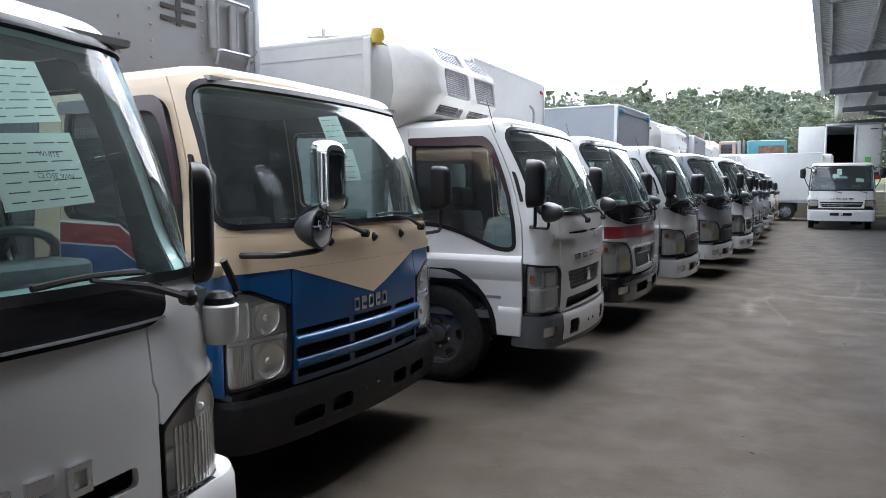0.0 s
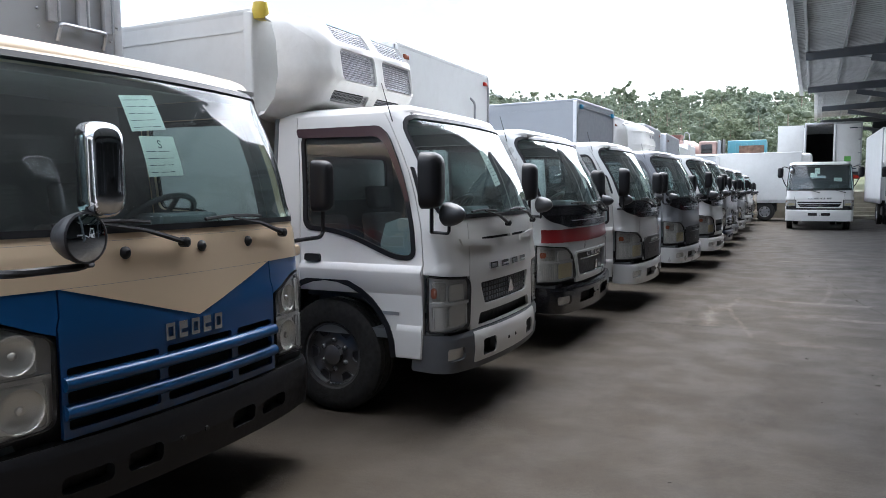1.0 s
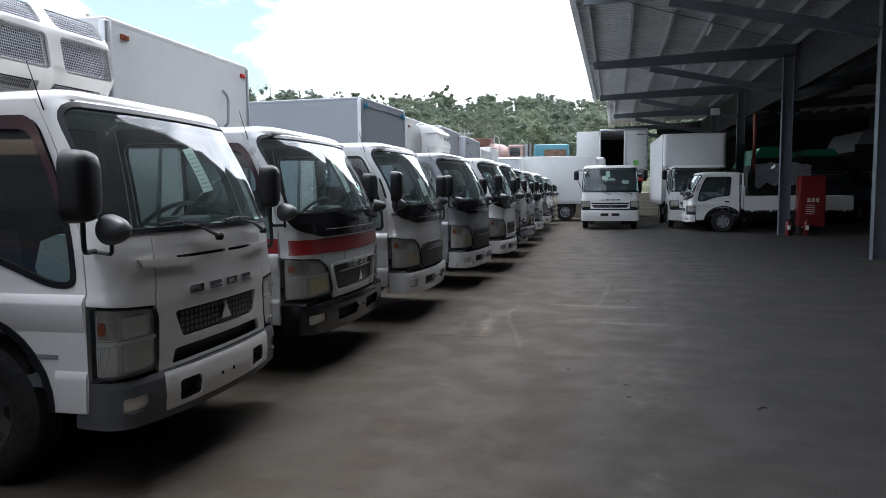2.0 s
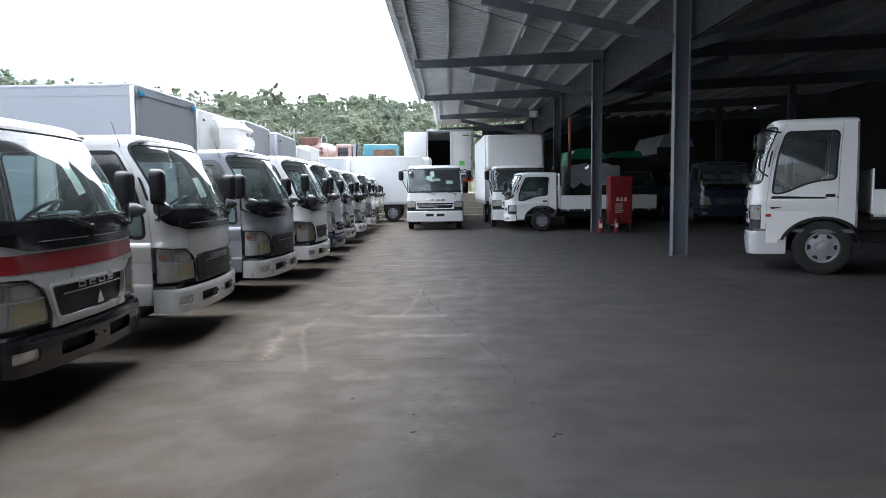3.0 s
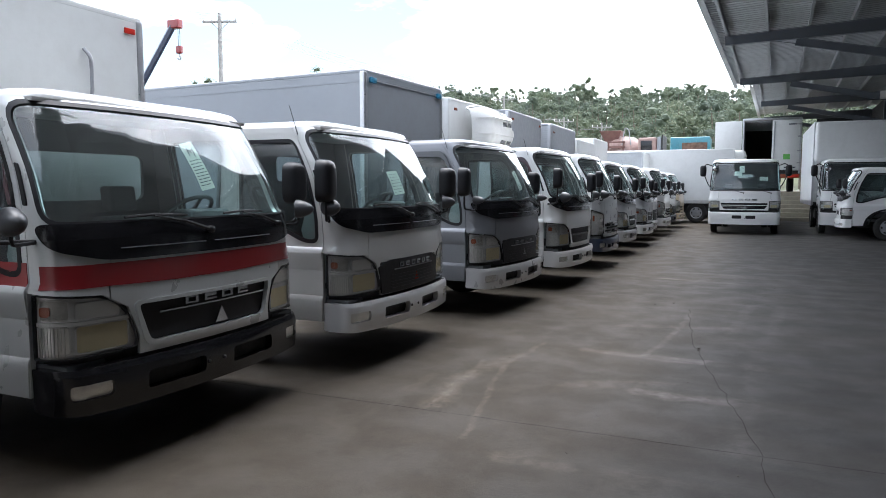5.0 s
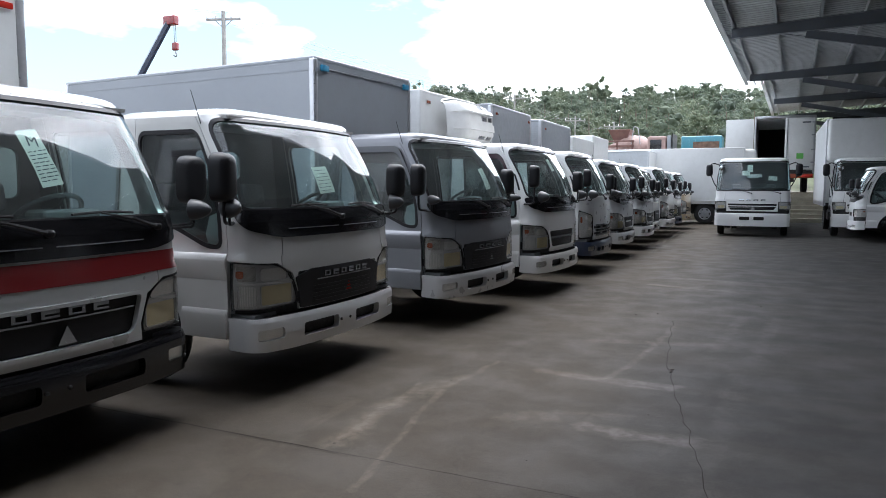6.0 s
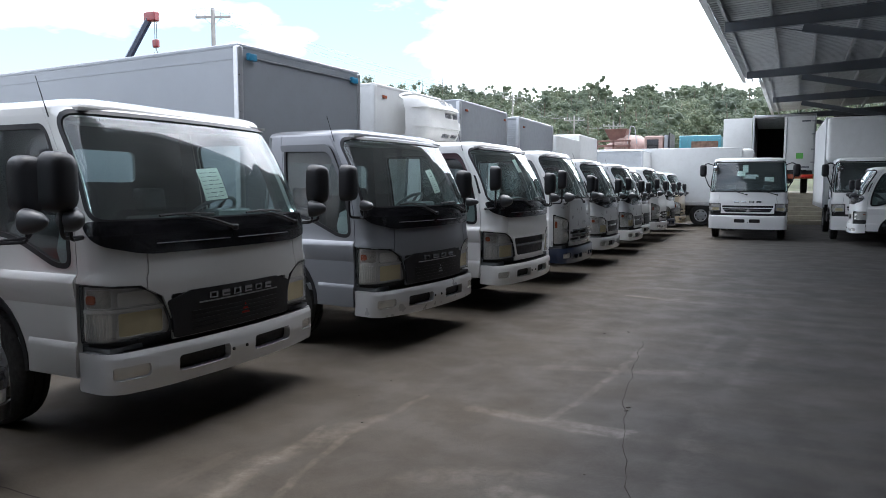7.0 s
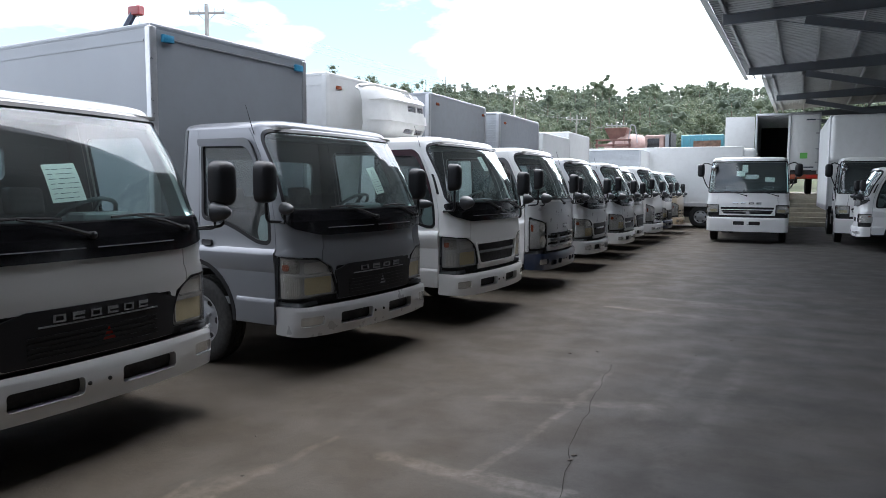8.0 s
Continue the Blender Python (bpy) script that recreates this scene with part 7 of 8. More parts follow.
# box truck with open rear doors on the terrace
vb = tagged(new("box_truck"), "white box truck on the terrace with one rear door swung open", "truck")
vb.matrix_basis = pose(2.28, 43.9, 1.35, 0, 0, 90)
DARK_IN = mat("dark_box_inside", (0.02, 0.02, 0.022), 0.8)
z0, z1, w = 1.05, 3.62, 1.32
floor = part("box_floor", box(0.0, 7.0, -w, w, z0 - 0.15, z0), CHASSIS, vb)
for sg in (-1, 1):
    part("box_side", box(0.0, 7.0, min(sg * w, sg * (w - 0.06)), max(sg * w, sg * (w - 0.06)), z0, z1), BOX_WHITE, floor)
    part("door_post", box(-0.03, 0.08, min(sg * (w + 0.02), sg * (w - 0.07)), max(sg * (w + 0.02), sg * (w - 0.07)), z0 - 0.15, z1 + 0.04, 0.02, 2), TRIM, floor)
part("box_roof", box(0.0, 7.0, -w, w, z1 - 0.06, z1 + 0.02, 0.02, 2), BOX_WHITE, floor)
part("box_front", box(6.9, 7.0, -w, w, z0, z1), DARK_IN, floor)
part("door_header", box(-0.03, 0.08, -w, w, z1 - 0.06, z1 + 0.05, 0.02, 2), TRIM, floor)
bm = bmesh.new()
for k in range(40):
    add_box(bm, 0.4 + k * 0.16, 0.44 + k * 0.16, -w + 0.07, w - 0.07, z1 - 0.10, z1 - 0.061)
part("roof_slats", bm, TRIM, floor, "", 0)
closed = part("rear_door", box(-0.06, 0.0, -w + 0.07, -0.02, z0 + 0.03, z1 - 0.07, 0.012, 2), BOX_WHITE, vb, "closed white rear door")
opened = part("rear_door", box(-0.06, 0.0, w + 0.05, 2 * w + 0.0, z0 + 0.03, z1 - 0.07, 0.012, 2), BOX_WHITE, vb, "white rear door swung open")
for z in (1.4, 2.0, 2.7, 3.3):
    part("hinge", box(-0.08, -0.055, -w + 0.0, -w + 0.16, z, z + 0.06, 0.008, 1), STEEL, closed)
part("lock_rod", tube([(-0.085, -0.12, z0 + 0.1), (-0.085, -0.12, z1 - 0.1)], 0.018, 6), STEEL, closed)
part("sticker", box(-0.064, -0.061, -0.85, -0.55, 1.60, 1.86), mat("green_sticker", (0.12, 0.40, 0.08), 0.5), closed, "green square sticker")
part("printed_mark", box(-0.064, -0.061, -1.12, -0.75, 3.30, 3.36), INK, closed, "dark printed bar")
part("printed_mark", box(-0.064, -0.061, -1.12, -0.60, 1.18, 1.24), INK, closed, "dark printed bar")
part("rear_bar", box(-0.05, 0.05, -w, w, z0 - 0.38, z0 - 0.16, 0.02, 2), ORANGE, vb, "orange rear lamp bar")
part("tail_lamp", box(-0.06, 0.03, -w + 0.05, -w + 0.5, z0 - 0.34, z0 - 0.2, 0.02, 2), RED_LENS, vb)
part("chassis_rails", box(0.3, 8.6, -0.5, 0.5, 0.5, 0.9, 0.02, 1), CHASSIS, vb)
for x in (1.6, 2.8):
    for sg in (-1, 1):
        wheel(vb, x, sg * 1.0, 0.46, 0.26, sg, STEEL, "grey steel rim")

# dark blue truck deep in the shed
bt, SB, ZB = truck("dark navy truck with a low bed inside the shed", pose(13.3, 31.5, 0, 0, 0, -90), 1.1, 2.55,
    canter_spec(bumper_mat=NAVY, near_mirror="tall", far_mirror="tall", visor=False), NAVY, 7.0, group="", r=0.46)
dropside(bt, -1.9, -7.2, 1.18, 1.05, 0.5, NAVY)
part("grille_plate", SB.panel(rect(-0.55, 0.55, ZB(0.64), ZB(0.88)), (), -0.02, 0.01), CHROME, bt, "bright grille")

# dark trucks with green and grey loads inside the shed
GREEN = paint("green_paint", (0.04, 0.30, 0.18), 0.2)
TEAL = paint("teal_paint", (0.06, 0.26, 0.33), 0.25)


def shed_truck(label, at, cab_mat, load_mat, z0, z1, ribs):
    """A truck with a dark bed and a tarpaulin cover held on hoops."""
    r, S, Z = truck(label, at, 1.02, 2.35, elf_spec(bumper_mat=BLACK, near_mirror="tall", far_mirror="tall"), cab_mat, 6.5, group="trucks inside the shed", r=0.44)
    dropside(r, -1.85, -6.6, 1.08, 1.0, z0 - 1.0, CHASSIS)
    bm = bmesh.new()
    nx, ny = 24, 10
    rows = []
    for i in range(nx + 1):
        x = -1.9 - 4.7 * i / nx
        sag = 0.07 * abs(math.sin(math.pi * i / nx * ribs))
        row = []
        for j in range(ny + 1):
            u = -1 + 2 * j / ny
            z = z0 + (z1 - z0) * min(1, 2.4 * (1 - abs(u))) ** 0.8 - sag * (1 - abs(u) ** 4)
            row.append(bm.verts.new((x, u * 1.10, z + 0.02 * noise.noise((x * 2, u * 3, z0)))))
        rows.append(row)
    for a, b in zip(rows, rows[1:]):
        for j in range(ny):
            bm.faces.new((a[j], a[j + 1], b[j + 1], b[j]))
    bm.faces.new(rows[0][::-1])
    bm.faces.new(rows[-1])
    part("tarpaulin", bm, load_mat, r, "sagging cover over hoops", 40)
    return r


shed_truck("dark truck with green covered load inside the shed", pose(9.3, 37.4, 0, 0, 0, -90), NAVY, GREEN, 2.7, 3.6, 4)
shed_truck("dark truck with green covered load beside another truck", pose(11.6, 38.4, 0, 0, 0, -90), NAVY, GREEN, 2.8, 3.5, 5)
shed_truck("dark truck with pale grey cover inside the shed", pose(14.6, 39.5, 0, 0, 0, -90), NAVY, BOX_LIGHT, 3.4, 4.5, 3)
sil = tagged(new("wrapped_load"), "shiny silver sheet wrapped over a dark load beside the post", "tarpaulin")
sil.matrix_basis = pose(8.1, 33.6, 0)
bm = box(-1.0, 1.0, -0.8, 0.8, 0.0, 2.4, 0.25, 4)
for v in bm.verts:
    v.co += Vector(noise.noise_vector(v.co * 1.7)) * 0.09
part("load", bm, CHASSIS, sil, "dark load")
bm = bmesh.new()
n = 14
g0 = [[bm.verts.new((-1.05 + 2.1 * i / n, -0.86 + 0.10 * noise.noise((i * 0.9, j * 0.7, 3)), 1.75 + 0.85 * j / n + 0.16 * noise.noise((i * 0.5, j * 0.6, 9)) - 0.25 * abs(i / n - 0.5))) for i in range(n + 1)] for j in range(n + 1)]
for j in range(n):
    for i in range(n):
        bm.faces.new((g0[j][i], g0[j][i + 1], g0[j + 1][i + 1], g0[j + 1][i]))
part("foil", bm, mat("crumpled_foil", (0.55, 0.57, 0.60), 0.38, 0.8, var=0.2, bump=0.3, bscale=12), sil, "crumpled silver sheet")

# red fire cabinet and extinguishers by the post
FIRE_RED = paint("fire_red_paint", (0.17, 0.012, 0.014), 0.1)
fc = tagged(new("fire_cabinet"), "red fire hose cabinet with pale lettering beside a shed post", "cabinet")
fc.matrix_basis = pose(7.60, 27.1, 0)
part("body", box(-0.40, 0.40, -0.22, 0.22, 0.30, 1.95, 0.02, 2), FIRE_RED, fc)
door = part("door", box(-0.36, 0.36, -0.238, -0.222, 0.36, 1.89, 0.008, 1), FIRE_RED, fc)
bm = bmesh.new()
for i in range(3):
    for z, h in ((1.10, 0.03), (1.145, 0.02), (1.18, 0.025)):
        add_box(bm, -0.16 + i * 0.13, -0.06 + i * 0.13, -0.241, -0.238, z, z + h)
    add_box(bm, -0.12 + i * 0.13, -0.10 + i * 0.13, -0.241, -0.238, 1.09, 1.22)
for k in range(5):
    add_box(bm, -0.20, 0.05 + 0.03 * (k % 2), -0.241, -0.238, 0.98 - k * 0.07, 1.0 - k * 0.07)
part("painted_marks", bm, PAPER, door, "pale painted bars", 0)
for x in (-0.34, 0.34):
    part("leg", box(x - 0.03, x + 0.03, -0.2, 0.2, 0.0, 0.32), CHASSIS, fc)
for x in (-0.20, 0.35):
    ex = tagged(new("fire_extinguisher"), "red fire extinguisher on the ground by the post", "extinguisher", "fire extinguishers")
    ex.matrix_basis = pose(7.05 + x, 26.7, 0)
    part("cylinder", lathe([(0.0, 0.0), (0.075, 0.005), (0.082, 0.03), (0.082, 0.38), (0.07, 0.44), (0.03, 0.48), (0.028, 0.52), (0.0, 0.53)], 20, "z"), FIRE_RED, ex)
    part("valve", box(-0.02, 0.09, -0.015, 0.015, 0.50, 0.56, 0.006, 1), BLACK, ex)
    part("hose", tube(bent([(0.02, 0, 0.52), (0.11, 0, 0.50), (0.11, 0, 0.2)], 0.05), 0.012, 6), RUBBER, ex)
    part("label_plate", box(-0.05, 0.05, -0.086, -0.080, 0.20, 0.34), PAPER, ex)

# ---------- beyond the yard ----------
mx = tagged(new("concrete_mixer_truck"), "faded pink concrete mixer truck on the terrace", "truck")
mx.matrix_basis = pose(-6.6, 52.0, 1.35)
PINK = mat("faded_pink_paint", (0.33, 0.225, 0.20), 0.6, var=0.25, dirt=0.4)
RUST_PINK = mat("rusty_pink_paint", (0.20, 0.105, 0.09), 0.7, var=0.35, dirt=0.5)
part("drum", lathe([(0.40, -1.2), (0.62, -0.8), (0.95, -0.2), (1.02, 0.4), (0.92, 1.0), (0.55, 1.5), (0.2, 1.6)], 28, "x", (0.0, 0, 2.50)), PINK, mx, "faded mixer drum")
for k in range(3):
    part("drum_rib", lathe([(0.99 - 0.02 * k, -0.03), (1.04 - 0.03 * k, 0.0), (0.99 - 0.02 * k, 0.03)], 28, "x", (0.1 + 0.35 * k, 0, 2.50)), PINK, mx)
bm = box(-1.15, 0.25, -0.75, 0.75, 3.05, 3.86, 0.03, 2)
for v in bm.verts:
    if v.co.z < 3.4:
        v.co.y *= 0.5
        v.co.x = -0.45 + (v.co.x + 0.45) * 0.5
part("hopper", bm, RUST_PINK, mx, "rusty open loading hopper")
bm = bmesh.new()
for x in (-1.5, -0.5, 0.45):
    add_box(bm, x - 0.06, x + 0.06, -1.08, -0.98, 1.2, 3.15, 0.01, 1)
add_box(bm, -1.6, 0.55, -1.08, -0.98, 2.72, 2.86, 0.01, 1)
add_box(bm, -1.6, 0.55, -1.08, -0.98, 3.05, 3.15, 0.01, 1)
part("hopper_stand", bm, RUST_PINK, mx, "rusty steel hopper stand")
part("ladder", tube(bent([(0.35, -1.0, 2.9), (0.50, -1.0, 4.0), (0.75, -1.0, 3.9), (0.9, -1.0, 2.9)], 0.1), 0.03, 6), STEEL, mx, "bent ladder rail")
part("frame", box(-1.9, 1.6, -0.9, 0.9, 0.7, 1.2, 0.05, 2), CHASSIS, mx)
for x in (-1.2, 0.0, 1.1):
    for sg in (-1, 1):
        wheel(mx, x, sg * 1.0, 0.5, 0.28, sg, STEEL, "grey steel rim")

dm = tagged(new("old_truck"), "weathered pink and grey truck cab on the terrace", "truck")
dm.matrix_basis = pose(-4.35, 51.0, 1.35)
part("cab_body", box(-0.75, 0.35, -1.1, 1.1, 0.7, 3.28, 0.14, 3), PINK, dm)
part("windscreen", box(-0.62, 0.12, -1.105, -1.06, 2.45, 3.1, 0.05, 2), GLOSS_BLACK, dm)
part("bed", box(0.40, 0.62, -1.1, 1.1, 0.9, 3.30, 0.03, 2), BOX_GREY, dm)
part("rail_post", box(0.66, 0.72, -1.1, 1.1, 0.9, 3.42), CHASSIS, dm)
for x in (-0.2,):
    wheel(dm, x, -0.95, 0.5, 0.26, -1, STEEL, "grey steel rim")
    wheel(dm, x, 0.95, 0.5, 0.26, 1, STEEL, "grey steel rim")

tb = tagged(new("dump_truck"), "rusty teal dump body standing on the terrace", "truck")
tb.matrix_basis = pose(-2.45, 56, 1.35)
tray = part("tipper_body", box(-1.25, 1.25, -1.1, 1.1, 1.3, 3.58, 0.04, 1), TEAL, tb, "teal tipper body with rust")
for k in range(7):
    part("body_rib", box(-1.22 + k * 0.39, -1.14 + k * 0.39, -1.16, -1.09, 1.3, 3.35, 0.01, 1), TEAL, tray)
bm = bmesh.new()
add_box(bm, -0.5, 1.1, -1.168, -1.161, 2.5, 3.2)
part("rust_patch", bm, mat("rust_brown", (0.16, 0.10, 0.07), 0.9, var=0.5, scale=4, dirt=0.6), tray, "rust stained panel")
part("frame", box(-1.4, 2.4, -0.5, 0.5, 0.7, 1.3), CHASSIS, tb)
for x in (-1.2, 1.2):
    for sg in (-1, 1):
        wheel(tb, x, sg * 0.95, 0.5, 0.26, sg, STEEL, "grey steel rim")

cr = tagged(new("truck_crane"), "dark crane boom with red head and hook block", "crane")
cr.matrix_basis = pose(-22.4, 29.4, 0)
boom0, boom1 = Vector((-3.2, -1.6, 2.4)), Vector((0.0, 0.0, 8.75))
part("boom", tube([boom0, boom0.lerp(boom1, 0.55)], 0.20, 6), NAVY, cr, "dark telescopic boom")
part("boom_tip", tube([boom0.lerp(boom1, 0.5), boom1], 0.15, 6), NAVY, cr)
part("boom_head", box(-0.25, 0.42, -0.16, 0.16, 8.55, 8.95, 0.08, 3), RED, cr, "red boom head")
for y in (-0.05, 0.05):
    part("cable", tube([(0.30, y, 8.6), (0.30, y, 7.75)], 0.012, 5), CHASSIS, cr)
part("hook_block", box(0.14, 0.46, -0.09, 0.09, 7.45, 7.80, 0.08, 3), RED, cr, "red hook block")
part("hook", tube(bent([(0.30, 0, 7.46), (0.30, 0, 7.35), (0.40, 0, 7.28), (0.30, 0, 7.18), (0.20, 0, 7.26)], 0.06), 0.03, 6), STEEL, cr)
part("carrier", box(-5.6, -1.2, -1.1, 1.1, 0.7, 2.4, 0.1, 2), NAVY, cr)
for x in (-4.8, -2.2):
    for sg in (-1, 1):
        wheel(cr, x, sg * 1.0, 0.5, 0.26, sg, STEEL, "grey steel rim")

# utility poles and wires
POLE = mat("weathered_pole", (0.34, 0.33, 0.31), 0.9, var=0.2, bump=0.2, bscale=20)


def pole(x, y, z0, h, r, arm=1.2, turn=20):
    p = tagged(new("utility_pole"), "weathered utility pole with cross-arm and insulators", "pole", "utility poles")
    p.matrix_basis = pose(x, y, z0, 0, 0, turn)
    part("shaft", tube([(0, 0, 0), (0, 0, h * 0.5), (0, 0, h)], [r, r * 0.85, r * 0.7], 10), POLE, p)
    part("cross_arm", box(-arm, arm, -0.06, 0.06, h - 0.62, h - 0.48, 0.01, 1), POLE, p)
    part("brace", tube([(-arm * 0.5, 0, h - 0.6), (0, 0, h - 1.15), (arm * 0.5, 0, h - 0.6)], 0.025, 5), STEEL, p)
    for q in (-arm * 0.95, -arm * 0.45, arm * 0.45, arm * 0.95):
        part("insulator", lathe([(0.03, 0.0), (0.06, 0.06), (0.03, 0.10), (0.06, 0.15), (0.03, 0.20), (0.0, 0.24)], 10, "z", (q, 0, h - 0.48)), FRP, p)
    return p


POLES = [(-32.4, 44.0, 0.0, 13.4, 0.2), (-26.1, 86.0, 1.6, 11.0, 0.13), (-19.8, 90.0, 1.6, 8.5, 0.13), (-16.0, 94.0, 1.6, 8.0, 0.13)]
for p in POLES:
    pole(*p)
for a, b in ((0, 1), (1, 2), (2, 3)):
    for q in (-1.1, -0.5, 0.5, 1.1):
        A = Vector((POLES[a][0] + q, POLES[a][1], POLES[a][2] + POLES[a][3] - 0.25))
        B = Vector((POLES[b][0] + q, POLES[b][1], POLES[b][2] + POLES[b][3] - 0.25))
        tagged(part("power_line", tube([A.lerp(B, t) - Vector((0, 0, 3.6 * t * (1 - t))) for t in steps(0, 1, 0.06)], 0.008, 4), STEEL), "thin grey power line", "cable", "power lines")
for q in (-1.1, 0.5, 1.1):
    A, B = Vector((-32.4 + q, 44.0, 13.15)), Vector((-52 + q, 8.0, 13.6))
    tagged(part("power_line", tube([A.lerp(B, t) - Vector((0, 0, 3.0 * t * (1 - t))) for t in steps(0, 1, 0.08)], 0.008, 4), STEEL), "thin grey power line", "cable", "power lines")

# ---------- wooded hill ----------
def hill_z(x, y):
    rise = min(1.0, max(0.0, (y - 78) / 90.0))
    rise = rise * rise * (3 - 2 * rise)
    top = 13.2 - 0.062 * (x + 20) if x > -90 else 19.8
    return 1.2 + max(4.0, min(20, top)) * rise + 1.6 * noise.noise((x * 0.03, y * 0.03, 1.0)) * rise


bm = bmesh.new()
hx, hy = steps(-190, 90, 8), steps(72, 260, 8)
g0 = [[bm.verts.new((x, y, hill_z(x, y))) for x in hx] for y in hy]
for j in range(len(hy) - 1):
    for i in range(len(hx) - 1):
        bm.faces.new((g0[j][i], g0[j][i + 1], g0[j + 1][i + 1], g0[j + 1][i]))
tagged(part("hillside", bm, GRASS, None, "", 80), "grassy hillside rising behind the yard", "hill", kind="structure")


def hazy_leaf_material():
    m = bpy.data.materials.new("leaves")
    m.use_nodes = True
    n, l = m.node_tree.nodes, m.node_tree.links
    p = n["Principled BSDF"]
    geo = n.new("ShaderNodeNewGeometry")
    co = n.new("ShaderNodeTexCoord")
    t = n.new("ShaderNodeTexNoise")
    t.inputs["Scale"].default_value, t.inputs["Detail"].default_value = 0.16, 3
    l.new(co.outputs["Object"], t.inputs["Vector"])
    add = n.new("ShaderNodeMath")
    add.operation = "MULTIPLY_ADD"
    add.inputs[1].default_value = 0.14
    l.new(geo.outputs["Random Per Island"], add.inputs[0])
    l.new(t.outputs["Fac"], add.inputs[2])
    r = n.new("ShaderNodeValToRGB")
    e = r.color_ramp.elements
    # pale greyed greens: distance haze is put into the leaf colour
    e[0].position, e[0].color = 0.40, (0.104, 0.132, 0.100, 1)
    e[1].position, e[1].color = 0.76, (0.190, 0.220, 0.140, 1)
    k = e.new(0.57)
    k.color = (0.142, 0.174, 0.118, 1)
    l.new(add.outputs[0], r.inputs[0])
    l.new(r.outputs[0], p.inputs["Base Color"])
    p.inputs["Roughness"].default_value = 0.7
    tr = n.new("ShaderNodeBsdfTranslucent")
    mix = n.new("ShaderNodeMixShader")
    mix.inputs[0].default_value = 0.42
    l.new(r.outputs[0], tr.inputs[0])
    l.new(p.outputs[0], mix.inputs[1])
    l.new(tr.outputs[0], mix.inputs[2])
    l.new(mix.outputs[0], n["Material Output"].inputs[0])
    return m


LEAVES = hazy_leaf_material()
BARK = mat("pale_bark", (0.17, 0.14, 0.11), 0.95, var=0.3)


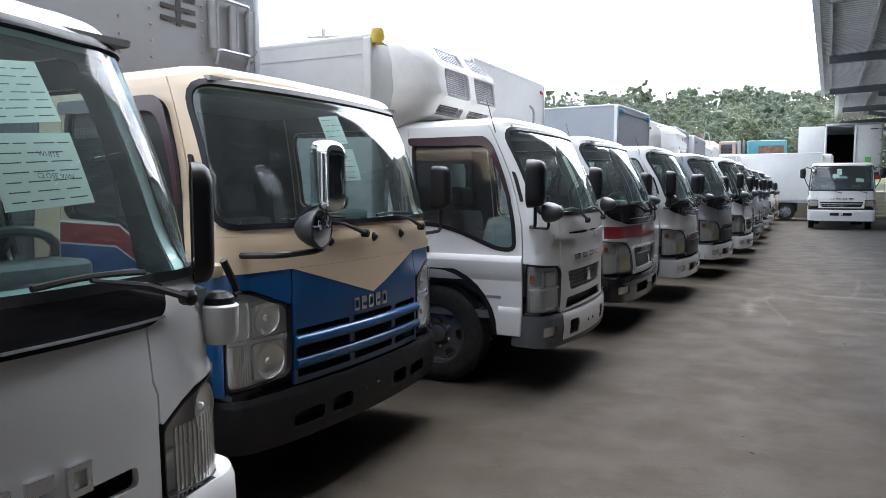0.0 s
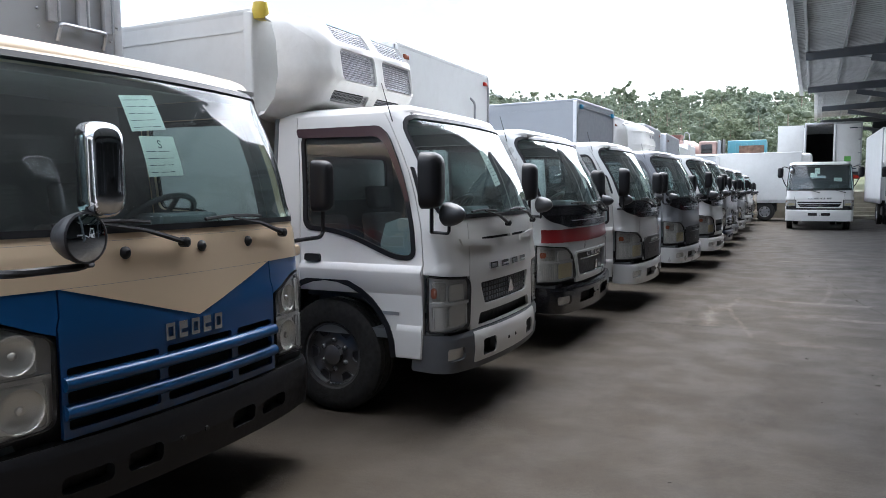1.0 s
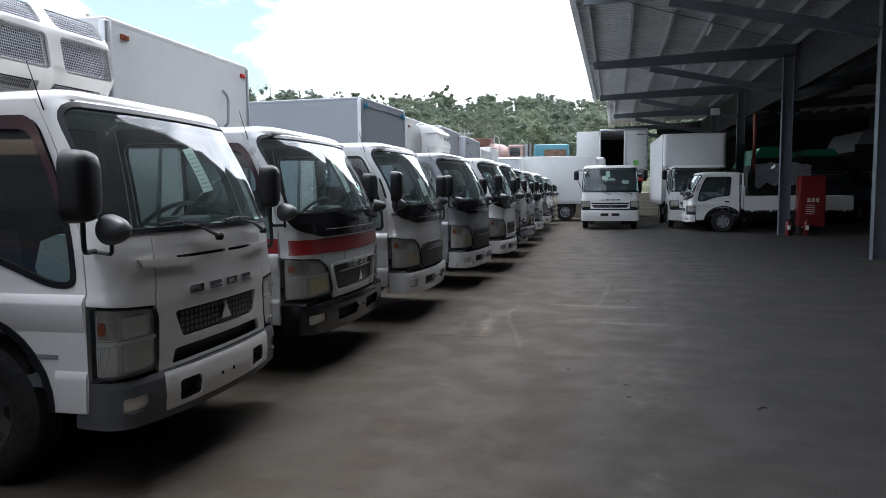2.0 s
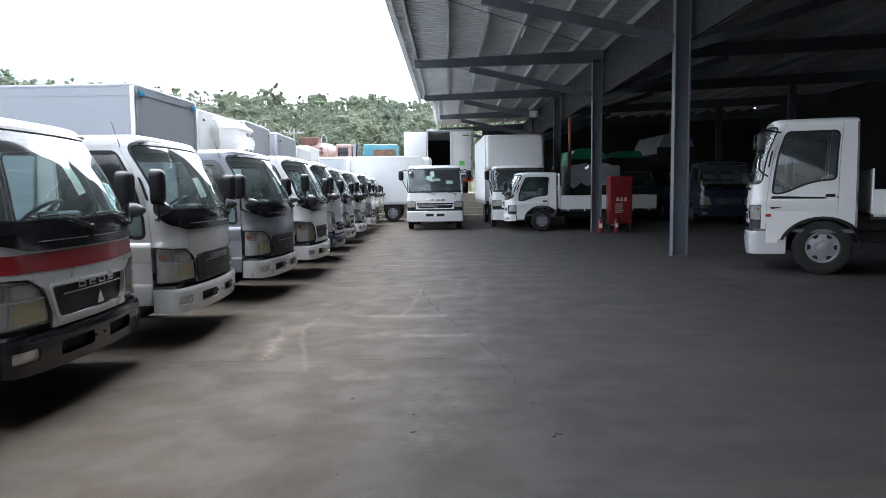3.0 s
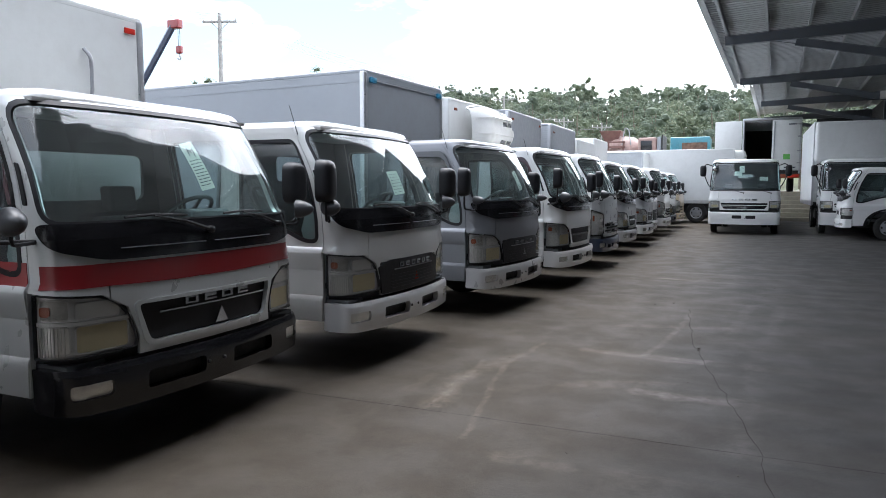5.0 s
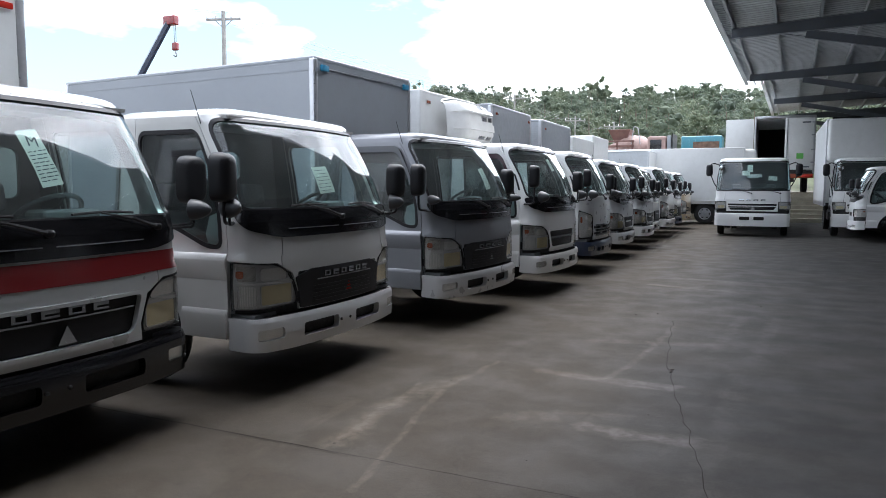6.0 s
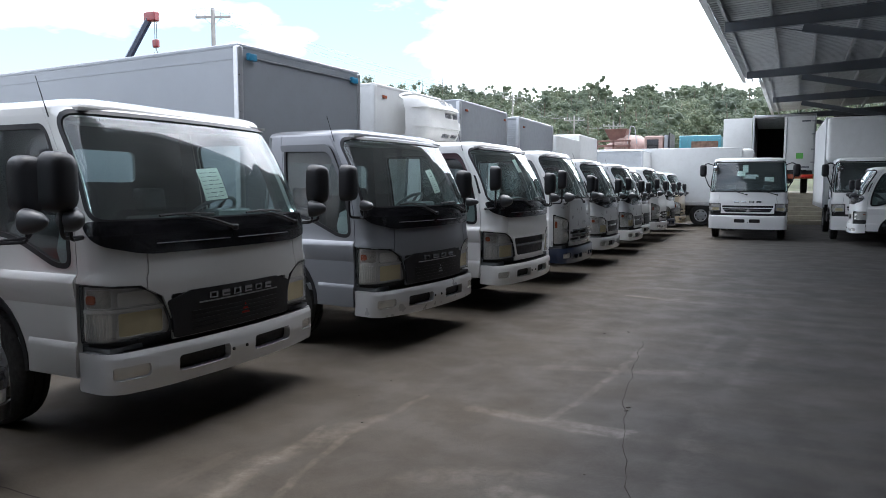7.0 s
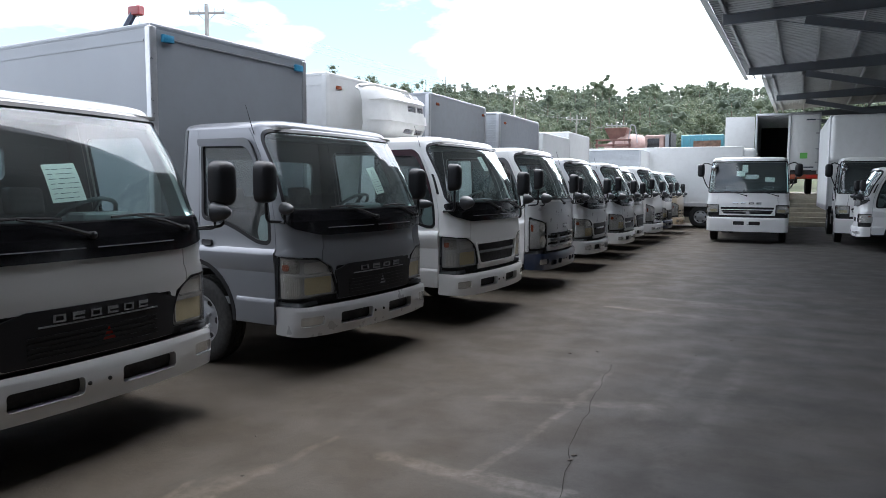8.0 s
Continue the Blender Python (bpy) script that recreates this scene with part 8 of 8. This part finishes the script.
def woods():
    rng = np.random.default_rng(7)
    tv, tf, centres, radii = [], [], [], []
    nt = 0
    for _ in range(920):
        y = 84 + 96 * rng.random() ** 0.85
        x = rng.uniform(-150, 42)
        z = hill_z(x, y)
        h = rng.uniform(7.0, 9.9) * (1.22 if rng.random() < 0.05 else 1.0)
        lean = rng.normal(0, 0.35, 2)
        spread = h * rng.uniform(0.26, 0.40)
        # trunk
        for hh, rr in ((0, 0.20), (h * 0.45, 0.13), (h * 0.9, 0.04)):
            for k in range(5):
                a = 2 * math.pi * k / 5
                tv.append((x + lean[0] * hh / h + rr * math.cos(a), y + lean[1] * hh / h + rr * math.sin(a), z + hh))
        for s in range(2):
            for k in range(5):
                b = nt + s * 5
                tf.append((b + k, b + (k + 1) % 5, b + 5 + (k + 1) % 5, b + 5 + k))
        nt += 15
        slim = rng.random() < 0.18
        # crown: rounded clumps of leaves round the upper trunk
        for _ in range(rng.integers(16, 22)):
            a, q = rng.uniform(0, 2 * math.pi), rng.uniform(0, 1) ** 0.6
            hh = rng.uniform(0.18, 0.90)
            rad = spread * 0.85 * q * math.sin(math.pi * min(0.93, 0.12 + hh * 0.82)) * (0.5 if slim else 1.0)
            centres.append((x + lean[0] * hh + rad * math.cos(a), y + lean[1] * hh + rad * math.sin(a), z + h * hh))
            radii.append(spread * rng.uniform(0.30, 0.46) * (0.75 if slim else 1))
    centres, radii = np.array(centres), np.array(radii)
    # a lumpy leafy body for each clump, and loose leaves standing out from it
    ball = bmesh.new()
    bmesh.ops.create_icosphere(ball, subdivisions=1, radius=1)
    unit = np.array([v.co[:] for v in ball.verts])
    tris = np.array([[v.index for v in f.verts] for f in ball.faces])
    ball.free()
    nc, nv = len(centres), len(unit)
    bump = rng.uniform(0.50, 1.0, (nc, nv, 1))
    body = (centres[:, None, :] + unit[None] * bump * radii[:, None, None] * np.array((1, 1, 0.85)) * 0.48).reshape(-1, 3)
    body_faces = (tris[None] + (np.arange(nc) * nv)[:, None, None]).reshape(-1, 3)
    per = 36
    c = np.repeat(centres, per, axis=0)
    r = np.repeat(radii, per)
    n = len(c)
    d = rng.normal(0, 1, (n, 3))
    d /= np.linalg.norm(d, axis=1)[:, None]
    p = c + d * (r * rng.uniform(0.45, 1.05, n))[:, None] * np.array((1, 1, 0.85))
    t1 = np.cross(d + rng.normal(0, 0.9, (n, 3)), np.array((0.3, 0.2, 1.0)))
    t1 /= np.linalg.norm(t1, axis=1)[:, None] + 1e-6
    t2 = np.cross(t1, d)
    s1, s2 = rng.uniform(0.11, 0.22, (n, 1)), rng.uniform(0.09, 0.17, (n, 1))
    quads = np.stack((p - t1 * s1, p + t2 * s2 - t1 * 0.2 * s1, p + t1 * s1, p - t2 * s2), axis=1).reshape(-1, 3)
    cm = bpy.data.meshes.new("woodland_clumps")
    cm.from_pydata(body.tolist(), [], body_faces.tolist())
    cm.materials.append(LEAVES)
    me = bpy.data.meshes.new("woodland_leaves")
    me.vertices.add(len(quads))
    me.vertices.foreach_set("co", quads.astype(np.float32).ravel())
    me.loops.add(n * 4)
    me.loops.foreach_set("vertex_index", np.arange(n * 4, dtype=np.int32))
    me.polygons.add(n)
    me.polygons.foreach_set("loop_start", np.arange(0, n * 4, 4, dtype=np.int32))
    me.update()
    me.materials.append(LEAVES)
    root = tagged(new("woodland", me), "dense green woodland covering the hill", "trees", kind="stuff")
    tm = bpy.data.meshes.new("woodland_trunks")
    tm.from_pydata(tv, [], tf)
    tm.materials.append(BARK)
    put("trunks", tm, root, None, "pale slender trunks")
    put("foliage", cm, root, None, "rounded clumps of foliage")


woods()
